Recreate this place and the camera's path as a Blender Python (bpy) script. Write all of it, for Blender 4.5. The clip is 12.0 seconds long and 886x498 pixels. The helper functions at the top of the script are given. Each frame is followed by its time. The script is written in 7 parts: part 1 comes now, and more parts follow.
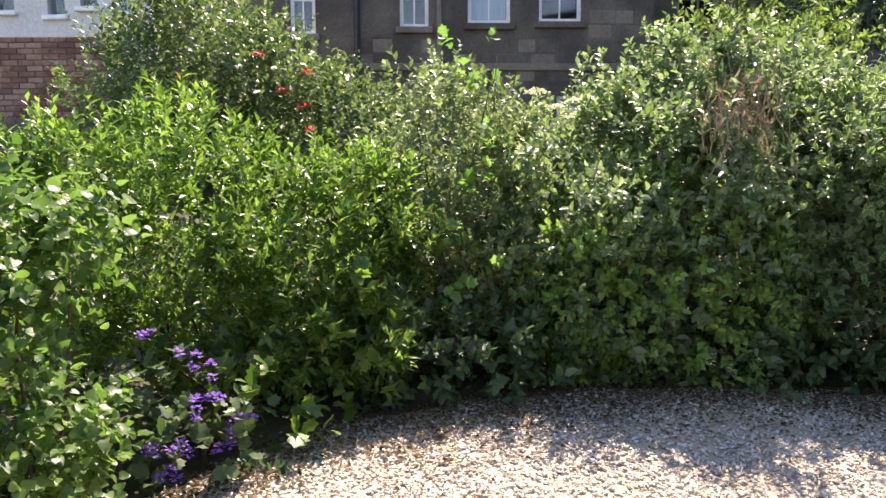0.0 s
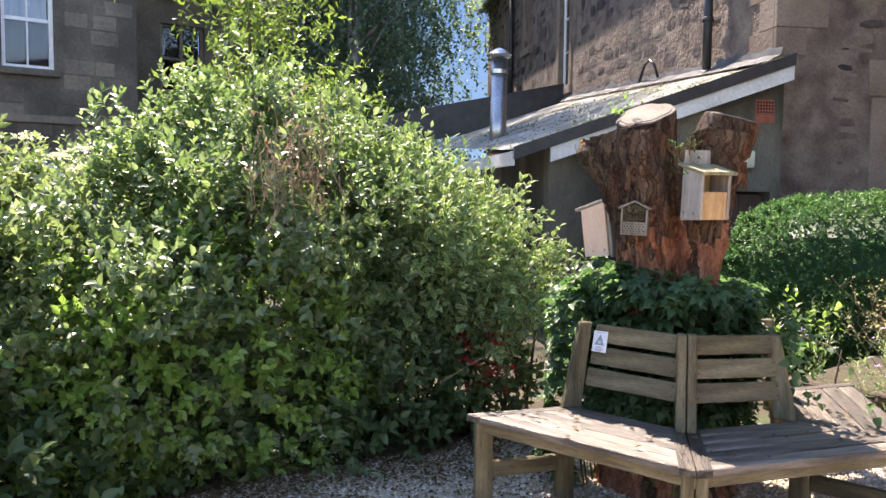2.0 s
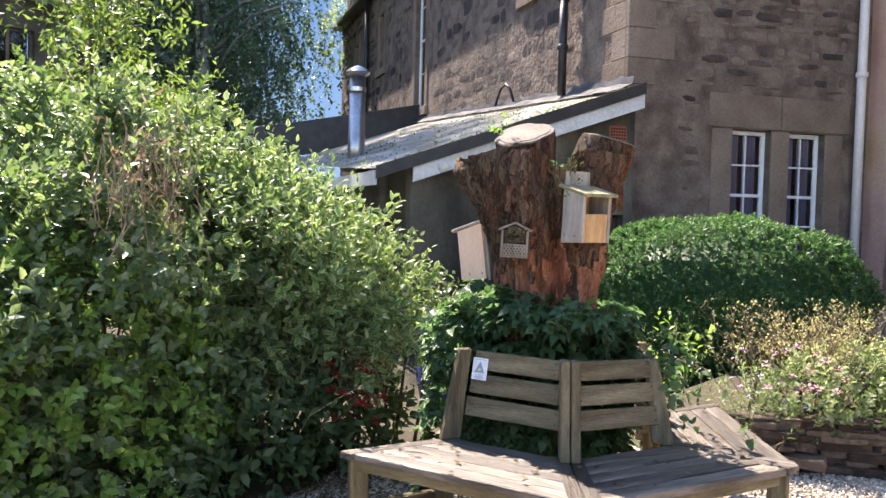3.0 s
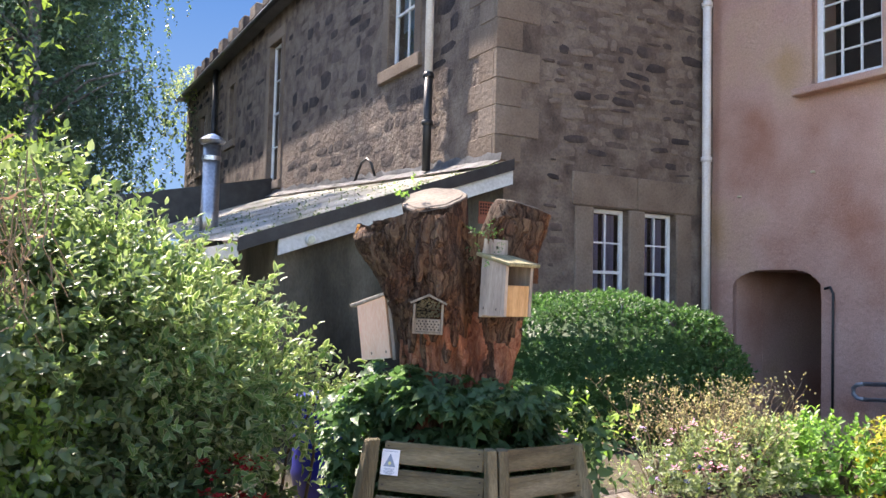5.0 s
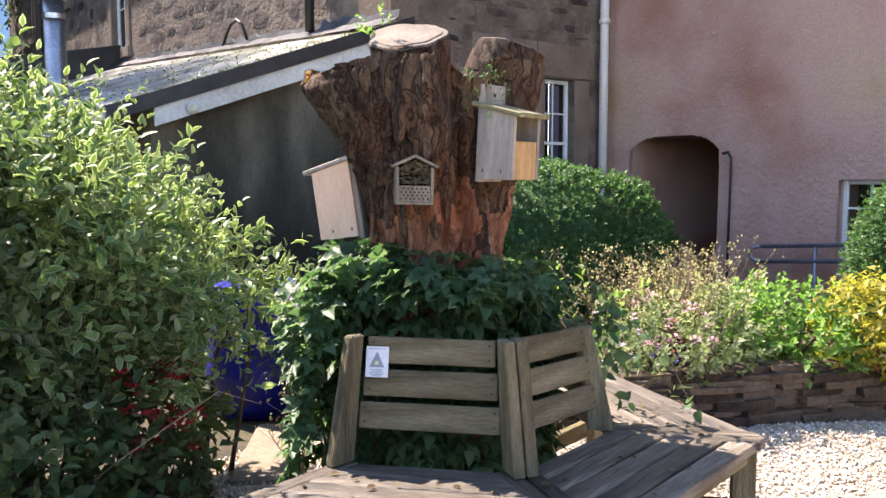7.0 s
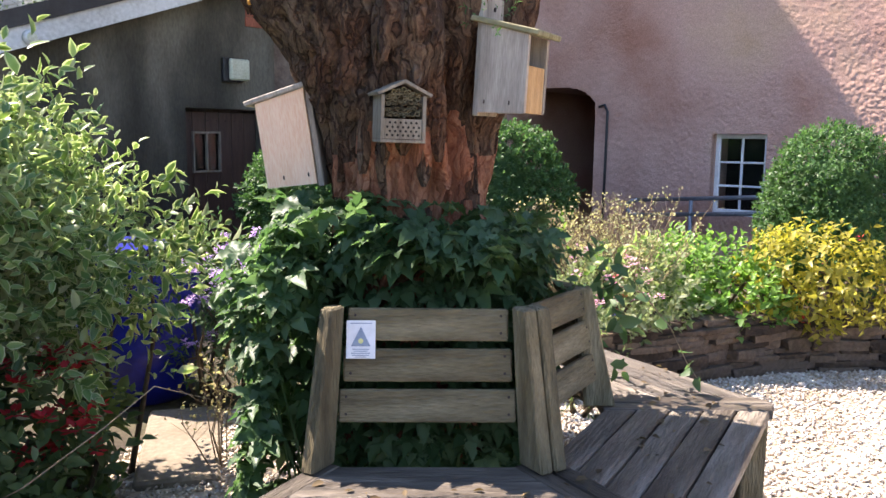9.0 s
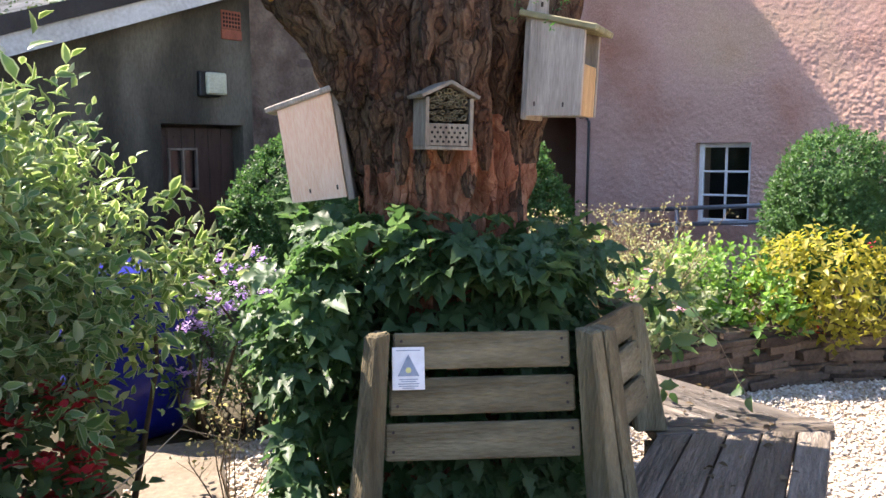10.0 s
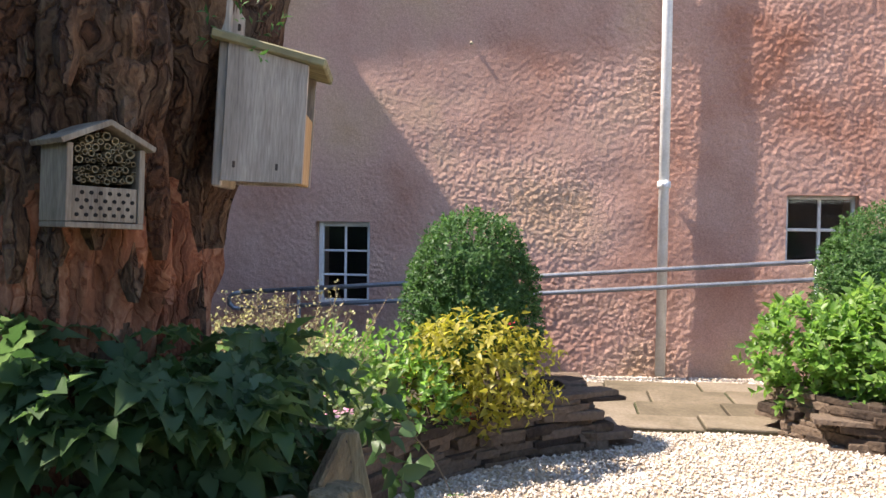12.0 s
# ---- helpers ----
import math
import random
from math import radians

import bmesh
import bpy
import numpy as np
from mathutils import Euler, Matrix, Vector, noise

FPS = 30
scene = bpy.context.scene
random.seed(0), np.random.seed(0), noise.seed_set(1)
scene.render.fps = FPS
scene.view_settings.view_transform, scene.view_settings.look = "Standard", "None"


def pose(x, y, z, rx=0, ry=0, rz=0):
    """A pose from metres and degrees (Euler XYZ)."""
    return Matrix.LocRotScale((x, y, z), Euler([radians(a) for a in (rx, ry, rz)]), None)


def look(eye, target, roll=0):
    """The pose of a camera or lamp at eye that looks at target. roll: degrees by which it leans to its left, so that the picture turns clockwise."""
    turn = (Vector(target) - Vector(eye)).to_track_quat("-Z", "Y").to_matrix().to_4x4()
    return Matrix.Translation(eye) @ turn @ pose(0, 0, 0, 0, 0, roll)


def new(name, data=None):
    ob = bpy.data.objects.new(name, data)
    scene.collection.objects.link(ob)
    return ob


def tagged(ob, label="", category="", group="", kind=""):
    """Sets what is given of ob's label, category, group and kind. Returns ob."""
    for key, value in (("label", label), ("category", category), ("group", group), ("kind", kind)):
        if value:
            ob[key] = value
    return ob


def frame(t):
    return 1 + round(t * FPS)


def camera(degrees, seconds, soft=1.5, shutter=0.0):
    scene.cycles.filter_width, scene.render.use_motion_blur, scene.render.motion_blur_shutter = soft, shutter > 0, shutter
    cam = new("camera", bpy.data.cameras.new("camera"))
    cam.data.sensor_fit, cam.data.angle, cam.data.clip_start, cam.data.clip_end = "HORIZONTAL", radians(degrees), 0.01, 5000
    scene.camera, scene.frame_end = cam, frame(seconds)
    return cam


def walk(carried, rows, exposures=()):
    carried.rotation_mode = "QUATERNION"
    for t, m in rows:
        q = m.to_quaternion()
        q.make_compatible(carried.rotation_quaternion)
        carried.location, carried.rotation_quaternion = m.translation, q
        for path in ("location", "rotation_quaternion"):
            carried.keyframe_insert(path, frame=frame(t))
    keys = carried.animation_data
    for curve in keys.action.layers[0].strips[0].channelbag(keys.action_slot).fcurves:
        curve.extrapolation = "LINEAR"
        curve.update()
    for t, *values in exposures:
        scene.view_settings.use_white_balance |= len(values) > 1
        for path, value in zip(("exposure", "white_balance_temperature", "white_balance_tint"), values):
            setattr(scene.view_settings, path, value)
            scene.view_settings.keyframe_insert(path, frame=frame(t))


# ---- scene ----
cam = camera(57.0, 12.0)
PATH = [
    (0, (-0.106, 0.459, 1.541), (-0.043, 2.435, 1.244), -0.1),
    (0.5, (-0.089, 0.732, 1.539), (0.285, 2.683, 1.307), 1.2),
    (1, (-0.11, 0.914, 1.534), (0.564, 2.786, 1.329), 2.1),
    (1.5, (-0.207, 1.084, 1.514), (0.829, 2.78, 1.284), 1.3),
    (2, (-0.176, 1.234, 1.5), (1.024, 2.827, 1.358), 0.6),
    (2.5, (-0.086, 1.383, 1.517), (1.214, 2.901, 1.457), 0.9),
    (3, (-0.101, 1.501, 1.493), (1.372, 2.851, 1.407), 1.4),
    (3.2, (-0.11, 1.579, 1.494), (1.436, 2.844, 1.41), 1.1),
    (4.8, (-0.006, 1.92, 1.453), (1.66, 3.021, 1.565), 1.1),
    (5, (0.035, 1.984, 1.456), (1.736, 3.029, 1.572), 1.4),
    (5.5, (0.061, 2.226, 1.417), (1.861, 3.097, 1.446), 0.8),
    (6, (0.11, 2.419, 1.406), (1.932, 3.236, 1.288), -1.1),
    (6.5, (0.302, 2.585, 1.402), (2.127, 3.385, 1.235), -0.9),
    (7, (0.395, 2.734, 1.391), (2.25, 3.461, 1.214), -0.1),
    (7.4, (0.388, 2.882, 1.381), (2.294, 3.447, 1.157), -0.7),
    (7.5, (0.411, 2.93, 1.367), (2.326, 3.453, 1.124), -0.7),
    (7.7, (0.43, 2.986, 1.351), (2.351, 3.456, 1.053), -0.5),
    (9.3, (0.784, 3.429, 1.321), (2.75, 3.699, 1.069), 0.4),
    (9.5, (0.769, 3.483, 1.322), (2.742, 3.711, 1.082), 0.1),
    (10, (0.925, 3.594, 1.298), (2.894, 3.843, 1.055), -0.3),
    (10.5, (1.108, 3.655, 1.31), (3.086, 3.883, 1.114), 0.5),
    (11, (1.197, 3.75, 1.283), (3.189, 3.645, 1.14), 0.0),
    (11.2, (1.292, 3.792, 1.278), (3.264, 3.483, 1.154), -0.1),
    (11.5, (1.348, 3.826, 1.294), (3.275, 3.308, 1.151), -0.2),
    (12, (1.563, 3.791, 1.305), (3.432, 3.081, 1.252), 0.8),
]
walk(cam, [(t, look(eye, target, roll)) for t, eye, target, roll in PATH], [(0.0, 1.72, 7450, 22), (1.5, 1.94, 7450, 23), (2.5, 1.98, 7300, 21), (5.0, 2.0, 7250, 21), (7.5, 1.98, 7300, 22), (9.5, 1.97, 7150, 22), (11.0, 1.84, 7200, 21), (12.0, 1.42, 7250, 19)])

# ---------------------------------------------------------------- world, sun
SUN_DIR = Vector((0.335, 0.94, 1.35)).normalized()      # towards the sun
world = bpy.data.worlds.new("world")
scene.world = world
world.use_nodes = True
wn = world.node_tree
sky = wn.nodes.new("ShaderNodeTexSky")
sky.sky_type = 'NISHITA'
sky.sun_disc = False
sky.sun_elevation = math.asin(SUN_DIR.z)
sky.sun_rotation = math.atan2(SUN_DIR.x, SUN_DIR.y)
sky.air_density, sky.dust_density, sky.ozone_density = 0.9, 0.03, 3.0
wbg = wn.nodes["Background"]
wbg.inputs["Strength"].default_value = 0.15
wn.links.new(sky.outputs["Color"], wbg.inputs["Color"])
sun_data = bpy.data.lights.new("sun", "SUN")
sun_data.energy, sun_data.angle, sun_data.color = 4.6, radians(0.55), (1.0, 0.96, 0.895)
sun = new("sun", sun_data)
sun.matrix_world = look((0, 0, 30), Vector((0, 0, 30)) - SUN_DIR)



def sky_backdrop():
    """The lowest part of the clear blue sky, far beyond the houses."""
    m = bpy.data.materials.new("clear_sky")
    m.use_nodes = True
    nt = m.node_tree
    nt.nodes.remove(nt.nodes["Principled BSDF"])
    em = nt.nodes.new("ShaderNodeEmission")
    geo = nt.nodes.new("ShaderNodeNewGeometry")
    sep = nt.nodes.new("ShaderNodeSeparateXYZ")
    nt.links.new(geo.outputs["Position"], sep.inputs[0])
    rise = nt.nodes.new("ShaderNodeMapRange")
    rise.inputs["From Max"].default_value = 90.0
    nt.links.new(sep.outputs["Z"], rise.inputs["Value"])
    ramp = nt.nodes.new("ShaderNodeValToRGB")
    ramp.color_ramp.elements[0].color = (0.095, 0.17, 0.27, 1)
    ramp.color_ramp.elements[1].color = (0.018, 0.072, 0.205, 1)
    nt.links.new(rise.outputs["Result"], ramp.inputs["Fac"])
    nt.links.new(ramp.outputs["Color"], em.inputs["Color"])
    nt.links.new(em.outputs["Emission"], nt.nodes["Material Output"].inputs["Surface"])
    bm = bmesh.new()
    arc = [(200 * math.cos(radians(d)), 200 * math.sin(radians(d))) for d in range(16, 121, 3)]
    low = [bm.verts.new((x, y, -4)) for x, y in arc]
    high = [bm.verts.new((x, y, 95)) for x, y in arc]
    for i in range(len(arc) - 1):
        bm.faces.new((low[i], low[i + 1], high[i + 1], high[i]))
    me = bpy.data.meshes.new("backdrop")
    bm.to_mesh(me)
    bm.free()
    me.materials.append(m)
    tagged(new("backdrop", me), "clear blue sky low above the horizon", "sky", kind="structure")


sky_backdrop()


# ---------------------------------------------------------------- materials
def mat(name, cols, scale=6.0, rough=0.8, bump=0.3, fine=60.0, metal=0.0, stretch=(1, 1, 1), spread=(0.3, 0.7), per_piece=0.0, object_space=True, spec=0.4, depth=0.01, mid=None, patch=None):
    """Two-scale procedural surface: large blotches choose among cols, fine grain darkens and lifts."""
    m = bpy.data.materials.new(name)
    m.use_nodes = True
    nt = m.node_tree
    b = nt.nodes["Principled BSDF"]
    tc = nt.nodes.new("ShaderNodeTexCoord")
    mp = nt.nodes.new("ShaderNodeMapping")
    mp.inputs["Scale"].default_value = stretch
    geo = nt.nodes.new("ShaderNodeNewGeometry")
    nt.links.new(tc.outputs["Object"] if object_space else geo.outputs["Position"], mp.inputs["Vector"])
    big = nt.nodes.new("ShaderNodeTexNoise")
    big.inputs["Scale"].default_value, big.inputs["Detail"].default_value = scale, 5
    small = nt.nodes.new("ShaderNodeTexNoise")
    small.inputs["Scale"].default_value, small.inputs["Detail"].default_value = fine, 4
    for n in (big, small):
        nt.links.new(mp.outputs["Vector"], n.inputs["Vector"])
    ramp = nt.nodes.new("ShaderNodeValToRGB")
    els = ramp.color_ramp.elements
    for i, c in enumerate(cols):
        at = spread[0] + (spread[1] - spread[0]) * i / max(1, len(cols) - 1)
        e = els[i] if i < 2 and len(cols) > 1 else (els[0] if len(cols) == 1 else els.new(at))
        e.position, e.color = at, (*c, 1)
    fac = big.outputs["Fac"]
    if per_piece:
        info = nt.nodes.new("ShaderNodeObjectInfo")
        add = nt.nodes.new("ShaderNodeMath")
        add.operation = "MULTIPLY_ADD"
        off = nt.nodes.new("ShaderNodeMath")
        off.operation = "SUBTRACT"
        off.inputs[1].default_value = 0.5
        nt.links.new(info.outputs["Random"], off.inputs[0])
        nt.links.new(off.outputs[0], add.inputs[0])
        add.inputs[1].default_value = per_piece
        nt.links.new(big.outputs["Fac"], add.inputs[2])
        isl = nt.nodes.new("ShaderNodeMath")
        isl.operation = "SUBTRACT"
        isl.inputs[1].default_value = 0.5
        nt.links.new(geo.outputs["Random Per Island"], isl.inputs[0])
        add2 = nt.nodes.new("ShaderNodeMath")
        add2.operation = "MULTIPLY_ADD"
        add2.inputs[1].default_value = per_piece
        nt.links.new(isl.outputs[0], add2.inputs[0])
        nt.links.new(add.outputs[0], add2.inputs[2])
        fac = add2.outputs[0]
    nt.links.new(fac, ramp.inputs["Fac"])
    mul = nt.nodes.new("ShaderNodeMix")
    mul.data_type, mul.blend_type = "RGBA", "OVERLAY"
    mul.inputs["Factor"].default_value = 0.45
    nt.links.new(ramp.outputs["Color"], mul.inputs["A"])
    nt.links.new(small.outputs["Fac"], mul.inputs["B"])
    nt.links.new(mul.outputs["Result"], b.inputs["Base Color"])
    b.inputs["Roughness"].default_value, b.inputs["Metallic"].default_value = rough, metal
    b.inputs["Specular IOR Level"].default_value = spec
    if bump:
        height = small.outputs["Fac"]
        if mid:
            md = nt.nodes.new("ShaderNodeTexNoise")
            md.inputs["Scale"].default_value, md.inputs["Detail"].default_value = mid, 6
            nt.links.new(mp.outputs["Vector"], md.inputs["Vector"])
            sm = nt.nodes.new("ShaderNodeMath")
            sm.operation = "MULTIPLY_ADD"
            sm.inputs[1].default_value = 2.5
            nt.links.new(md.outputs["Fac"], sm.inputs[0])
            nt.links.new(small.outputs["Fac"], sm.inputs[2])
            height = sm.outputs[0]
        bp = nt.nodes.new("ShaderNodeBump")
        bp.inputs["Strength"].default_value, bp.inputs["Distance"].default_value = bump, depth
        if patch:
            where = nt.nodes.new("ShaderNodeTexNoise")
            where.inputs["Scale"].default_value, where.inputs["Detail"].default_value = patch, 3
            nt.links.new(mp.outputs["Vector"], where.inputs["Vector"])
            span = nt.nodes.new("ShaderNodeMapRange")
            span.inputs["From Min"].default_value, span.inputs["From Max"].default_value = 0.5, 0.62
            span.inputs["To Min"].default_value, span.inputs["To Max"].default_value = bump * 0.1, bump
            nt.links.new(where.outputs["Fac"], span.inputs["Value"])
            nt.links.new(span.outputs["Result"], bp.inputs["Strength"])
        nt.links.new(height, bp.inputs["Height"])
        nt.links.new(bp.outputs["Normal"], b.inputs["Normal"])
    return m


def leaf_mat(name, cols, gloss=0.42, thin=0.32, spec=0.45, through_tint=(1.55, 1.66, 1.08, 1)):
    """Leaves: each blade its own shade, light passing through the thin blade."""
    m = bpy.data.materials.new(name)
    m.use_nodes = True
    nt = m.node_tree
    b = nt.nodes["Principled BSDF"]
    geo = nt.nodes.new("ShaderNodeNewGeometry")
    ramp = nt.nodes.new("ShaderNodeValToRGB")
    els = ramp.color_ramp.elements
    for i, c in enumerate(cols):
        at = i / max(1, len(cols) - 1)
        e = els[i] if i < 2 else els.new(at)
        e.position, e.color = at, (*c, 1)
    nt.links.new(geo.outputs["Random Per Island"], ramp.inputs["Fac"])
    ns = nt.nodes.new("ShaderNodeTexNoise")
    ns.inputs["Scale"].default_value = 2.2
    nt.links.new(geo.outputs["Position"], ns.inputs["Vector"])
    mix = nt.nodes.new("ShaderNodeMix")
    mix.data_type, mix.blend_type = "RGBA", "OVERLAY"
    mix.inputs["Factor"].default_value = 0.35
    nt.links.new(ramp.outputs["Color"], mix.inputs["A"])
    nt.links.new(ns.outputs["Fac"], mix.inputs["B"])
    nt.links.new(mix.outputs["Result"], b.inputs["Base Color"])
    b.inputs["Roughness"].default_value = gloss
    b.inputs["Specular IOR Level"].default_value = spec
    tr = nt.nodes.new("ShaderNodeBsdfTranslucent")
    bright = nt.nodes.new("ShaderNodeMix")
    bright.data_type, bright.blend_type = "RGBA", "MULTIPLY"
    bright.inputs["Factor"].default_value = 1.0
    bright.inputs["B"].default_value = through_tint
    nt.links.new(mix.outputs["Result"], bright.inputs["A"])
    nt.links.new(bright.outputs["Result"], tr.inputs["Color"])
    sh = nt.nodes.new("ShaderNodeMixShader")
    sh.inputs["Fac"].default_value = min(0.5, thin + 0.12)
    nt.links.new(b.outputs["BSDF"], sh.inputs[1])
    nt.links.new(tr.outputs["BSDF"], sh.inputs[2])
    nt.links.new(sh.outputs["Shader"], nt.nodes["Material Output"].inputs["Surface"])
    return m


M_GRAVEL = mat("gravel", [(0.41, 0.345, 0.27), (0.655, 0.59, 0.5), (0.8, 0.76, 0.68)], 3.0, 0.9, 0.6, 45, per_piece=0.55, object_space=False, spread=(0.15, 0.85))
M_GRAVELBED = mat("gravel_bed", [(0.36, 0.28, 0.19), (0.54, 0.45, 0.33)], 2.0, 0.95, 0.8, 40, object_space=False, mid=25)
M_SOIL = mat("soil", [(0.03, 0.022, 0.014), (0.06, 0.05, 0.028), (0.05, 0.07, 0.025)], 1.2, 0.95, 0.7, 30, object_space=False, mid=14)
M_WOOD = mat("weathered_wood", [(0.052, 0.042, 0.021), (0.125, 0.1, 0.052), (0.188, 0.154, 0.084), (0.29, 0.247, 0.148)], 2.6, 0.8, 0.7, 34, stretch=(1, 6, 6), per_piece=0.18, spread=(0.26, 0.74), mid=12)
M_POST = mat("weathered_upright_wood", [(0.052, 0.042, 0.021), (0.125, 0.1, 0.052), (0.188, 0.154, 0.084), (0.29, 0.247, 0.148)], 2.6, 0.8, 0.7, 34, stretch=(6, 6, 1), per_piece=0.18, spread=(0.26, 0.74), mid=12)
M_SEAT = mat("seat_wood", [(0.022, 0.0175, 0.012), (0.058, 0.046, 0.033), (0.12, 0.099, 0.073), (0.235, 0.2, 0.155)], 2.4, 0.52, 0.7, 30, stretch=(1, 7, 7), per_piece=0.2, spread=(0.32, 0.74), mid=11, spec=0.5)
M_BOXWOOD = mat("greyed_pine", [(0.22, 0.187, 0.15), (0.32, 0.276, 0.226), (0.42, 0.366, 0.3)], 3.5, 0.75, 0.25, 30, stretch=(9, 9, 1))
M_GREYEDBOARD = mat("weathered_softwood", [(0.13, 0.105, 0.075), (0.20, 0.165, 0.12), (0.27, 0.23, 0.17)], 5, 0.8, 0.3, 40, stretch=(6, 6, 1))
M_PINE = mat("fresh_pine", [(0.4, 0.23, 0.095), (0.54, 0.345, 0.165)], 5, 0.7, 0.2, 30, stretch=(8, 8, 1))
M_PALEPINE = mat("pale_pine", [(0.78, 0.5, 0.33), (0.85, 0.58, 0.41)], 3, 0.7, 0.15, 40, stretch=(8, 8, 1))
def bark_mat(name, cols, crack, size=(24, 24, 4.5), warm=None, depth=0.012):
    """Plated bark: dark warped cracks between plates that each have their own shade."""
    m = bpy.data.materials.new(name)
    m.use_nodes = True
    nt = m.node_tree
    b = nt.nodes["Principled BSDF"]
    tc = nt.nodes.new("ShaderNodeTexCoord")
    wob = nt.nodes.new("ShaderNodeTexNoise")
    wob.inputs["Scale"].default_value, wob.inputs["Detail"].default_value = 9.0, 6
    nt.links.new(tc.outputs["Object"], wob.inputs["Vector"])
    off = nt.nodes.new("ShaderNodeVectorMath")
    off.operation = "MULTIPLY_ADD"
    off.inputs[1].default_value = (0.13, 0.13, 0.3)
    nt.links.new(wob.outputs["Color"], off.inputs[0])
    nt.links.new(tc.outputs["Object"], off.inputs[2])
    mp = nt.nodes.new("ShaderNodeMapping")
    mp.inputs["Scale"].default_value = size
    nt.links.new(off.outputs[0], mp.inputs["Vector"])
    edge = nt.nodes.new("ShaderNodeTexVoronoi")
    edge.feature = 'DISTANCE_TO_EDGE'
    cell = nt.nodes.new("ShaderNodeTexVoronoi")
    fine = nt.nodes.new("ShaderNodeTexNoise")
    fine.inputs["Scale"].default_value, fine.inputs["Detail"].default_value = 4.0, 9
    for n in (edge, cell, fine):
        nt.links.new(mp.outputs["Vector"], n.inputs["Vector"])
    for n in (edge, cell):
        n.inputs["Scale"].default_value = 1.0
    sep = nt.nodes.new("ShaderNodeSeparateColor")
    nt.links.new(cell.outputs["Color"], sep.inputs["Color"])
    mixf = nt.nodes.new("ShaderNodeMath")
    mixf.operation = "MULTIPLY_ADD"
    mixf.inputs[1].default_value = 0.5
    nt.links.new(sep.outputs[0], mixf.inputs[0])
    half = nt.nodes.new("ShaderNodeMath")
    half.operation = "MULTIPLY_ADD"
    half.inputs[1].default_value, half.inputs[2].default_value = 1.5, -0.5
    nt.links.new(fine.outputs["Fac"], half.inputs[0])
    nt.links.new(half.outputs[0], mixf.inputs[2])
    ramp = nt.nodes.new("ShaderNodeValToRGB")
    els = ramp.color_ramp.elements
    for k, c in enumerate(cols):
        at = 0.1 + 0.75 * k / (len(cols) - 1)
        e = els[k] if k < 2 else els.new(at)
        e.position, e.color = at, (*c, 1)
    nt.links.new(mixf.outputs[0], ramp.inputs["Fac"])
    cr = nt.nodes.new("ShaderNodeValToRGB")
    cr.color_ramp.elements[0].position, cr.color_ramp.elements[1].position = 0.0, 0.08
    cr.color_ramp.elements[0].color = (crack, crack * 0.8, crack * 0.7, 1)
    nt.links.new(edge.outputs["Distance"], cr.inputs["Fac"])
    mul = nt.nodes.new("ShaderNodeMix")
    mul.data_type, mul.blend_type = "RGBA", "MULTIPLY"
    mul.inputs["Factor"].default_value = 1.0
    nt.links.new(ramp.outputs["Color"], mul.inputs["A"])
    nt.links.new(cr.outputs["Color"], mul.inputs["B"])
    shade = mul.outputs["Result"]
    if warm:                                     # broad patches where the outer bark has worn to a warmer layer
        spots = nt.nodes.new("ShaderNodeTexNoise")
        spots.inputs["Scale"].default_value, spots.inputs["Detail"].default_value = 4.5, 6
        nt.links.new(tc.outputs["Object"], spots.inputs["Vector"])
        span = nt.nodes.new("ShaderNodeMapRange")
        span.inputs["From Min"].default_value, span.inputs["From Max"].default_value = 0.46, 0.64
        span.inputs["To Max"].default_value = 0.85
        nt.links.new(spots.outputs["Fac"], span.inputs["Value"])
        tint = nt.nodes.new("ShaderNodeMix")
        tint.data_type, tint.blend_type = "RGBA", "MULTIPLY"
        tint.inputs["B"].default_value = (*warm, 1)
        nt.links.new(span.outputs["Result"], tint.inputs["Factor"])
        nt.links.new(shade, tint.inputs["A"])
        shade = tint.outputs["Result"]
    nt.links.new(shade, b.inputs["Base Color"])
    b.inputs["Roughness"].default_value = 0.9
    b.inputs["Specular IOR Level"].default_value = 0.25
    hgt = nt.nodes.new("ShaderNodeMath")
    hgt.operation = "MULTIPLY_ADD"
    hgt.inputs[1].default_value = 0.6
    nt.links.new(fine.outputs["Fac"], hgt.inputs[0])
    nt.links.new(cr.outputs["Color"], hgt.inputs[2])
    bp = nt.nodes.new("ShaderNodeBump")
    bp.inputs["Strength"].default_value, bp.inputs["Distance"].default_value = 1.0, depth
    nt.links.new(hgt.outputs[0], bp.inputs["Height"])
    nt.links.new(bp.outputs["Normal"], b.inputs["Normal"])
    return m


M_BARK = bark_mat("stump_bark", [(0.038, 0.023, 0.015), (0.066, 0.041, 0.026), (0.1, 0.064, 0.04), (0.15, 0.1, 0.063)], 0.58, (26, 26, 5), (1.35, 0.85, 0.58), 0.018)
M_REDBARK = bark_mat("red_inner_wood", [(0.15, 0.064, 0.037), (0.215, 0.092, 0.052), (0.275, 0.125, 0.071), (0.335, 0.172, 0.102)], 0.8, (30, 30, 5), (1.0, 0.8, 0.7), 0.007)
M_MOSSBOARD = mat("mossy_board", [(0.15, 0.13, 0.07), (0.24, 0.215, 0.115), (0.33, 0.3, 0.18)], 7, 0.9, 0.4, 40, stretch=(6, 1, 1))
M_TERRACOTTA = mat("terracotta", [(0.2, 0.06, 0.035), (0.3, 0.1, 0.058)], 9, 0.85, 0.2, 60)
M_CUT = mat("sawn_face", [(0.085, 0.066, 0.05), (0.145, 0.117, 0.088), (0.2, 0.165, 0.125)], 6, 0.85, 0.4, 60, mid=12)
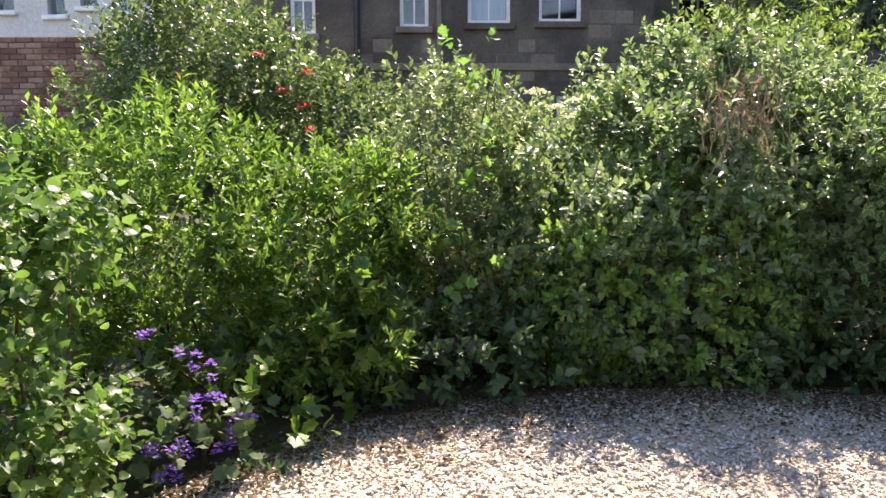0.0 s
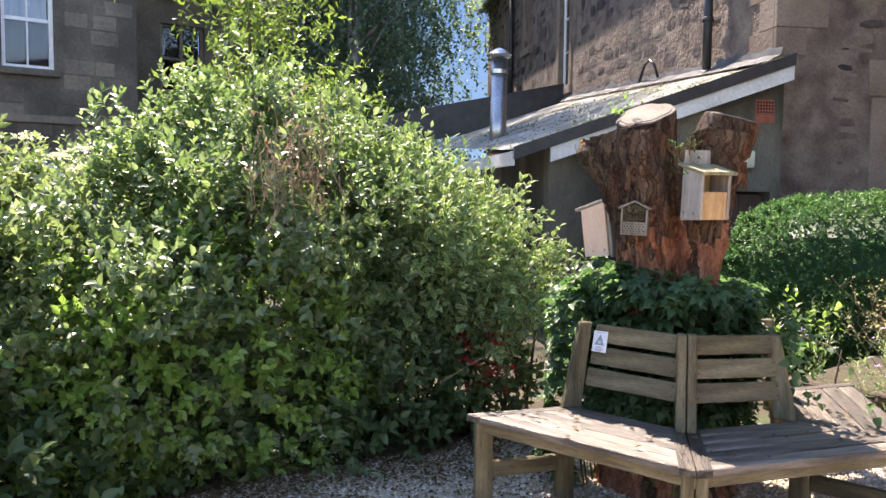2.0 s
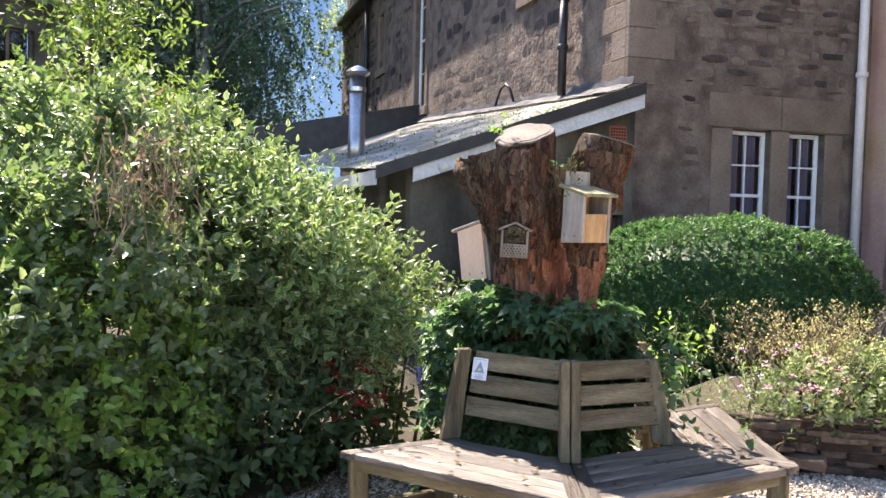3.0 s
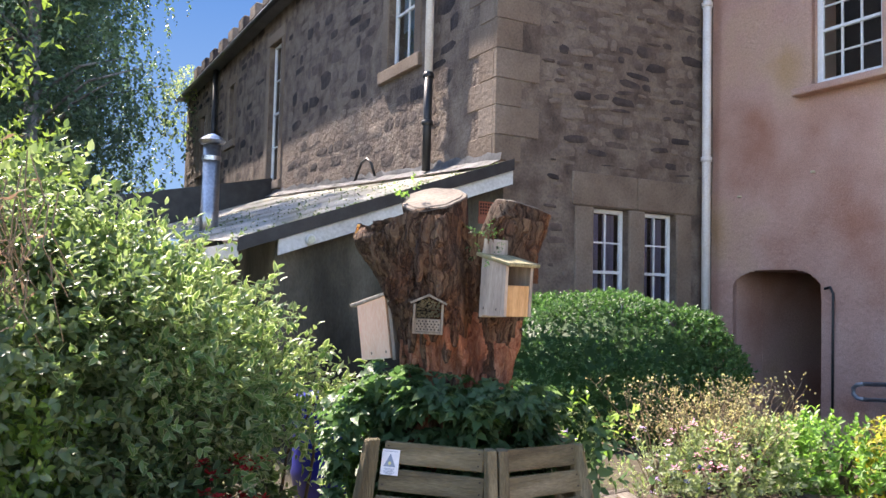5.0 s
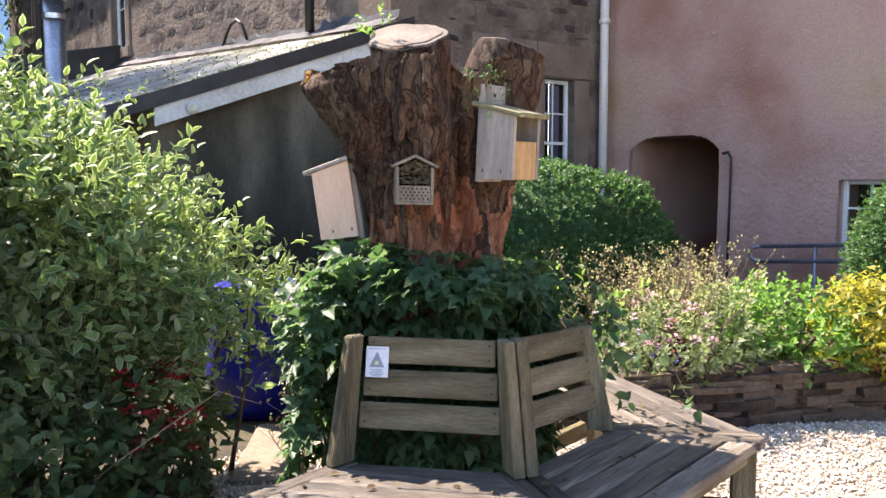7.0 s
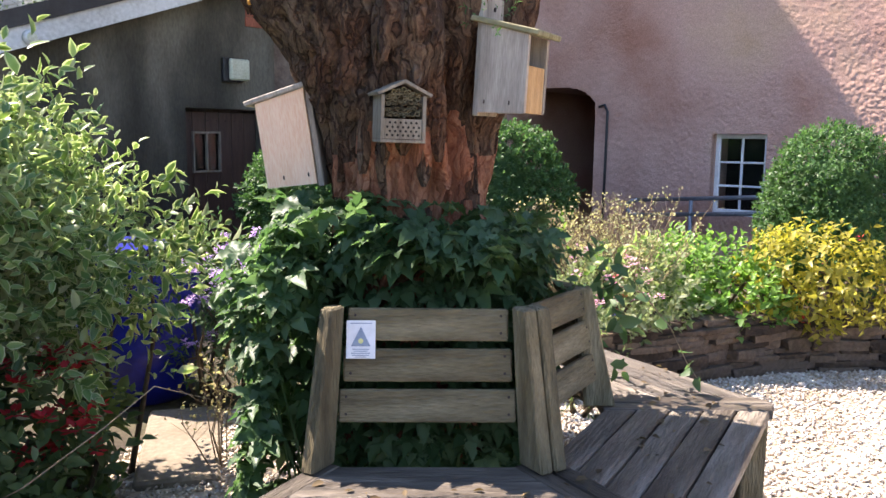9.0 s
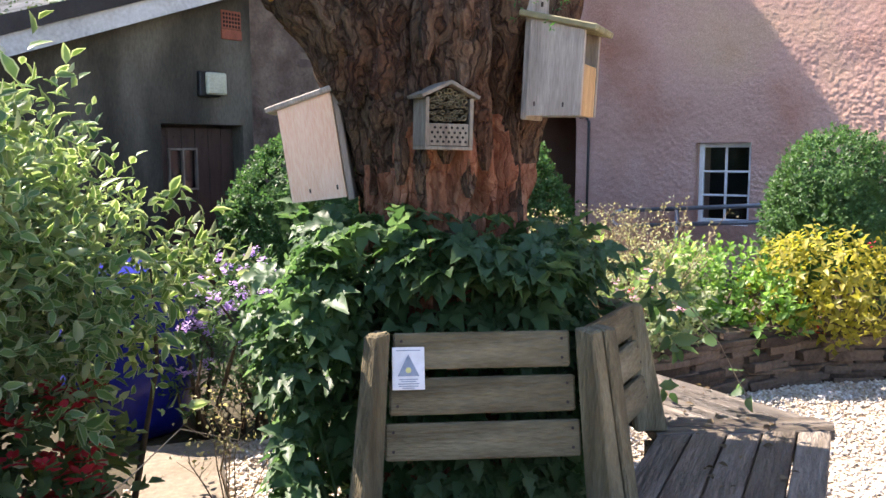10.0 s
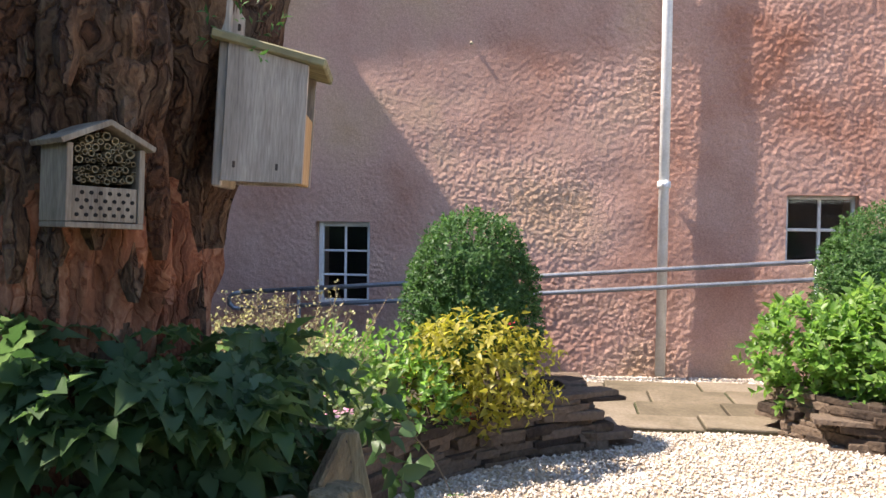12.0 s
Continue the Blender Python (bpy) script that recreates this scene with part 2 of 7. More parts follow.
M_HARL = mat("pink_harling", [(0.36, 0.165, 0.11), (0.44, 0.25, 0.19), (0.5, 0.31, 0.245), (0.51, 0.335, 0.24), (0.46, 0.29, 0.165)], 0.7, 0.92, 0.6, 70, object_space=False, mid=26, depth=0.013, spec=0.2, spread=(0.3, 0.72), patch=0.75)
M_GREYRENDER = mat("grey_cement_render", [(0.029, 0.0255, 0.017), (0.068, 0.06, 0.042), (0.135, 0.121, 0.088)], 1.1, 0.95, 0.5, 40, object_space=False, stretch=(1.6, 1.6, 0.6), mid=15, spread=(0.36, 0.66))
M_MORTAR = mat("lime_mortar", [(0.077, 0.054, 0.041), (0.13, 0.094, 0.071), (0.172, 0.129, 0.096), (0.218, 0.169, 0.129)], 3.4, 0.95, 0.6, 35, object_space=False, mid=14, depth=0.02)
M_STONE = mat("rubble_stone", [(0.025, 0.019, 0.018), (0.06, 0.044, 0.038), (0.115, 0.084, 0.067), (0.19, 0.144, 0.11)], 3, 0.92, 0.6, 30, per_piece=0.8, object_space=False, spread=(0.1, 0.75), mid=12, depth=0.015)
M_DRESSED = mat("dressed_sandstone", [(0.14, 0.098, 0.068), (0.19, 0.138, 0.098), (0.23, 0.175, 0.13)], 1.6, 0.9, 0.4, 40, object_space=False, per_piece=0.3, mid=18)
M_TENEMENT = mat("sooty_ashlar", [(0.078, 0.065, 0.05), (0.14, 0.116, 0.088), (0.21, 0.172, 0.126)], 0.8, 0.92, 0.4, 12, object_space=False, per_piece=0.4)
M_WHITEHARL = mat("white_harling", [(0.5, 0.485, 0.45), (0.62, 0.6, 0.565)], 0.8, 0.92, 0.4, 20, object_space=False)
M_BRICK = mat("red_brick", [(0.14, 0.068, 0.048), (0.235, 0.12, 0.085), (0.31, 0.195, 0.145)], 4, 0.9, 0.4, 30, object_space=False, per_piece=0.5)
M_SLATE = mat("slate", [(0.09, 0.09, 0.095), (0.16, 0.16, 0.165)], 2, 0.6, 0.3, 20, object_space=False, per_piece=0.4)
M_FELT = mat("mossy_roof_felt", [(0.17, 0.17, 0.10), (0.40, 0.39, 0.34), (0.54, 0.53, 0.49)], 1.3, 0.9, 0.5, 30, object_space=False, spread=(0.3, 0.62), mid=9)
M_LEAD = mat("lead_flashing", [(0.12, 0.125, 0.13), (0.22, 0.225, 0.23)], 4, 0.75, 0.3, 20, metal=0.1)
M_BLACK = mat("black_paint", [(0.012, 0.012, 0.012), (0.03, 0.03, 0.03)], 6, 0.45, 0.15, 40)
M_WHITE = mat("white_paint", [(0.66, 0.66, 0.63), (0.8, 0.8, 0.78)], 5, 0.45, 0.1, 40)
M_GREYWHITE = mat("weathered_white_paint", [(0.46, 0.46, 0.43), (0.66, 0.66, 0.63)], 2.5, 0.6, 0.2, 30)
M_PIPEPINK = mat("painted_pipe", [(0.62, 0.57, 0.52), (0.74, 0.70, 0.65)], 3, 0.5, 0.15, 40)
M_STEEL = mat("bright_steel", [(0.34, 0.34, 0.34), (0.5, 0.5, 0.49)], 3, 0.34, 0.05, 30, metal=1.0)
M_RAIL = mat("galvanised_rail", [(0.19, 0.205, 0.225), (0.28, 0.295, 0.31)], 6, 0.42, 0.1, 60, metal=0.55)
M_DOOR = mat("brown_door", [(0.045, 0.024, 0.016), (0.075, 0.042, 0.028)], 4, 0.55, 0.2, 30, stretch=(6, 6, 1))
M_SLAB = mat("sandstone_slab", [(0.1, 0.082, 0.052), (0.155, 0.126, 0.084), (0.205, 0.17, 0.122)], 2.2, 0.9, 0.4, 40, object_space=False, per_piece=0.35, mid=16)
M_DRYSTONE = mat("dry_stone", [(0.036, 0.024, 0.016), (0.082, 0.056, 0.037), (0.13, 0.094, 0.066)], 5, 0.92, 0.7, 40, object_space=False, per_piece=0.5, mid=18, depth=0.012)
M_BLUE = mat("blue_plastic", [(0.006, 0.012, 0.20), (0.01, 0.02, 0.30)], 2, 0.35, 0.05, 30)
M_PAPER = mat("notice_paper", [(0.72, 0.72, 0.71), (0.8, 0.8, 0.8)], 5, 0.4, 0.0)
M_NOTICE_GREY = mat("notice_blue_grey", [(0.22, 0.27, 0.34), (0.28, 0.33, 0.4)], 8, 0.4, 0.0)
M_NOTICE_YEL = mat("notice_yellow", [(0.62, 0.58, 0.2), (0.7, 0.66, 0.26)], 8, 0.4, 0.0)
M_CANE = mat("cane", [(0.38, 0.31, 0.20), (0.52, 0.44, 0.3)], 9, 0.7, 0.2, 50)
M_DARK = mat("dark_hollow", [(0.006, 0.005, 0.004), (0.012, 0.01, 0.008)], 5, 0.95, 0.0)
M_TWIG = mat("twig", [(0.05, 0.035, 0.02), (0.11, 0.08, 0.05)], 8, 0.9, 0.3, 40)
M_DRYTWIG = mat("dry_twig", [(0.17, 0.125, 0.075), (0.28, 0.21, 0.13)], 8, 0.9, 0.2, 40)
M_BIRCHBARK = mat("birch_bark", [(0.06, 0.05, 0.045), (0.16, 0.14, 0.12), (0.3, 0.28, 0.25)], 2, 0.9, 0.3, 12, object_space=False)
M_CURTAIN = mat("lilac_curtain", [(0.480, 0.416, 0.640), (0.672, 0.608, 0.832)], 3, 0.9, 0.2, 20, stretch=(9, 9, 0.5))
M_NET = mat("pale_blind", [(0.34, 0.40, 0.48), (0.5, 0.55, 0.62)], 2, 0.9, 0.2, 20, stretch=(8, 8, 0.5))
# near-black: the shade of an unlit room put into the colour
M_ROOM_SHADE = mat("painted_room_shade", [(0.015, 0.014, 0.014), (0.03, 0.028, 0.026)], 3, 0.95, 0.0)
M_LAMPGLASS = mat("lamp_lens", [(0.42, 0.43, 0.30), (0.55, 0.56, 0.42)], 8, 0.35, 0.1, 60)
M_ORANGE = mat("orange_fungus", [(0.5, 0.2, 0.02), (0.62, 0.3, 0.04)], 30, 0.8, 0.3, 80)
M_NAIL = mat("rusty_nail", [(0.03, 0.022, 0.018), (0.06, 0.04, 0.03)], 40, 0.7, 0.0)

M_GLASS = bpy.data.materials.new("window_glass")
M_GLASS.use_nodes = True
gb = M_GLASS.node_tree.nodes["Principled BSDF"]
gb.inputs["Base Color"].default_value = (0.85, 0.9, 0.92, 1)
gb.inputs["Roughness"].default_value = 0.03
gb.inputs["Transmission Weight"].default_value = 1.0
gb.inputs["IOR"].default_value = 1.45

L_LAUREL = leaf_mat("leaf_bright", [(0.055, 0.108, 0.017), (0.105, 0.182, 0.03), (0.18, 0.272, 0.052)], 0.36, 0.4)
L_VINE = leaf_mat("leaf_vine", [(0.05, 0.105, 0.022), (0.09, 0.162, 0.036), (0.14, 0.222, 0.062)], 0.42, 0.38)
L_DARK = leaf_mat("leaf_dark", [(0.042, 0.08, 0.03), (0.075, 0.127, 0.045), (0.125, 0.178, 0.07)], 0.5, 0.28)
L_HEDGE = leaf_mat("leaf_silvery_hedge", [(0.068, 0.112, 0.042), (0.128, 0.187, 0.075), (0.235, 0.285, 0.165)], 0.42, 0.34, 0.55)
L_MID = leaf_mat("leaf_mixed", [(0.08, 0.12, 0.045), (0.15, 0.197, 0.08), (0.26, 0.3, 0.165)], 0.38, 0.33)
L_LIME = leaf_mat("leaf_lime_shade", [(0.115, 0.21, 0.04), (0.195, 0.32, 0.065), (0.275, 0.4, 0.11)], 0.42, 0.35)
L_VARI = leaf_mat("leaf_variegated", [(0.07, 0.14, 0.047), (0.128, 0.222, 0.07), (0.23, 0.325, 0.117)], 0.42, 0.35)
L_MARGIN = leaf_mat("leaf_cream_margin", [(0.25, 0.31, 0.155), (0.37, 0.42, 0.24), (0.51, 0.54, 0.37)], 0.45, 0.35)
L_ROSE = leaf_mat("leaf_rose", [(0.05, 0.085, 0.03), (0.09, 0.14, 0.045), (0.155, 0.19, 0.08)], 0.4, 0.3)
L_BOX = leaf_mat("leaf_box", [(0.03, 0.08, 0.025), (0.058, 0.135, 0.043), (0.11, 0.205, 0.08)], 0.5, 0.28, 0.35)
L_ANEM = leaf_mat("leaf_anemone", [(0.034, 0.082, 0.032), (0.066, 0.13, 0.053), (0.145, 0.225, 0.12)], 0.46, 0.35, 0.35)
L_YELLOW = leaf_mat("leaf_yellow", [(0.19, 0.185, 0.028), (0.32, 0.285, 0.042), (0.42, 0.375, 0.085)], 0.45, 0.4)
L_FRESH = leaf_mat("leaf_fresh_green", [(0.085, 0.19, 0.04), (0.14, 0.27, 0.06), (0.22, 0.34, 0.10)], 0.42, 0.4)
L_PALE = leaf_mat("leaf_pale", [(0.127, 0.175, 0.078), (0.212, 0.272, 0.130), (0.339, 0.369, 0.234)], 0.5, 0.4)
L_WISP = leaf_mat("seed_heads", [(0.28, 0.25, 0.13), (0.38, 0.34, 0.19), (0.46, 0.43, 0.28)], 0.8, 0.3)
L_BIRCH = leaf_mat("leaf_birch", [(0.04, 0.075, 0.045), (0.07, 0.115, 0.065), (0.11, 0.16, 0.095)], 0.45, 0.28)
L_ASH = leaf_mat("leaf_ash", [(0.07, 0.11, 0.025), (0.12, 0.175, 0.04), (0.17, 0.23, 0.07)], 0.42, 0.42)
L_DEAD = leaf_mat("leaf_dry", [(0.15, 0.1, 0.066), (0.24, 0.165, 0.115), (0.32, 0.24, 0.17)], 0.8, 0.25, through_tint=(1.1, 1.05, 1.0, 1))
L_LITTER = leaf_mat("leaf_litter", [(0.05, 0.034, 0.018), (0.11, 0.075, 0.04), (0.19, 0.14, 0.08)], 0.85, 0.1, 0.2)
P_PURPLE = leaf_mat("petal_purple", [(0.16, 0.05, 0.36), (0.24, 0.09, 0.5), (0.33, 0.16, 0.6)], 0.6, 0.3, through_tint=(1.25, 1.1, 1.3, 1))
P_LILAC = leaf_mat("petal_lilac", [(0.4, 0.27, 0.56), (0.52, 0.38, 0.66), (0.64, 0.52, 0.76)], 0.6, 0.35, through_tint=(1.25, 1.1, 1.3, 1))
P_RED = leaf_mat("petal_red", [(0.32, 0.012, 0.02), (0.5, 0.03, 0.04)], 0.6, 0.3)
P_ROSE = leaf_mat("petal_rose", [(0.55, 0.04, 0.05), (0.66, 0.11, 0.11)], 0.6, 0.3, through_tint=(1.3, 1.0, 1.0, 1))
P_PINK = leaf_mat("petal_pink", [(0.6, 0.2, 0.32), (0.7, 0.35, 0.45), (0.75, 0.55, 0.6)], 0.6, 0.3, through_tint=(1.25, 1.1, 1.3, 1))
P_CREAM = leaf_mat("petal_cream", [(0.6, 0.6, 0.42), (0.75, 0.74, 0.58)], 0.7, 0.3)
P_BLUE = leaf_mat("petal_blue", [(0.1, 0.12, 0.5), (0.2, 0.22, 0.6)], 0.6, 0.3, through_tint=(1.25, 1.1, 1.3, 1))


# ---------------------------------------------------------------- mesh helpers
def smooth_by(me, on=True):
    me.polygons.foreach_set("use_smooth", [on] * len(me.polygons))


def part(name, bm, material, parent=None, label="", smooth=False):
    me = bpy.data.meshes.new(name)
    bm.to_mesh(me)
    bm.free()
    me.materials.append(material)
    if smooth:
        smooth_by(me)
    ob = new(name, me)
    if parent is not None:
        ob.parent = parent
    if label:
        ob["label"] = label
    return ob


def thing(name, label, category, m=None, group="", kind=""):
    ob = new(name)
    ob.empty_display_size = 0.1
    if m is not None:
        ob.matrix_world = m
    return tagged(ob, label, category, group, kind)


def add_box(bm, size, m=None, bevel=0.0, seg=1):
    """A box of that size centred on m."""
    geom = bmesh.ops.create_cube(bm, size=1.0)["verts"]
    bmesh.ops.scale(bm, vec=size, verts=geom)
    if bevel:
        edges = list({e for v in geom for e in v.link_edges})
        r = bmesh.ops.bevel(bm, geom=edges, offset=bevel, segments=seg, affect="EDGES", profile=0.6)
        geom = list({v for f in r["faces"] for v in f.verts} | {v for v in geom if v.is_valid})
    if m is not None:
        bmesh.ops.transform(bm, matrix=m, verts=geom)
    return geom


def box_bm(size, m=None, bevel=0.0):
    bm = bmesh.new()
    add_box(bm, size, m, bevel)
    return bm


def span_bm(x0, x1, y0, y1, z0, z1, bevel=0.0):
    return box_bm((x1 - x0, y1 - y0, z1 - z0), Matrix.Translation(((x0 + x1) / 2, (y0 + y1) / 2, (z0 + z1) / 2)), bevel)


def prism_bm(outline, z0, z1, bevel=0.0):
    """A flat slab with that outline of (x, y), from z0 to z1."""
    bm = bmesh.new()
    low = [bm.verts.new((x, y, z0)) for x, y in outline]
    top = [bm.verts.new((x, y, z1)) for x, y in outline]
    n = len(outline)
    bm.faces.new(low[::-1])
    tf = bm.faces.new(top)
    for i in range(n):
        bm.faces.new((low[i], low[(i + 1) % n], top[(i + 1) % n], top[i]))
    bmesh.ops.recalc_face_normals(bm, faces=bm.faces)
    if bevel:
        bmesh.ops.bevel(bm, geom=list(tf.edges), offset=bevel, segments=1, affect="EDGES")
    return bm


def tube_bm(points, radii, sides=8, bm=None, caps=True):
    """A tube through points with a radius at each."""
    bm = bm or bmesh.new()
    pts = [Vector(p) for p in points]
    if not hasattr(radii, "__len__"):
        radii = [radii] * len(pts)
    rings = []
    for i, p in enumerate(pts):
        d = (pts[min(i + 1, len(pts) - 1)] - pts[max(i - 1, 0)]).normalized()
        a = d.orthogonal().normalized() if i == 0 else (last - d * last.dot(d)).normalized()
        last = a
        b = d.cross(a)
        rings.append([bm.verts.new(p + (a * math.cos(k * math.tau / sides) + b * math.sin(k * math.tau / sides)) * radii[i]) for k in range(sides)])
    for r0, r1 in zip(rings, rings[1:]):
        for k in range(sides):
            bm.faces.new((r0[k], r0[(k + 1) % sides], r1[(k + 1) % sides], r1[k]))
    if caps:
        bm.faces.new(rings[0][::-1])
        bm.faces.new(rings[-1])
    return bm


def arrays_mesh(name, verts, tris, material, smooth=False):
    """A mesh from numpy arrays of vertices and triangles or quads."""
    me = bpy.data.meshes.new(name)
    verts = np.asarray(verts, dtype=np.float32)
    tris = np.asarray(tris, dtype=np.int32)
    k = tris.shape[1]
    me.vertices.add(len(verts))
    me.vertices.foreach_set("co", verts.ravel())
    me.loops.add(tris.size)
    me.loops.foreach_set("vertex_index", tris.ravel())
    me.polygons.add(len(tris))
    me.polygons.foreach_set("loop_start", np.arange(0, tris.size, k, dtype=np.int32))
    if smooth:
        me.polygons.foreach_set("use_smooth", np.ones(len(tris), dtype=bool))
    me.update(calc_edges=True)
    me.materials.append(material)
    return me


# ---------------------------------------------------------------- leaves
# blade templates: length 1 along y, normal z; a folded midrib and a drooping tip
def blade(width, at=0.45, fold=0.12, droop=0.12):
    v = np.array([(0, 0, 0), (-width / 2, at, fold * width * 2), (width / 2, at, fold * width * 2), (0, at, 0), (0, 1, -droop)])
    f = np.array([(0, 2, 3), (0, 3, 1), (3, 2, 4), (1, 3, 4)])
    return v, f


def lobed_blade(width, lobes=3, droop=0.18):
    """A broad lobed leaf with a toothed outline."""
    v, f = [(0, 0, 0), (0, 0.45, -0.03)], []
    n = lobes * 2 + 5
    for i in range(n + 1):
        a = -0.15 * math.pi + (math.pi * 1.3) * i / n
        r = (0.52 if i % 2 else 0.37) * (1.0 + 0.35 * math.sin(max(0.0, min(math.pi, a))) ** 3)
        v.append((math.cos(a) * r * width, 0.42 + math.sin(a) * r, 0.05 * math.cos(3 * a) - droop * max(0, math.sin(a)) ** 2))
    for i in range(n):
        f.append((1, 2 + i, 3 + i))
    f.append((0, 2, 1))
    f.append((0, 1, 2 + n))
    return np.array(v), np.array(f)


def trifoliate(droop=0.25):
    """Three toothed and pointed leaflets, folded on their midribs, on one stalk."""
    vs, fs = [], []
    prof = [(0, 0.0), (0.26, 0.2), (0.33, 0.42), (0.26, 0.54), (0.27, 0.64), (0.0, 1.0)]
    n = len(prof)
    for ang, ln, y0 in ((0, 0.66, 0.36), (52, 0.58, 0.3), (-52, 0.58, 0.3), (108, 0.42, 0.26), (-108, 0.42, 0.26)):
        c, s = math.cos(radians(ang)), math.sin(radians(ang))
        k = len(vs)
        for sg in (-1, 0, 1):
            for i, (w, t) in enumerate(prof):
                x, y = sg * w * ln * 0.85, t * ln
                vs.append((x * c - y * s, y0 + x * s + y * c, abs(sg) * w * ln * (0.3 + 0.2 * (-1) ** i) - droop * t * t * ln))
        for col in (k, k + n):
            for i in range(n - 1):
                fs += [(col + i, col + n + i, col + n + i + 1), (col + i, col + n + i + 1, col + i + 1)]
    k = len(vs)
    vs += [(-0.012, 0, 0), (0.012, 0, 0), (0, 0.4, 0)]
    fs.append((k, k + 1, k + 2))
    return np.array(vs), np.array(fs)


def outline_leaf(prof, fold=0.1, droop=0.25):
    """A full leaf from half-widths along its length, folded on the midrib and drooping."""
    vs, fs, n = [], [], len(prof)
    for sg in (-1, 0, 1):
        for w, t in prof:
            vs.append((sg * w, t, fold * abs(sg) * w * 2 - droop * t * t))
    for a in (0, n):
        for i in range(n - 1):
            fs += [(a + i, a + n + i, a + n + i + 1), (a + i, a + n + i + 1, a + i + 1)]
    return np.array(vs), np.array(fs)


HEART = outline_leaf([(0.0, 0.0), (0.3, -0.03), (0.44, 0.2), (0.38, 0.45), (0.24, 0.72), (0.0, 1.0)])
SPRAY = (np.array([(0, 0, 0), (-0.3, 0.5, 0.05), (0.3, 0.5, 0.05), (0, 1, -0.1)]), np.array([(0, 2, 1), (1, 2, 3)]))
def oval(width, fold=0.12, droop=0.12):
    """A fuller leaf with a rounded outline and a pointed tip."""
    h = fold * width * 2
    v = np.array([(0, 0, 0), (-width * 0.46, 0.3, h), (width * 0.46, 0.3, h), (0, 0.3, 0), (-width * 0.4, 0.64, h * 0.9 - droop * 0.4), (width * 0.4, 0.64, h * 0.9 - droop * 0.4), (0, 0.64, -droop * 0.35), (0, 1, -droop)])
    f = np.array([(0, 2, 3), (0, 3, 1), (3, 2, 5), (3, 5, 6), (1, 3, 6), (1, 6, 4), (6, 5, 7), (4, 6, 7)])
    return v, f


OVATE, LANCE, ROUND, NARROW = oval(0.58), blade(0.36), blade(0.8, 0.5), blade(0.2)
SMALL = blade(0.6)
LOBED = lobed_blade(1.0)
PETAL = blade(0.8, 0.65, -0.1, 0.2)


def unit(a):
    return a / np.maximum(np.linalg.norm(a, axis=-1, keepdims=True), 1e-9)


def place_blades(name, P, D, N, S, template, material):
    """One mesh of blades: base points P, directions D, rough normals N, lengths S."""
    tv, tf = template
    D = unit(D)
    X = unit(np.cross(D, N))
    Z = np.cross(X, D)
    co = P[:, None, :] + S[:, None, None] * (tv[None, :, 0:1] * X[:, None, :] + tv[None, :, 1:2] * D[:, None, :] + tv[None, :, 2:3] * Z[:, None, :])
    tri = (np.arange(len(P)) * len(tv))[:, None, None] + tf[None]
    return arrays_mesh(name, co.reshape(-1, 3), tri.reshape(-1, 3), material)


def sprigs(rng, P, D, length, leaves, size, angle=55, up=0.5):
    """Blades set spirally along short shoots that start at P and point along D."""
    n = len(P)
    D = unit(D)
    A = unit(np.cross(D, rng.normal(size=(n, 3))))
    B = np.cross(D, A)
    L = length * rng.uniform(0.6, 1.25, (n, 1, 1))
    s = (np.arange(leaves) + 0.6) / leaves
    ph = np.arange(leaves) * 2.4 + rng.uniform(0, 6.28, (n, 1))
    side = np.cos(ph)[..., None] * A[:, None] + np.sin(ph)[..., None] * B[:, None]
    pos = P[:, None] + D[:, None] * s[None, :, None] * L
    an = np.radians(angle * (1.15 - 0.6 * s))[None, :, None]
    dr = D[:, None] * np.cos(an) + side * np.sin(an) + rng.normal(0, 0.18, (n, leaves, 3))
    nm = D[:, None] * np.sin(an) - side * np.cos(an)
    nm = unit(nm) + np.array((0, 0, up)) + rng.normal(0, 0.35, (n, leaves, 3))
    sz = size * rng.uniform(0.55, 1.2, (n, leaves)) * (0.75 + 0.4 * np.sin(np.pi * s))[None]
    return pos.reshape(-1, 3), dr.reshape(-1, 3), nm.reshape(-1, 3), sz.ravel()


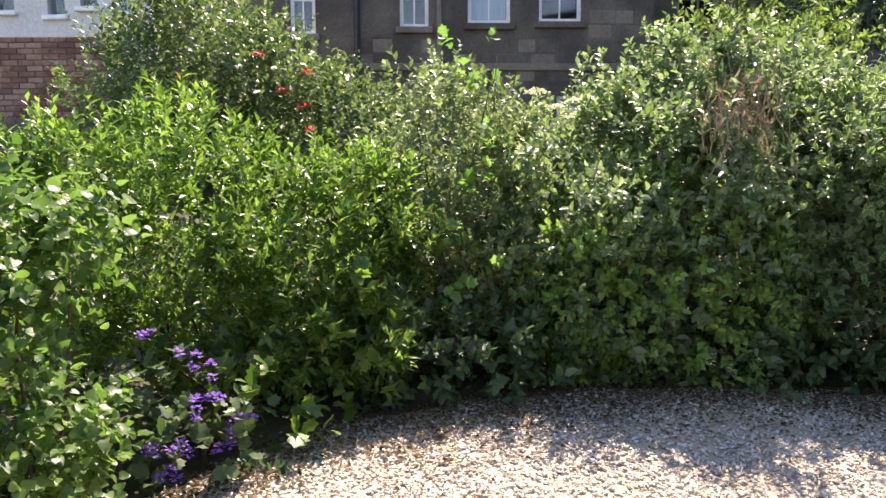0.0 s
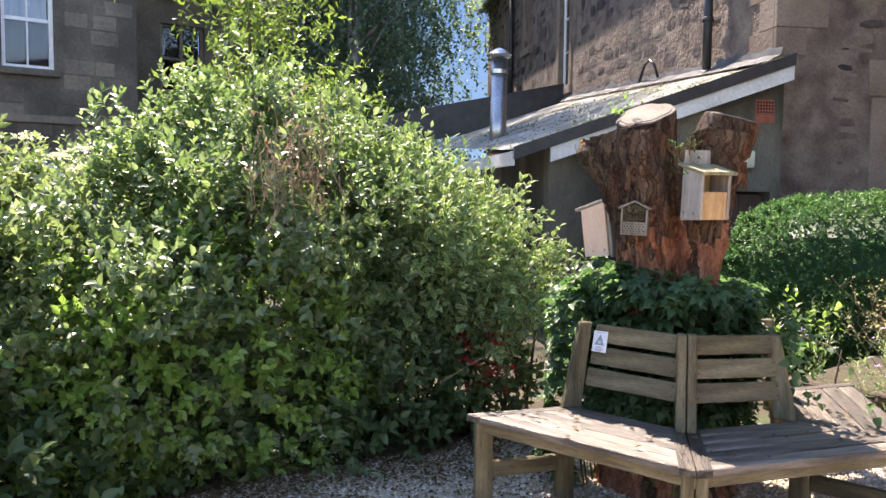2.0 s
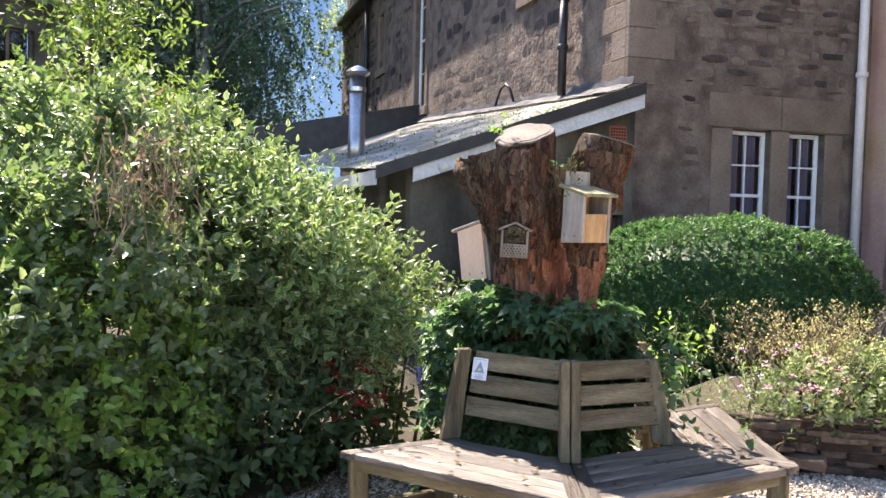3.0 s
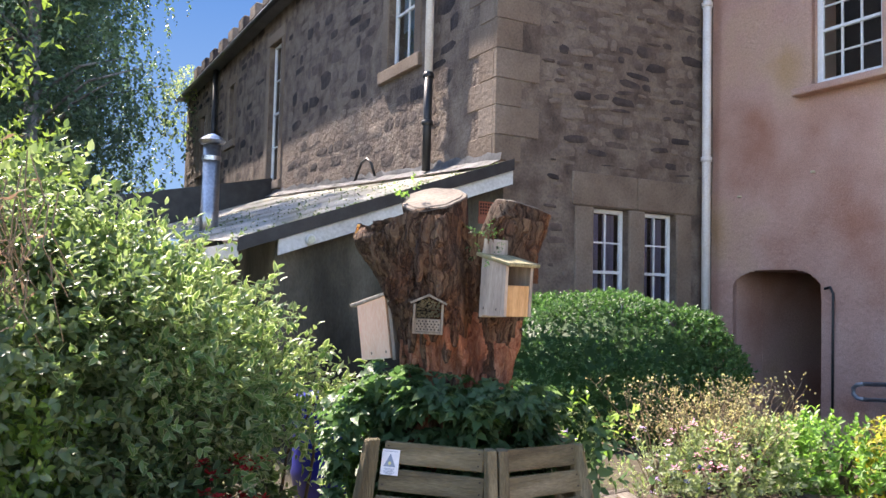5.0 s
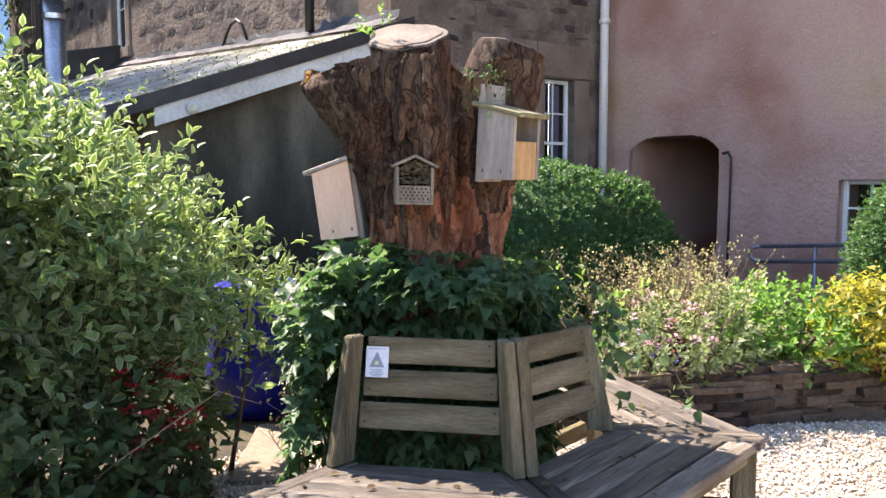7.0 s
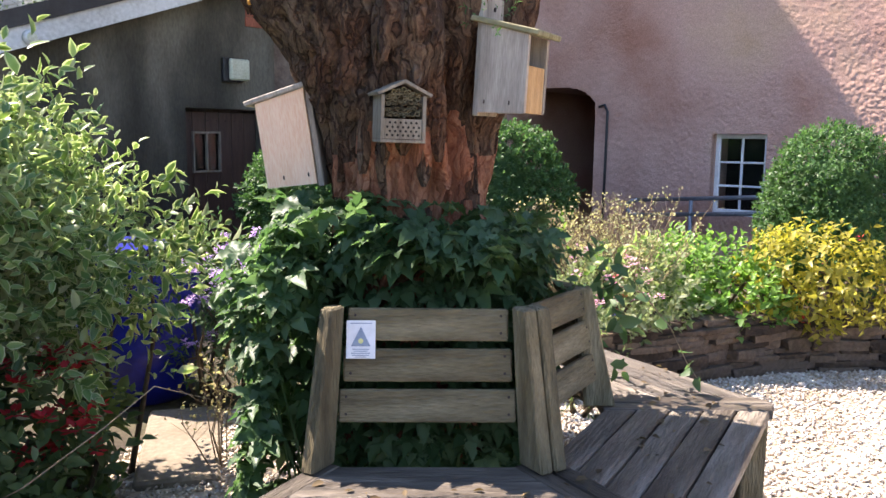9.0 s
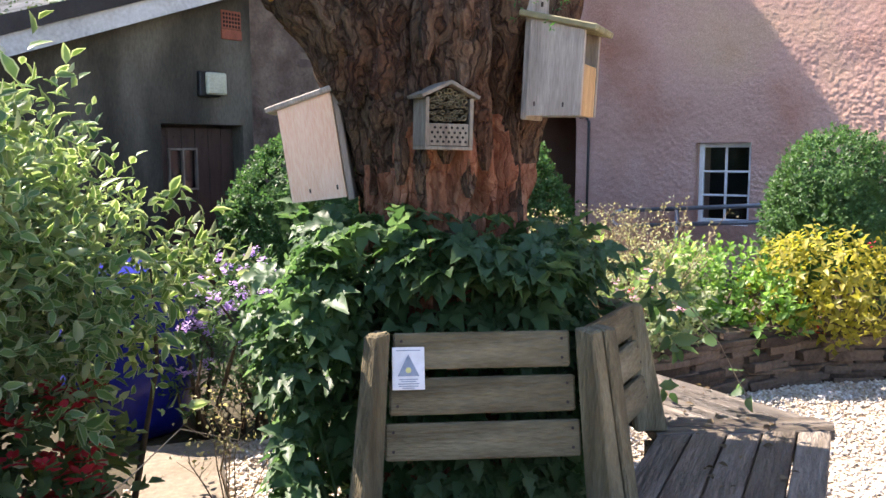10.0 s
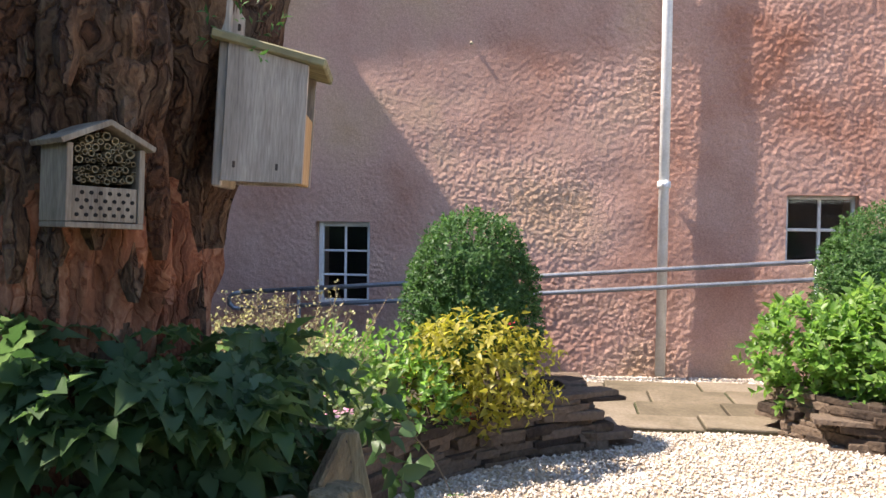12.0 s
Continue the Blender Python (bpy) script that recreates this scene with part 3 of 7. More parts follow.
def lobe_points(rng, lobes, n, inner=0.62, outer=1.04, rough=0.22, zmin=0.02, clump=0.0):
    """Points in the outer shell of a cluster of ellipsoids (cx, cy, cz, rx, ry, rz), with their outward directions."""
    lo = np.array(lobes, dtype=float)
    c, r = lo[:, :3], lo[:, 3:]
    area = (r[:, 0] * r[:, 1] + r[:, 1] * r[:, 2] + r[:, 0] * r[:, 2])
    Ps, Ds, got = [], [], 0
    while got < n:
        k = rng.choice(len(lo), size=n, p=area / area.sum())
        d = unit(rng.normal(size=(n, 3)))
        bumps = 1 + rough * (np.sin(d[:, 0] * 7 + k * 1.7) * np.sin(d[:, 1] * 8 + k) + 0.7 * np.sin(d[:, 2] * 9 + d[:, 0] * 5 + k * 2.3)) * 0.7
        rad = rng.uniform(inner, outer, n) ** 0.7 * bumps
        p = c[k] + d * r[k] * rad[:, None]
        q = (p[:, None] - c[None]) / r[None]
        deep = (np.linalg.norm(q, axis=2) < inner * 0.9).any(axis=1)
        ok = ~deep & (p[:, 2] > zmin)
        Ps.append(p[ok])
        Ds.append(unit(d / r[k])[ok])
        got += int(ok.sum())
    P, D = np.concatenate(Ps)[:n], np.concatenate(Ds)[:n]
    if clump:                                    # most shoots gather in tufts that lean one way
        k = rng.integers(0, max(1, n // 16), n)
        tuft = rng.random(n) < 0.72
        lean = unit(D + rng.normal(0, 0.35, D.shape))
        P = np.where(tuft[:, None], P[k] + rng.normal(0, clump, P.shape), P)
        D = np.where(tuft[:, None], lean[k], D)
        P[:, 2] = np.maximum(P[:, 2], zmin)
    return P, D


def shrub(name, label, category, base, lobes, material, n, size, template=LANCE, length=0.16, leaves=7, up=0.5, lift=0.5, rough=0.22, inner=0.62, seed=1, stems=14, twig=None, angle=55, kind="", margin=None, clump=0.0):
    """A shrub or clump: woody stems and a crown of many leafy shoots."""
    rng = np.random.default_rng(seed)
    ob = thing(name, label, category, Matrix.Translation(base), kind=kind)
    P, D = lobe_points(rng, lobes, n, inner=inner, rough=rough, clump=clump)
    D = D * 0.8 + np.array((0, 0, lift)) + rng.normal(0, 0.35, (n, 3))
    P = P - np.array(base)
    sp = sprigs(rng, P, D, length, leaves, size, angle, up)
    fo = new("foliage", place_blades("foliage", *sp, template, material))
    fo.parent = ob
    if margin:
        tv, tf = template
        fo = new("leaf_margin", place_blades("leaf_margin", *sp, (tv * np.array((1.38, 1.05, 1.2)) + np.array((0, -0.01, -0.016)), tf), margin))
        fo.parent = ob
        fo["label"] = "cream leaf margins"
        fo["kind"] = "stuff"
    if stems:
        lo = np.array(lobes, dtype=float)
        for i in range(stems):
            k = rng.integers(len(lo))
            tip = lo[k, :3] + unit(rng.normal(size=3)) * lo[k, 3:] * 0.9 - np.array(base)
            tip[2] = max(tip[2], 0.15)
            foot = lo[k, :2] - np.array(base)[:2]
            root = np.array((foot[0] + (tip[0] - foot[0]) * 0.3 + rng.normal(0, 0.04), foot[1] + (tip[1] - foot[1]) * 0.3 + rng.normal(0, 0.04), -0.02))
            mid = (root + tip) / 2 + rng.normal(0, 0.06, 3) + np.array((0, 0, 0.1))
            part("stem", tube_bm([root, (root + mid) / 2, mid, (mid + tip) / 2, tip], [0.014, 0.011, 0.008, 0.006, 0.003], 5), twig or M_TWIG, ob, smooth=True)
    return ob


def blossoms(rng, centre, n, spread, petals, size, material, parent, name="blossom", up=0.4):
    """Flower heads: each a small cup of petals, one mesh to a head."""
    for i in range(n):
        c = np.array(centre) + rng.normal(0, 1, 3) * np.array(spread)
        k = petals
        a = np.arange(k) * 2.4 + rng.uniform(0, 6)
        el = rng.uniform(-0.2, 1.1, k)
        D = np.stack([np.cos(a) * np.cos(el), np.sin(a) * np.cos(el), np.sin(el)], 1)
        P = D * size * 0.25
        me = place_blades(name, P, D, np.tile((0.1, 0.2, 1.0), (k, 1)) + D * up, np.full(k, size * 0.5) * rng.uniform(0.8, 1.2), PETAL, material)
        ob = new(name, me)
        ob.location = c
        ob.parent = parent

# ---------------------------------------------------------------- setting
def ground_z(x):
    return -0.045 * min(max(x - 5.0, 0.0), 6.0)


def build_ground():
    xs = [-400, -120, -40, -15, -6, -3, 0, 3, 5, 6, 7, 8, 9, 10, 11, 14, 25, 60, 150, 400]
    ys = [-400, -120, -40, -15, -6, -3, 0, 3, 6, 9, 15, 25, 60, 150, 400]
    bm = bmesh.new()
    grid = [[bm.verts.new((x, y, ground_z(x) - 0.03)) for x in xs] for y in ys]
    for j in range(len(ys) - 1):
        for i in range(len(xs) - 1):
            bm.faces.new((grid[j][i], grid[j][i + 1], grid[j + 1][i + 1], grid[j + 1][i]))
    tagged(part("ground", bm, M_SOIL), "dark garden soil under the planting", "ground", kind="structure")


build_ground()

# gravel court: an uneven outline, north edge under the shrubs
GRAVEL_N = [(-2.2, 3.2), (-1.25, 3.7), (-0.9, 4.25), (-0.45, 4.65), (0.3, 4.95), (1.1, 5.12), (2.0, 5.08), (2.6, 4.95), (3.2, 5.15), (4.2, 5.2), (4.6, 4.4), (5.0, 3.2), (5.6, 2.5), (5.95, 1.6), (6.2, 0.98), (6.6, 0.9), (7.6, 0.3), (8.2, -0.6)]


def gravel_north(x):
    for (x0, y0), (x1, y1) in zip(GRAVEL_N, GRAVEL_N[1:]):
        if x0 <= x <= x1:
            return y0 + (y1 - y0) * (x - x0) / (x1 - x0)
    return -9.0


def build_gravel():
    bm = bmesh.new()
    xs = np.arange(-3.6, 8.1, 0.13)
    cols = []
    for x in xs:
        top = gravel_north(x) if x > -2.2 else 3.2
        cols.append([bm.verts.new((x, -4.0 + (top + 4.0) * j / 60, ground_z(x) - 0.012 + 0.008 * noise.noise((x * 1.3, j * 0.15, 0)))) for j in range(61)])
    for a, b in zip(cols, cols[1:]):
        for j in range(60):
            bm.faces.new((a[j], b[j], b[j + 1], a[j + 1]))
    bed = tagged(part("gravel_court", bm, M_GRAVELBED, smooth=True), "pale buff gravel court with loose stones", "gravel", kind="structure")
    # loose stones: skewed pyramids with a flat underside
    rng = np.random.default_rng(5)
    pts = []
    for n, x0, x1, y0, y1 in ((30000, -1.6, 3.0, 2.2, 5.2), (58000, 2.8, 7.0, -1.6, 3.4), (9000, 3.0, 4.8, 3.2, 5.2), (9000, -3.4, 2.9, -3.8, 2.3), (3000, 2.8, 7.0, -3.8, -1.5)):
        p = np.stack([rng.uniform(x0, x1, n), rng.uniform(y0, y1, n)], 1)
        pts.append(p[[bool(gravel_north(a) - 0.015 + 0.05 * math.sin(a * 9) > b and (a - 8.47) * 0.867 - (b - 6.36) * 0.498 < 0.93 + 0.02 * math.sin(b * 11)) for a, b in p]])
    u, v = rng.uniform(2.95, 3.62, 9000), rng.uniform(-9.0, -4.2, 9000)
    pts.append(np.stack([8.47 + 0.867 * u + 0.498 * v, 6.36 - 0.498 * u + 0.867 * v], 1))
    p = np.concatenate(pts)
    n = len(p)
    base = np.array([(1, 0, -0.5), (0, 1, -0.5), (-1, 0, -0.5), (0, -1, -0.5), (0, 0, 1)], dtype=float)
    f = np.array([(0, 1, 4), (1, 2, 4), (2, 3, 4), (3, 0, 4), (2, 1, 0), (3, 2, 0)])
    s = rng.uniform(0.006, 0.0165, (n, 1, 1)) * rng.uniform(0.6, 1.3, (n, 1, 3))
    s[..., 2] *= 0.6
    co = base[None] * s + rng.normal(0, 0.0022, (n, 5, 3))
    a = rng.uniform(0, 6.28, n)
    tilt = rng.normal(0, 0.35, n)
    x, y, z = co[..., 0].copy(), co[..., 1].copy(), co[..., 2].copy()
    x, z = x * np.cos(tilt)[:, None] - z * np.sin(tilt)[:, None], x * np.sin(tilt)[:, None] + z * np.cos(tilt)[:, None]
    co[..., 0] = x * np.cos(a)[:, None] - y * np.sin(a)[:, None] + p[:, 0:1]
    co[..., 1] = x * np.sin(a)[:, None] + y * np.cos(a)[:, None] + p[:, 1:2]
    co[..., 2] = z + np.array([ground_z(q) for q in p[:, 0]])[:, None] - 0.004 + rng.uniform(-0.004, 0.006, (n, 1))
    tri = (np.arange(n) * 5)[:, None, None] + f[None]
    ob = new("loose_gravel", arrays_mesh("loose_gravel", co.reshape(-1, 3), tri.reshape(-1, 3), M_GRAVEL))
    tagged(ob, "loose pale buff and cream gravel stones", "gravel", kind="stuff")


build_gravel()

# building frame: x along the gable (towards the pink wall), y away along the side wall
BLD = Matrix.Translation((8.47, 6.36, 0)) @ Matrix.Rotation(math.atan2(-0.498, 0.867), 4, 'Z')
PINK_X, GABLE_Y = 3.62, 0.2


def in_bld(ob):
    ob.matrix_world = BLD
    return ob


def value_noise(x, y, seed):
    """Smooth lattice noise on arrays."""
    rng = np.random.default_rng(seed)
    g = rng.uniform(-1, 1, (256, 256))
    xi, yi = np.floor(x).astype(int), np.floor(y).astype(int)
    fx, fy = x - xi, y - yi
    fx, fy = fx * fx * (3 - 2 * fx), fy * fy * (3 - 2 * fy)
    a, b = g[xi % 256, yi % 256], g[(xi + 1) % 256, yi % 256]
    c, d = g[xi % 256, (yi + 1) % 256], g[(xi + 1) % 256, (yi + 1) % 256]
    return (a * (1 - fx) + b * fx) * (1 - fy) + (c * (1 - fx) + d * fx) * fy


def cell_lumps(x, y, seed):
    """Rounded lumps of uneven size, one to a cell of a jittered grid, on arrays."""
    rng = np.random.default_rng(seed)
    jx, jy, big = rng.uniform(0.1, 0.9, (256, 256)), rng.uniform(0.1, 0.9, (256, 256)), rng.uniform(0.25, 1.0, (256, 256))
    xi, yi = np.floor(x).astype(int), np.floor(y).astype(int)
    out = np.zeros_like(x)
    for dx in (-1, 0, 1):
        for dy in (-1, 0, 1):
            a, b = (xi + dx) % 256, (yi + dy) % 256
            d2 = (x - xi - dx - jx[a, b]) ** 2 + (y - yi - dy - jy[a, b]) ** 2
            out = np.maximum(out, big[a, b] * np.sqrt(np.maximum(0.0, 1 - d2 / (0.35 + 0.3 * big[a, b]))))
    return out


# openings of the pink wall, as (y0, y1, z0, z1)
PINK_WINDOWS = {"low": (-3.56, -2.98, 0.48, 1.35), "far": (-8.35, -7.70, 1.0, 1.66), "up": (-2.32, -1.40, 4.17, 5.55)}
PEND = (-1.53, -0.18, -0.4, 1.9)


def wall_with_holes(a0, a1, z0, z1, holes, thick, place):
    """One closed wall from a0 to a1 with openings (a, b, c, d) cut through it; place(a, depth, z) gives the point."""
    xs = sorted({a0, a1, *[h[0] for h in holes], *[h[1] for h in holes]})
    zs = sorted({z0, z1, *[h[2] for h in holes], *[h[3] for h in holes]})
    nx, nz = len(xs) - 1, len(zs) - 1
    solid = {(i, k) for i in range(nx) for k in range(nz)
             if not any(h[0] < (xs[i] + xs[i + 1]) / 2 < h[1] and h[2] < (zs[k] + zs[k + 1]) / 2 < h[3] for h in holes)}
    bm = bmesh.new()
    made = {}

    def vert(i, d, k):
        if (i, d, k) not in made:
            made[i, d, k] = bm.verts.new(place(xs[i], d * thick, zs[k]))
        return made[i, d, k]
    for i, k in solid:
        bm.faces.new([vert(*q) for q in ((i, 0, k), (i + 1, 0, k), (i + 1, 0, k + 1), (i, 0, k + 1))])
        bm.faces.new([vert(*q) for q in ((i, 1, k + 1), (i + 1, 1, k + 1), (i + 1, 1, k), (i, 1, k))])
        for di, dk, e0, e1 in ((-1, 0, (0, 0), (0, 1)), (1, 0, (1, 0), (1, 1)), (0, -1, (0, 0), (1, 0)), (0, 1, (0, 1), (1, 1))):
            if (i + di, k + dk) not in solid:
                p, q = (i + e0[0], k + e0[1]), (i + e1[0], k + e1[1])
                bm.faces.new([vert(p[0], 0, p[1]), vert(p[0], 1, p[1]), vert(q[0], 1, q[1]), vert(q[0], 0, q[1])])
    bmesh.ops.recalc_face_normals(bm, faces=bm.faces[:])
    return bm


def build_pink_wall():
    # fine roughcast sheet with its openings left out
    def sheet(y0, y1, z0, z1, step, seed):
        ny, nz = int(round((y1 - y0) / step)), int(round((z1 - z0) / step))
        yy, zz = np.meshgrid(np.linspace(y0, y1, ny + 1), np.linspace(z0, z1, nz + 1), indexing="ij")
        # thrown harling in lumps, with finer grit, on a wall that swells and hollows
        wy, wz = 0.03 * value_noise(yy * 7, zz * 7, 9), 0.03 * value_noise(yy * 6, zz * 8, 10)
        h = 0.008 * cell_lumps((yy + wy) * 30 + 300, (zz + wz) * 30 + 40, 1) ** 1.5 + 0.005 * cell_lumps((yy + wz) * 17 + 500, (zz + wy) * 17 + 40, 2) + 0.002 * value_noise(yy * 50, zz * 50, 3)
        h *= np.clip(0.75 + 0.8 * value_noise(yy * 0.6 + 3, zz * 0.75 + 1, 7) + 0.3 * value_noise(yy * 2.3, zz * 2.3, 8), 0.4, 1.1)
        h += 0.014 * value_noise(yy * 0.9, zz * 0.9, 4) + 0.006 * value_noise(yy * 3.1, zz * 3.4, 5)
        co = np.stack([PINK_X - 0.01 - h, yy, zz], -1).reshape(-1, 3)
        idx = np.arange((ny + 1) * (nz + 1)).reshape(ny + 1, nz + 1)
        q = np.stack([idx[:-1, :-1], idx[:-1, 1:], idx[1:, 1:], idx[1:, :-1]], -1).reshape(-1, 4)
        cy = (yy[:-1, :-1] + step / 2).ravel()
        cz = (zz[:-1, :-1] + step / 2).ravel()
        keep = np.ones(len(q), bool)
        for a, b, c, d in list(PINK_WINDOWS.values()) + [PEND]:
            keep &= ~((cy > a) & (cy < b) & (cz > c) & (cz < d))
        # flattened arch over the pend
        mid, half = (PEND[0] + PEND[1]) / 2, (PEND[1] - PEND[0]) / 2
        keep |= (np.abs(cy - mid) < half) & (cz < PEND[3]) & (cz > PEND[3] - 0.2 * (np.abs(cy - mid) / half) ** 4)
        return co, q[keep]
    for a, b, c, d, step in ((-9.0, -3.6, -0.4, 3.8, 0.0095), (-3.6, -2.5, -0.4, 3.8, 0.0125), (-2.5, 0.24, -0.4, 3.8, 0.02), (-9.0, 0.24, 3.8, 6.4, 0.02)):
        co1, q1 = sheet(a, b, c, d, step, 1)
        ob = new("wall_east_pink", arrays_mesh("wall_east_pink", co1, q1, M_HARL, smooth=True))
        in_bld(tagged(ob, "pink roughcast harled house wall", "wall", kind="structure"))
    # wall thickness and the house behind
    bm = wall_with_holes(-16.0, 0.24, -0.5, 8.0, list(PINK_WINDOWS.values()) + [PEND], 0.5, lambda a, d, z: (PINK_X + 0.05 + d, a, z))
    in_bld(tagged(part("wall_east_core", bm, M_HARL), "thick pink house wall with deep reveals", "wall", kind="structure"))
    bm = bmesh.new()
    add_box(bm, (0.05, 7.0, 8.4), Matrix.Translation((PINK_X + 0.02, -12.5, 3.8)))
    in_bld(tagged(part("wall_east_far", bm, M_HARL), "pink harled wall running on", "wall", kind="structure"))
    # pend: a passage through the house
    bm = bmesh.new()
    add_box(bm, (4.0, 0.1, 2.4), Matrix.Translation((PINK_X + 2.56, PEND[0] - 0.05, 0.75)))
    add_box(bm, (4.0, 0.1, 2.4), Matrix.Translation((PINK_X + 2.56, PEND[1] + 0.05, 0.75)))
    add_box(bm, (4.0, 1.6, 0.1), Matrix.Translation((PINK_X + 2.56, -0.85, 1.96)))
    add_box(bm, (0.1, 1.6, 2.4), Matrix.Translation((PINK_X + 4.6, -0.85, 0.75)))
    in_bld(tagged(part("wall_pend", bm, M_HARL), "dark passage through the house", "passage", kind="structure"))
    # eaves out of view, two overhangs chosen to throw shade on the upper wall
    for y0, y1, out in ((-3.5, 0.2, 0.66), (-16, -3.503, 0.3)):
        bm = span_bm(PINK_X - out, PINK_X + 6, y0, y1, 7.9, 8.1)
        in_bld(tagged(part("roof_house", bm, M_SLATE), "slated roof edge out of view, overhang sized to shade the wall", "roof", kind="structure"))


build_pink_wall()


def sash_window(name, label, m, w, h, rows, cols, depth=0.05, bar=0.022, frame_w=0.055, fill=None, meeting=True, frame_mat=None, room=0.35):
    """A timber window in its opening: frame, sill, glazing bars, panes, and behind them a sheet coloured as an unlit
    room, or a curtain. Local x across, z up, -y out.
    """
    fm = frame_mat or M_WHITE
    win = thing(name, label, "window", m, kind="structure")
    bm = bmesh.new()
    for x in (-w / 2 + frame_w / 2, w / 2 - frame_w / 2):
        add_box(bm, (frame_w, depth, h), Matrix.Translation((x, 0, h / 2)), 0.006)
    for z in (frame_w / 2, h - frame_w / 2):
        add_box(bm, (w - 2 * frame_w, depth * 0.94, frame_w), Matrix.Translation((0, 0, z)), 0.006)
    if meeting:
        add_box(bm, (w - 2 * frame_w, depth * 0.9, 0.04), Matrix.Translation((0, -0.004, h / 2)), 0.005)
    part("window_frame", bm, fm, win)
    iw, ih = w - 2 * frame_w, h - 2 * frame_w
    for i in range(1, cols):
        part("glazing_bar", box_bm((bar, depth * 0.7, ih), Matrix.Translation((-iw / 2 + iw * i / cols, 0, h / 2)), 0.004), fm, win)
    for j in range(1, rows):
        if meeting and abs(j * 2 - rows) < 0.1:
            continue
        part("glazing_bar", box_bm((iw, depth * 0.6, bar), Matrix.Translation((0, 0, frame_w + ih * j / rows)), 0.004), fm, win)
    pane = box_bm((iw / cols - bar * 0.5, 0.004, ih / rows - bar * 0.5))
    me = bpy.data.meshes.new("pane")
    pane.to_mesh(me)
    pane.free()
    me.materials.append(M_GLASS)
    for i in range(cols):
        for j in range(rows):
            o = new("pane", me)
            o.parent = win
            o.location = (-iw / 2 + iw * (i + 0.5) / cols, 0.004, frame_w + ih * (j + 0.5) / rows)
            o.visible_shadow = False
    part("window_sill", box_bm((w + 0.1, 0.14, 0.05), Matrix.Translation((0, -0.04, -0.026)), 0.008), fm if frame_mat is None else frame_mat, win)
    # thin sheet, its dark colour standing for the shade indoors
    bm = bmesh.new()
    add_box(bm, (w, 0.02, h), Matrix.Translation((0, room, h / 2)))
    part("room_backing", bm, M_ROOM_SHADE, win)
    if fill is not None:
        bm = bmesh.new()
        n = 18
        for half in fill[1]:
            x0, x1, z0, z1 = half
            prev = None
            for i in range(n + 1):
                x = x0 + (x1 - x0) * i / n
                y = 0.09 + 0.018 * math.sin(i * 1.9) + 0.008 * math.sin(i * 4.1)
                a, b = bm.verts.new((x, y, z0)), bm.verts.new((x + 0.01 * math.sin(i), y, z1))
                if prev:
                    bm.faces.new((prev[0], a, b, prev[1]))
                prev = (a, b)
        r = bmesh.ops.solidify(bm, geom=bm.faces[:], thickness=0.004)
        part("curtain", bm, fill[0], win, smooth=True)
    return win


# windows of the pink wall: local -y points out of the wall (towards -x of the building frame)
FACE_PINK = Matrix.Rotation(radians(-90), 4, 'Z')


def pink_window(name, key, label, rows, cols, **kw):
    a, b, c, d = PINK_WINDOWS[key]
    m = BLD @ Matrix.Translation((PINK_X + 0.11, (a + b) / 2, c)) @ FACE_PINK
    w = sash_window(name, label, m, b - a, d - c, rows, cols, **kw)
    return w


pink_window("window_1", "low", "small white six-pane window in the pink wall", 3, 2, meeting=False, frame_w=0.05)
pink_window("window_2", "far", "small white four-pane window in the pink wall", 2, 2, meeting=False, frame_w=0.035, bar=0.03, frame_mat=M_GREYWHITE)
pink_window("window_3", "up", "white multi-pane upper sash window", 4, 3, frame_w=0.08)
bm = box_bm((0.2, 1.3, 0.09), Matrix.Translation((PINK_X - 0.07, -1.86, 4.1)), 0.012)
in_bld(tagged(part("sill_upper", bm, M_HARL), "pink painted projecting stone sill", "sill", kind="structure"))


# stone house: mortar walls with rubble stones bedded in them
STONE_H = 7.55
GABLE_WINDOWS = [(1.50, 2.08, 1.0, 2.64), (2.36, 2.92, 1.0, 2.64)]
SIDE_WINDOWS = [(2.45, 3.35, 4.92, 6.6), (8.9, 9.75, 3.85, 6.95), (12.9, 13.4, 5.35, 6.8), (16.2, 16.8, 5.0, 6.6)]


def along_x(a, d, z):
    return (a, GABLE_Y + d, z)


def along_y(a, d, z):
    return (d, a, z)


gable = in_bld(tagged(part("wall_gable_stone", wall_with_holes(0.0, PINK_X + 0.05, -0.5, 7.9, GABLE_WINDOWS, 0.45, along_x), M_MORTAR), "brown sandstone rubble gable wall with lime mortar", "wall", kind="structure"))
side = in_bld(tagged(part("wall_side_stone", wall_with_holes(GABLE_Y + 0.45, 19.0, -0.5, STONE_H, SIDE_WINDOWS, 0.45, along_y), M_MORTAR), "sandstone rubble side wall with patched mortar", "wall", kind="structure"))
bm = span_bm(-0.30, 6.0, GABLE_Y, 19.1, STONE_H, STONE_H + 0.12)
in_bld(tagged(part("roof_stone_house", bm, M_SLATE), "dark slate roof edge", "roof", kind="structure"))
bm = tube_bm([(-0.34, 0.1, STONE_H - 0.02), (-0.34, 19.1, STONE_H - 0.02)], 0.06, 8)
in_bld(tagged(part("gutter", bm, M_BLACK, smooth=True), "black cast-iron eaves gutter", "gutter", kind="structure"))
for i in range(8):
    bm = box_bm((0.4, 0.5, 0.34), Matrix.Translation((-0.12, 9.2 + i * 1.02, STONE_H + 0.285)), 0.03)
    in_bld(tagged(part("skew_stone", bm, M_STONE), "weathered crow-step stone on the roof edge", "stone", kind="structure"))
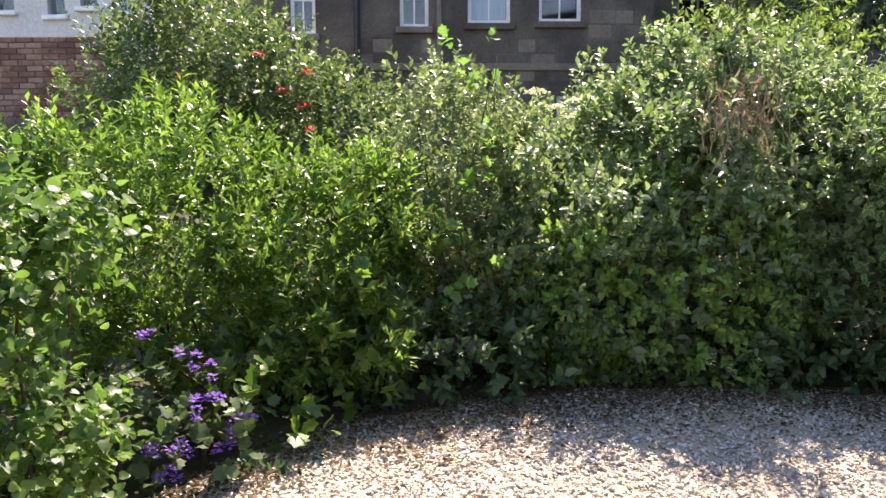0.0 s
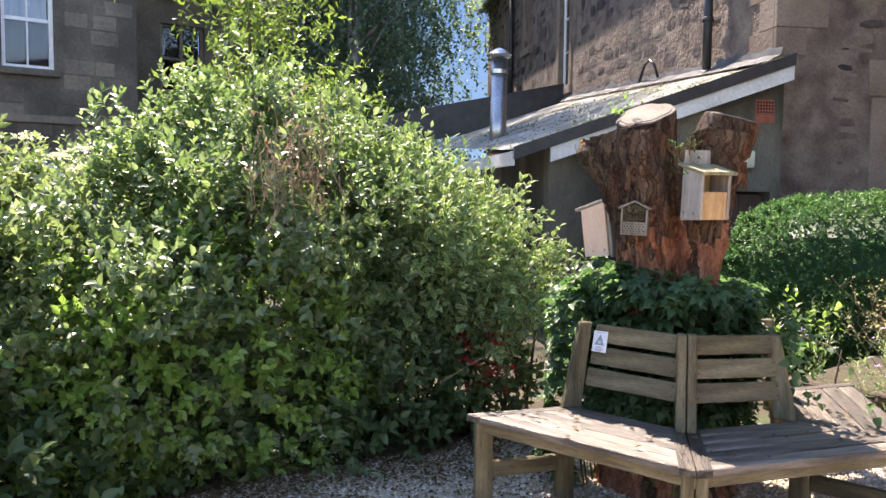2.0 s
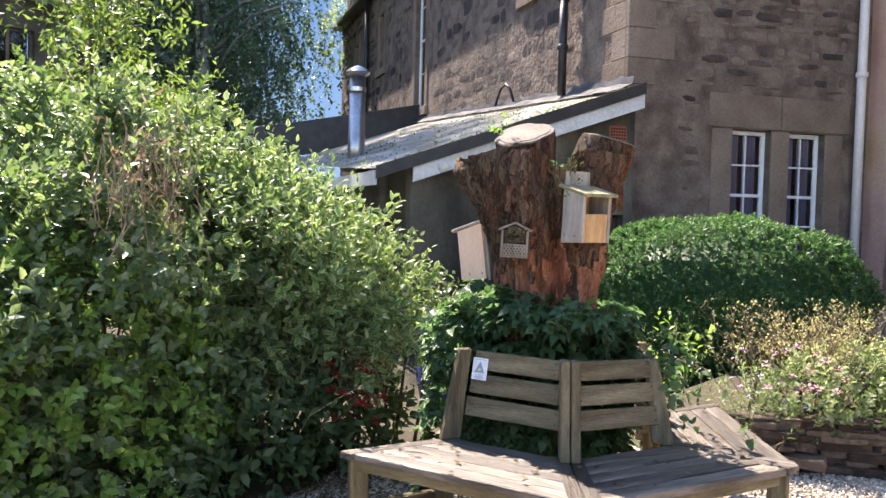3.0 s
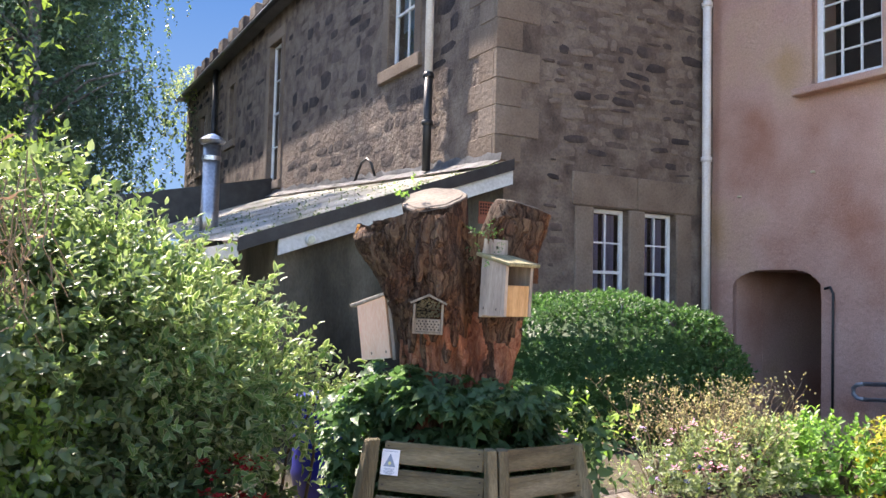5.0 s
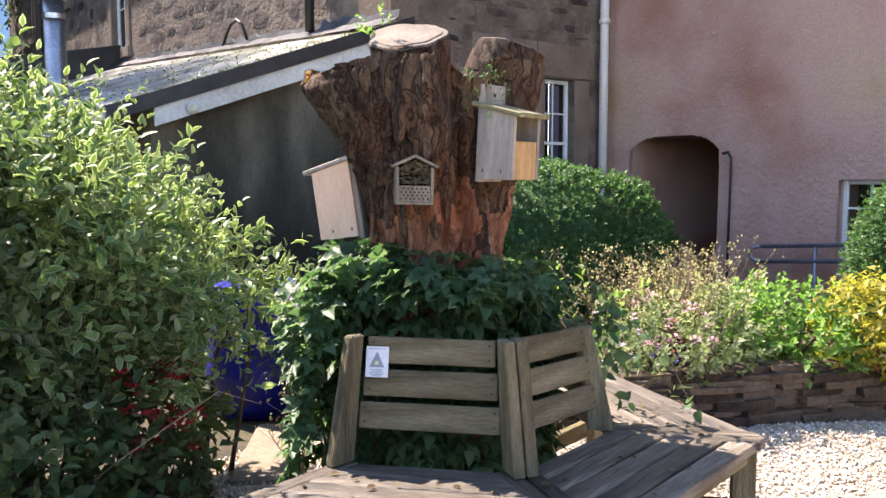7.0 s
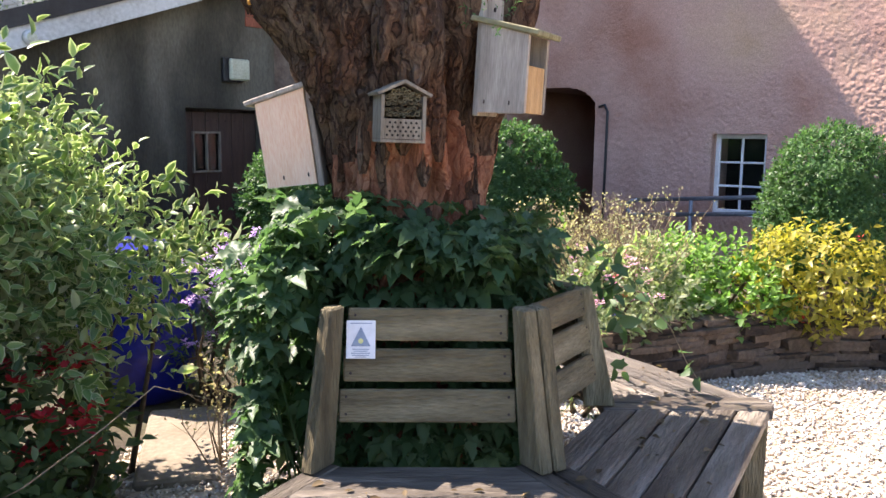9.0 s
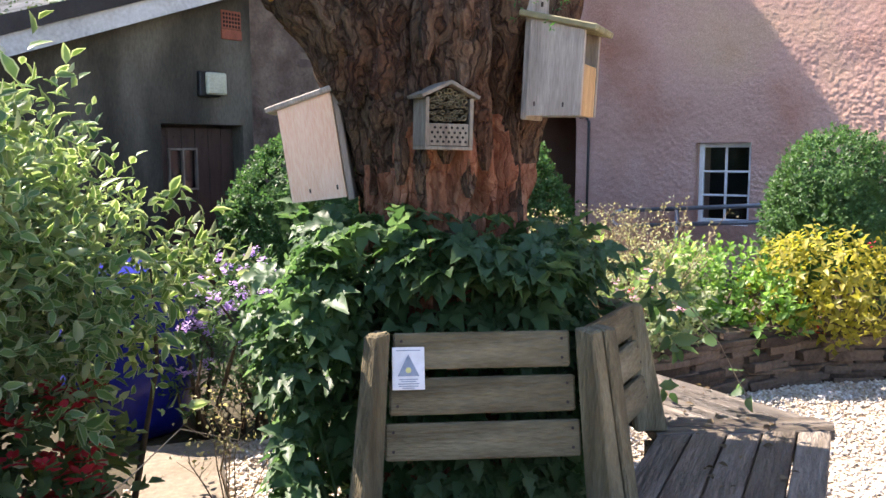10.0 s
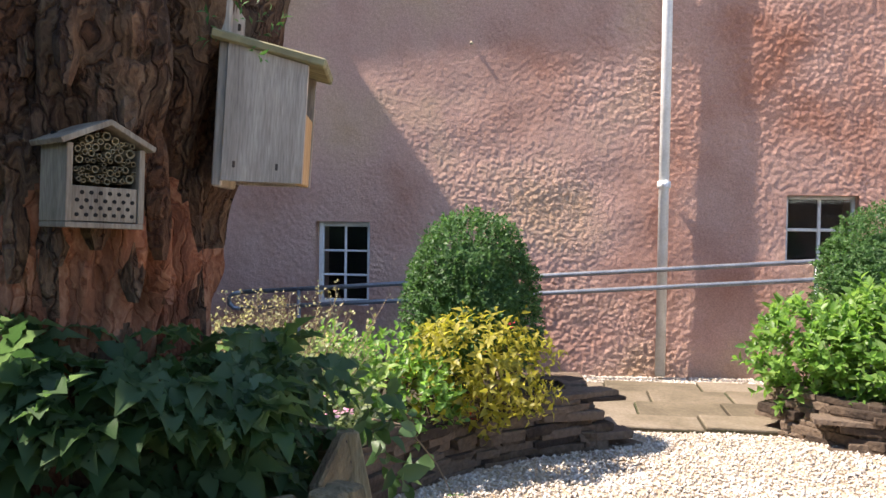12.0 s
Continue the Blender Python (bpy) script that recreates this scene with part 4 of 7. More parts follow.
for k, (a, b, c, d) in enumerate(GABLE_WINDOWS):
    m = BLD @ Matrix.Translation(((a + b) / 2, GABLE_Y + 0.13, c))
    h = d - c
    iw = b - a - 0.11
    sash_window(f"window_{4 + k}", "white sash window with lilac curtains in the stone gable", m, b - a, h, 4, 2, frame_w=0.055,
                fill=(M_CURTAIN, [(-iw / 2, -0.03, 0.06, h - 0.06), (0.03, iw / 2, 0.06, h - 0.06)]))
for k, (a, b, c, d) in enumerate(SIDE_WINDOWS):
    m = BLD @ Matrix.Translation((0.13, (a + b) / 2, c)) @ FACE_PINK
    sash_window(f"window_{6 + k}", "white-framed window in the stone side wall", m, b - a, d - c, 4 if k == 1 else 2, 2, frame_w=0.06, fill=(M_NET, [(-(b - a) / 2 + 0.07, (b - a) / 2 - 0.07, (d - c) * 0.35, d - c - 0.06)]) if k != 1 else None)
    # dressed margins
    for j, (y0, y1, z0, z1) in enumerate(((a - 0.22, a, c, d), (b, b + 0.22, c, d), (a - 0.22, b + 0.22, d, d + 0.26), (a - 0.26, b + 0.26, c - 0.2, c))):
        bm = span_bm(-0.02 - 0.05 * (j == 3), 0.02, y0 + 0.003, y1 - 0.003, z0 + 0.003, z1 - 0.003, 0.012)
        o = part("margin_stone", bm, M_DRESSED, side)
# dressed surround of the gable windows, quoins at the corner
for x0, x1, z0, z1 in ((1.2, 1.5, 0.6, 2.64), (2.08, 2.36, 0.6, 2.64), (2.92, 3.2, 0.6, 2.64), (1.15, 2.22, 2.65, 3.08), (2.225, 3.3, 2.65, 3.08), (1.4, 3.0, 0.78, 0.98)):
    part("margin_stone", span_bm(x0 + 0.003, x1 - 0.003, GABLE_Y - 0.022, GABLE_Y + 0.05, z0 + 0.003, z1 - 0.003, 0.012), M_DRESSED, gable)
rq = random.Random(3)
z = 3.1
i = 0
while z < STONE_H - 0.3:
    h = rq.uniform(0.28, 0.42)
    w = 0.62 if i % 2 else 0.36
    part("quoin", span_bm(-0.014, w, GABLE_Y - 0.014, GABLE_Y + 0.05, z + 0.003, z + h - 0.003, 0.006), M_DRESSED, gable)
    part("quoin", span_bm(-0.012, 0.05, GABLE_Y + 0.055, GABLE_Y + (0.4 if i % 2 else 0.66), z + 0.003, z + h - 0.003, 0.006), M_DRESSED, side)
    z += h
    i += 1


def rubble(rng, a0, a1, z0, z1, blocked, course=(0.1, 0.26), length=(0.14, 0.5)):
    """Coursed rubble: (a, z, width, height) of stones between a0..a1 and z0..z1 outside the blocked boxes."""
    out = []
    z = z0
    while z < z1:
        h = rng.uniform(*course)
        a = a0 + rng.uniform(0, 0.1)
        while a < a1:
            w = rng.uniform(*length) * (0.8 + h)
            hh = h * rng.uniform(0.6, 1.0)
            zz = z + (h - hh) * rng.random()
            if a + w < a1 and not any(a + w > b[0] - 0.02 and a < b[1] + 0.02 and zz + hh > b[2] - 0.02 and zz < b[3] + 0.02 for b in blocked):
                out.append((a + w / 2, zz + hh / 2, w - rng.uniform(0.015, 0.05), hh - rng.uniform(0.012, 0.035)))
            a += w
        z += h
    return out


def stone_face(rng, w, h, proud):
    """An irregular rounded stone face in the x-z plane, standing out towards -y."""
    n = 9
    ring, top = [], []
    sx, sz = rng.uniform(-0.2, 0.2), rng.uniform(-0.2, 0.2)
    for i in range(n):
        a = math.tau * i / n + rng.uniform(-0.15, 0.15)
        c, s = math.cos(a), math.sin(a)
        r = 1 / max(abs(c), abs(s)) ** 0.95 * rng.uniform(0.84, 1.04)
        ring.append((c * r * w / 2, 0.02, s * r * h / 2))
        top.append((c * r * w / 2 * 0.86 + sx * 0.01, -proud * rng.uniform(0.6, 1.2), s * r * h / 2 * 0.84 + sz * 0.01))
    v = ring + top + [(0, -proud * 1.15, 0)]
    f = []
    for i in range(n):
        j = (i + 1) % n
        f.append((i, j, n + j))
        f.append((i, n + j, n + i))
        f.append((n + i, n + j, 2 * n))
    return v, f


def lay_rubble(wall, stones, m, limit, rng, proud=(0.006, 0.02)):
    """The first stones as pieces of their own on shared meshes, the rest joined."""
    kinds = []
    for k in range(24):
        v, f = stone_face(rng, 1.0, 1.0, 1.0)
        kinds.append(arrays_mesh("stone", v, f, M_STONE, smooth=False))
    rest_v, rest_f, n = [], [], 0
    for i, (a, z, w, h) in enumerate(stones):
        pr = rng.uniform(*proud)
        if i < limit:
            o = new("stone", kinds[rng.randrange(24)])
            o.parent = wall
            o.matrix_local = m @ Matrix.Translation((a, 0, z)) @ Matrix.Rotation(rng.uniform(-0.12, 0.12), 4, 'Y') @ Matrix.Diagonal((w, pr, h, 1))
        else:
            v, f = stone_face(rng, w, h, pr)
            rest_v += [tuple(m @ Vector((x + a, y, zz + z))) for x, y, zz in v]
            rest_f += [tuple(q + n for q in t) for t in f]
            n += len(v)
    if rest_v:
        o = new("rubble_courses", arrays_mesh("rubble_courses", rest_v, rest_f, M_STONE))
        o.parent = wall
        o["kind"] = "stuff"


# ---- lean-to in front of the side wall
LEAN_W, LEAN_LEN = 2.7, 9.2
def lean_z(x, y):
    """Height of the lean-to's roof."""
    return 3.02 + 0.345 * x + 0.055 * max(y, 0.0)


door_hole = (-1.0, -0.12, -0.6, 1.53)
bm = bmesh.new()
def gable_piece(x0, x1, zlow):
    v = []
    for y in (0.0, 0.25):
        v.append([bm.verts.new(p) for p in ((x0, y, zlow), (x1, y, zlow), (x1, y, lean_z(x1, 0) - 0.12), (x0, y, lean_z(x0, 0) - 0.12))])
    a, b = v
    bm.faces.new(a)
    bm.faces.new(b[::-1])
    for i in range(4):
        j = (i + 1) % 4
        bm.faces.new((a[j], a[i], b[i], b[j]))
gable_piece(-LEAN_W, -1.0, -0.6)
gable_piece(-1.0, -0.12, 1.53)
gable_piece(-0.12, 0.0, -0.6)
bmesh.ops.recalc_face_normals(bm, faces=bm.faces)
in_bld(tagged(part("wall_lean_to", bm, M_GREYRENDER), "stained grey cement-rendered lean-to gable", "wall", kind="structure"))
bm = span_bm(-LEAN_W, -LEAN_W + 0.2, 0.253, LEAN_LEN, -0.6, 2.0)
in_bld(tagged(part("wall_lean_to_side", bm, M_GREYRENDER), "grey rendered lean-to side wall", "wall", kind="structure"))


def build_lean_roof():
    bm = bmesh.new()
    nx, ny = 26, 40
    x0, x1, y0, y1 = -3.1, 0.0, -0.16, LEAN_LEN
    g = [[bm.verts.new((x0 + (x1 - x0) * i / nx, y0 + (y1 - y0) * j / ny, lean_z(x0 + (x1 - x0) * i / nx, y0 + (y1 - y0) * j / ny) + 0.014 * noise.noise((i * 0.5, j * 0.4, 3)))) for i in range(nx + 1)] for j in range(ny + 1)]
    for j in range(ny):
        for i in range(nx):
            bm.faces.new((g[j][i], g[j][i + 1], g[j + 1][i + 1], g[j + 1][i]))
    bmesh.ops.solidify(bm, geom=bm.faces[:], thickness=0.06)
    in_bld(tagged(part("roof_lean_to", bm, M_FELT), "pale weathered mineral-felt roof with moss", "roof", kind="structure"))
    # verge: black edge strip above a white bargeboard
    def strip(dz0, dz1, y, t, xa=-3.12, xb=0.02):
        b2 = bmesh.new()
        for xx, yy in ((xa, y), (xb, y)):
            for d in (dz0, dz1):
                for q in (0, t):
                    b2.verts.new((xx, yy + q, lean_z(xx, 0) + d))
        bmesh.ops.convex_hull(b2, input=b2.verts[:])
        return b2
    in_bld(tagged(part("verge_trim", strip(-0.10, 0.035, -0.2, 0.05), M_BLACK), "black felt verge edge", "trim", kind="structure"))
    in_bld(tagged(part("bargeboard", strip(-0.26, -0.103, -0.17, 0.03, -2.72), M_GREYWHITE), "flaking white bargeboard", "trim", kind="structure"))
    in_bld(tagged(part("eaves_fascia", span_bm(-3.14, -3.105, -0.14, LEAN_LEN, 1.78, 1.93), M_GREYWHITE), "white eaves fascia", "trim", kind="structure"))
    # lead flashing where the roof meets the wall
    b3 = bmesh.new()
    prev = None
    rr = random.Random(4)
    for j in range(60):
        y = 0.0 + LEAN_LEN * j / 59
        zz = lean_z(0, y)
        row = [b3.verts.new(p) for p in ((-0.20 + rr.uniform(-0.03, 0.03), y, lean_z(-0.2, y) + 0.035), (-0.05, y, zz + 0.05 + rr.uniform(0, 0.02)), (-0.03, y, zz + 0.14 + rr.uniform(-0.03, 0.04)))]
        if prev:
            for a in range(2):
                b3.faces.new((prev[a], prev[a + 1], row[a + 1], row[a]))
        prev = row
    bmesh.ops.solidify(b3, geom=b3.faces[:], thickness=0.008)
    in_bld(tagged(part("flashing", b3, M_LEAD), "crumpled grey lead flashing", "flashing", kind="structure"))
    # dark upstand at the far end of the roof
    b4 = bmesh.new()
    for xx in (-5.2, -0.05):
        for d in (-0.4, 0.32):
            for q in (0, 0.12):
                b4.verts.new((xx, LEAN_LEN - 0.1 + q, 3.1 + 0.2 * xx + 0.5 + d))
    bmesh.ops.convex_hull(b4, input=b4.verts[:])
    in_bld(tagged(part("upstand", b4, M_BLACK), "black-felted roof upstand", "trim", kind="structure"))
    # moss
    rng = np.random.default_rng(9)
    n = 1500
    x = np.concatenate([rng.uniform(-3.1, -0.2, n - 700), rng.uniform(-3.1, -0.1, 700)])
    y = np.concatenate([rng.uniform(0, 6, n - 700), -0.12 + np.abs(rng.normal(0, 0.12, 700))])
    P = np.stack([x, y, 3.03 + 0.345 * x + 0.055 * np.maximum(y, 0)], 1)
    me = place_blades("moss", P, rng.normal(size=(n, 3)) + (0, 0, 0.3), np.tile((0.0, 0.0, 1.0), (n, 1)) + rng.normal(0, 0.3, (n, 3)), rng.uniform(0.012, 0.045, n), ROUND, L_ROSE)
    in_bld(tagged(new("moss", me), "tufts of moss on the felt roof", "moss", kind="stuff"))


build_lean_roof()

# plank door with a small window, recessed in the lean-to
dr = thing("door_1", "brown boarded door with a small two-pane window", "door", BLD @ Matrix.Translation((-0.56, 0.14, -0.5)), kind="structure")
dw, dh = 0.86, 2.0
hole = (-0.31, 0.05, 1.44, 1.82)
for i in range(6):
    x0, x1 = -dw / 2 + dw * i / 6, -dw / 2 + dw * (i + 1) / 6
    xm = (x0 + x1) / 2
    if hole[0] < xm < hole[1]:
        part("board", span_bm(x0 + 0.002, x1 - 0.002, 0, 0.04, 0, hole[2], 0.004), M_DOOR, dr)
        part("board", span_bm(x0 + 0.002, x1 - 0.002, 0, 0.04, hole[3], dh, 0.004), M_DOOR, dr)
    else:
        part("board", span_bm(x0 + 0.002, x1 - 0.002, 0, 0.04, 0, dh, 0.004), M_DOOR, dr)
hx0, hx1 = -dw / 2 + dw * 1 / 6, -dw / 2 + dw * 3 / 6
bm = bmesh.new()
for x in (hx0, (hx0 + hx1) / 2, hx1):
    add_box(bm, (0.02, 0.03, 0.38), Matrix.Translation((x, -0.01, 1.63)), 0.003)
for zz in (1.45, 1.81):
    add_box(bm, (hx1 - hx0, 0.028, 0.02), Matrix.Translation(((hx0 + hx1) / 2, -0.01, zz)), 0.003)
part("window_frame", bm, M_GREYEDBOARD, dr, "thin greyed frame")
part("pane", span_bm(hx0, hx1, 0.012, 0.018, 1.45, 1.81), M_GLASS, dr)
part("backing", span_bm(-dw / 2, dw / 2, 0.1, 0.12, 0, dh), M_ROOM_SHADE, dr)
for i in range(6):
    part("stud", box_bm((0.012, 0.01, 0.012), Matrix.Translation((-0.32 + i * 0.1, -0.005, 1.92)), 0.003), M_NAIL, dr)

lamp = thing("bulkhead_lamp", "square black wall lamp with yellowed lens", "lamp", BLD @ Matrix.Translation((-0.5, -0.002, 1.885)))
part("back_box", span_bm(-0.12, 0.1, -0.05, 0, -0.11, 0.11, 0.008), M_BLACK, lamp)
part("lens", span_bm(-0.075, 0.14, -0.1, -0.051, -0.095, 0.1, 0.015), M_LAMPGLASS, lamp, "yellowed prismatic lens")
vent = thing("air_brick", "red terracotta air brick in grey render", "vent", BLD @ Matrix.Translation((-0.22, 0.0, 2.44)))
part("brick", span_bm(-0.115, 0.115, -0.014, 0.02, -0.14, -0.05, 0.004), M_TERRACOTTA, vent)
part("grille", span_bm(-0.11, 0.11, -0.01, 0.02, -0.045, 0.12, 0.004), M_TERRACOTTA, vent)
for i in range(6):
    for j in range(4):
        part("hole", box_bm((0.02, 0.006, 0.022), Matrix.Translation((-0.085 + i * 0.034, -0.0105, -0.02 + j * 0.036)), 0.002), M_DARK, vent)

spot = thing("eaves_lamp", "small round white lamp under the sloping bargeboard", "lamp", BLD @ Matrix.Translation((-2.4, -0.175, lean_z(-2.4, 0) - 0.2)))
part("cap", tube_bm([(0, 0, 0), (0, -0.03, 0), (0, -0.05, 0)], [0.055, 0.055, 0.042], 16), M_GREYWHITE, spot, smooth=True)
part("lens", tube_bm([(0, -0.048, 0), (0, -0.058, 0)], [0.04, 0.034], 16), M_LAMPGLASS, spot, "pale round lens")

# flue on the lean-to roof
flue = thing("flue", "bright stainless steel flue with conical cap", "flue", BLD @ Matrix.Translation((-2.6, 3.46, 2.1)))
part("pipe", tube_bm([(0, 0, 0), (0, 0, 0.5), (0, 0, 0.505), (0, 0, 1.38)], [0.125, 0.125, 0.12, 0.12], 24), M_STEEL, flue, smooth=True)
part("collar", tube_bm([(0, 0, 1.16), (0, 0, 1.22)], 0.132, 24), M_STEEL, flue)
part("cap", tube_bm([(0, 0, 1.40), (0, 0, 1.44), (0, 0, 1.50), (0, 0, 1.545)], [0.16, 0.185, 0.12, 0.015], 24), M_STEEL, flue)
part("flashing_cone", tube_bm([(0, 0, -0.02), (0, 0, 0.16)], [0.22, 0.126], 20), M_LEAD, flue, smooth=True)


def downpipe(name, label, m, pts, r, material, collars, group=""):
    p = thing(name, label, "drainpipe", m, group=group, kind="structure")
    part("pipe", tube_bm(pts, r, 12), material, p, smooth=True)
    for c in collars:
        part("collar", tube_bm([(pts[0][0], pts[0][1], c - 0.035), (pts[0][0], pts[0][1], c - 0.03), (pts[0][0], pts[0][1], c + 0.03), (pts[0][0], pts[0][1], c + 0.035)], [r * 1.05, r * 1.3, r * 1.3, r * 1.05], 12), material, p, smooth=True)
        part("bracket", box_bm((0.14, 0.02, 0.03), Matrix.Translation((pts[0][0], pts[0][1] + r * 0.5, c)), 0.003), material, p)
    return p


downpipe("drainpipe_corner", "pinkish painted cast-iron drainpipe in the corner", BLD @ Matrix.Translation((3.36, GABLE_Y - 0.12, 0)), [(0, 0, -0.3), (0, 0, 7.6)], 0.058, M_PIPEPINK, (0.6, 3.43, 5.6))
downpipe("drainpipe_pink_wall", "cream painted drainpipe on the pink wall", BLD @ Matrix.Translation((PINK_X - 0.12, -6.53, 0)), [(0, 0, -0.12), (0, 0, 7.8)], 0.05, M_WHITE, (1.75, 4.6))
pp = downpipe("drainpipe_side", "black cast-iron drainpipe on the side wall", BLD @ Matrix.Translation((-0.12, 1.75, 0)), [(0, 0, 3.15), (0, 0, 4.5)], 0.06, M_BLACK, (3.8, 4.45))
part("upper_pipe", tube_bm([(0, 0, 4.5), (0, 0, 7.6)], 0.058, 12), M_PIPEPINK, pp, "grey painted upper pipe", True)
downpipe("drainpipe_side_far", "black drainpipe on the side wall", BLD @ Matrix.Translation((-0.12, 14.6, 0)), [(0, 0, 3.3), (0, 0, 7.6)], 0.07, M_BLACK, (5.0,))
bm = tube_bm([(-0.06, 3.6, 3.3), (-0.12, 3.62, 3.5), (-0.14, 3.75, 3.58), (-0.12, 4.0, 3.56), (-0.08, 4.25, 3.44), (-0.07, 4.4, 3.3)], 0.022, 8)
in_bld(tagged(part("bent_pipe", bm, M_BLACK, smooth=True), "black bent overflow pipe above the flashing", "pipe"))
bm = tube_bm([(PINK_X - 0.03, -1.58, 1.66), (PINK_X - 0.04, -1.66, 1.68), (PINK_X - 0.04, -1.70, 1.6), (PINK_X - 0.035, -1.69, 0.9), (PINK_X - 0.035, -1.68, 0.1)], 0.016, 8)
in_bld(tagged(part("wall_cable", bm, M_BLACK, smooth=True), "black cable looping down beside the passage", "cable"))
for y, zz in ((-1.43, 3.1), (-4.61, 3.19), (-0.3, 2.9)):
    sp = thing("overflow_spout", "short brass overflow spout in the wall", "spout", BLD @ Matrix.Translation((PINK_X, y, zz)))
    part("pipe", tube_bm([(0.02, 0, 0), (-0.07, 0, -0.01)], 0.016, 8), M_CANE, sp, smooth=True)

# ramp handrail in front of the pink wall: two tubes joined by a rounded end
RAIL_X = 3.3
def rail_z(y, top):
    f = (-2.2 - y) / 5.0
    return (0.60 if top else 0.43) + f * 0.385
hr = in_bld(thing("handrail", "grey galvanised two-bar ramp handrail before the pink wall", "handrail"))
top_pts = [(RAIL_X, y, rail_z(y, True)) for y in (-2.28, -4.0, -6.0, -8.0, -9.5)]
low_pts = [(RAIL_X, y, rail_z(y, False)) for y in (-2.28, -4.0, -6.0, -8.0, -9.5)]
part("top_bar", tube_bm(top_pts, 0.024, 12), M_RAIL, hr, smooth=True)
part("lower_bar", tube_bm(low_pts, 0.024, 12), M_RAIL, hr, smooth=True)
part("end_bend", tube_bm([(RAIL_X, -2.28, rail_z(-2.28, True)), (RAIL_X, -2.20, rail_z(-2.2, True) - 0.01), (RAIL_X, -2.15, 0.55), (RAIL_X, -2.15, 0.48), (RAIL_X, -2.20, 0.44), (RAIL_X, -2.28, rail_z(-2.28, False))], 0.024, 12), M_RAIL, hr, smooth=True)
for y in (-2.9, -4.6, -7.9, -9.3):
    part("post", tube_bm([(RAIL_X, y, -0.35), (RAIL_X, y, rail_z(y, True))], 0.022, 10), M_RAIL, hr, smooth=True)

# paving slabs by the pink wall
slabs = in_bld(thing("pavement", "buff sandstone paving slabs along the wall", "paving", kind="structure"))
rs = random.Random(12)
bed_bm = bmesh.new()
x = 0.95
for depth in (0.4, 0.52, 0.6, 0.5):
    y = -4.4 - rs.uniform(0, 0.3)
    while y > -8.6:
        ln = rs.uniform(0.5, 0.95)
        wc = BLD @ Vector((x + depth / 2, y - ln / 2, 0))
        part("slab", span_bm(x + 0.007, x + depth - 0.007, y - ln + 0.007, y - 0.007, ground_z(wc.x) - 0.05, ground_z(wc.x) + 0.03 + rs.uniform(-0.003, 0.004), 0.006), M_SLAB, slabs)
        add_box(bed_bm, (depth, ln, 0.06), Matrix.Translation((x + depth / 2, y - ln / 2, ground_z(wc.x) - 0.012)))
        y -= ln
    x += depth
part("bedding", bed_bm, M_SOIL, slabs, "dark soil in the joints")
sl = thing("stepping_slab", "pale stone stepping slab in the gravel", "slab", pose(3.85, 5.0, 0, 0, 0, 25))
part("slab", span_bm(-0.42, 0.42, -0.16, 0.16, -0.03, 0.02, 0.012), M_SLAB, sl)

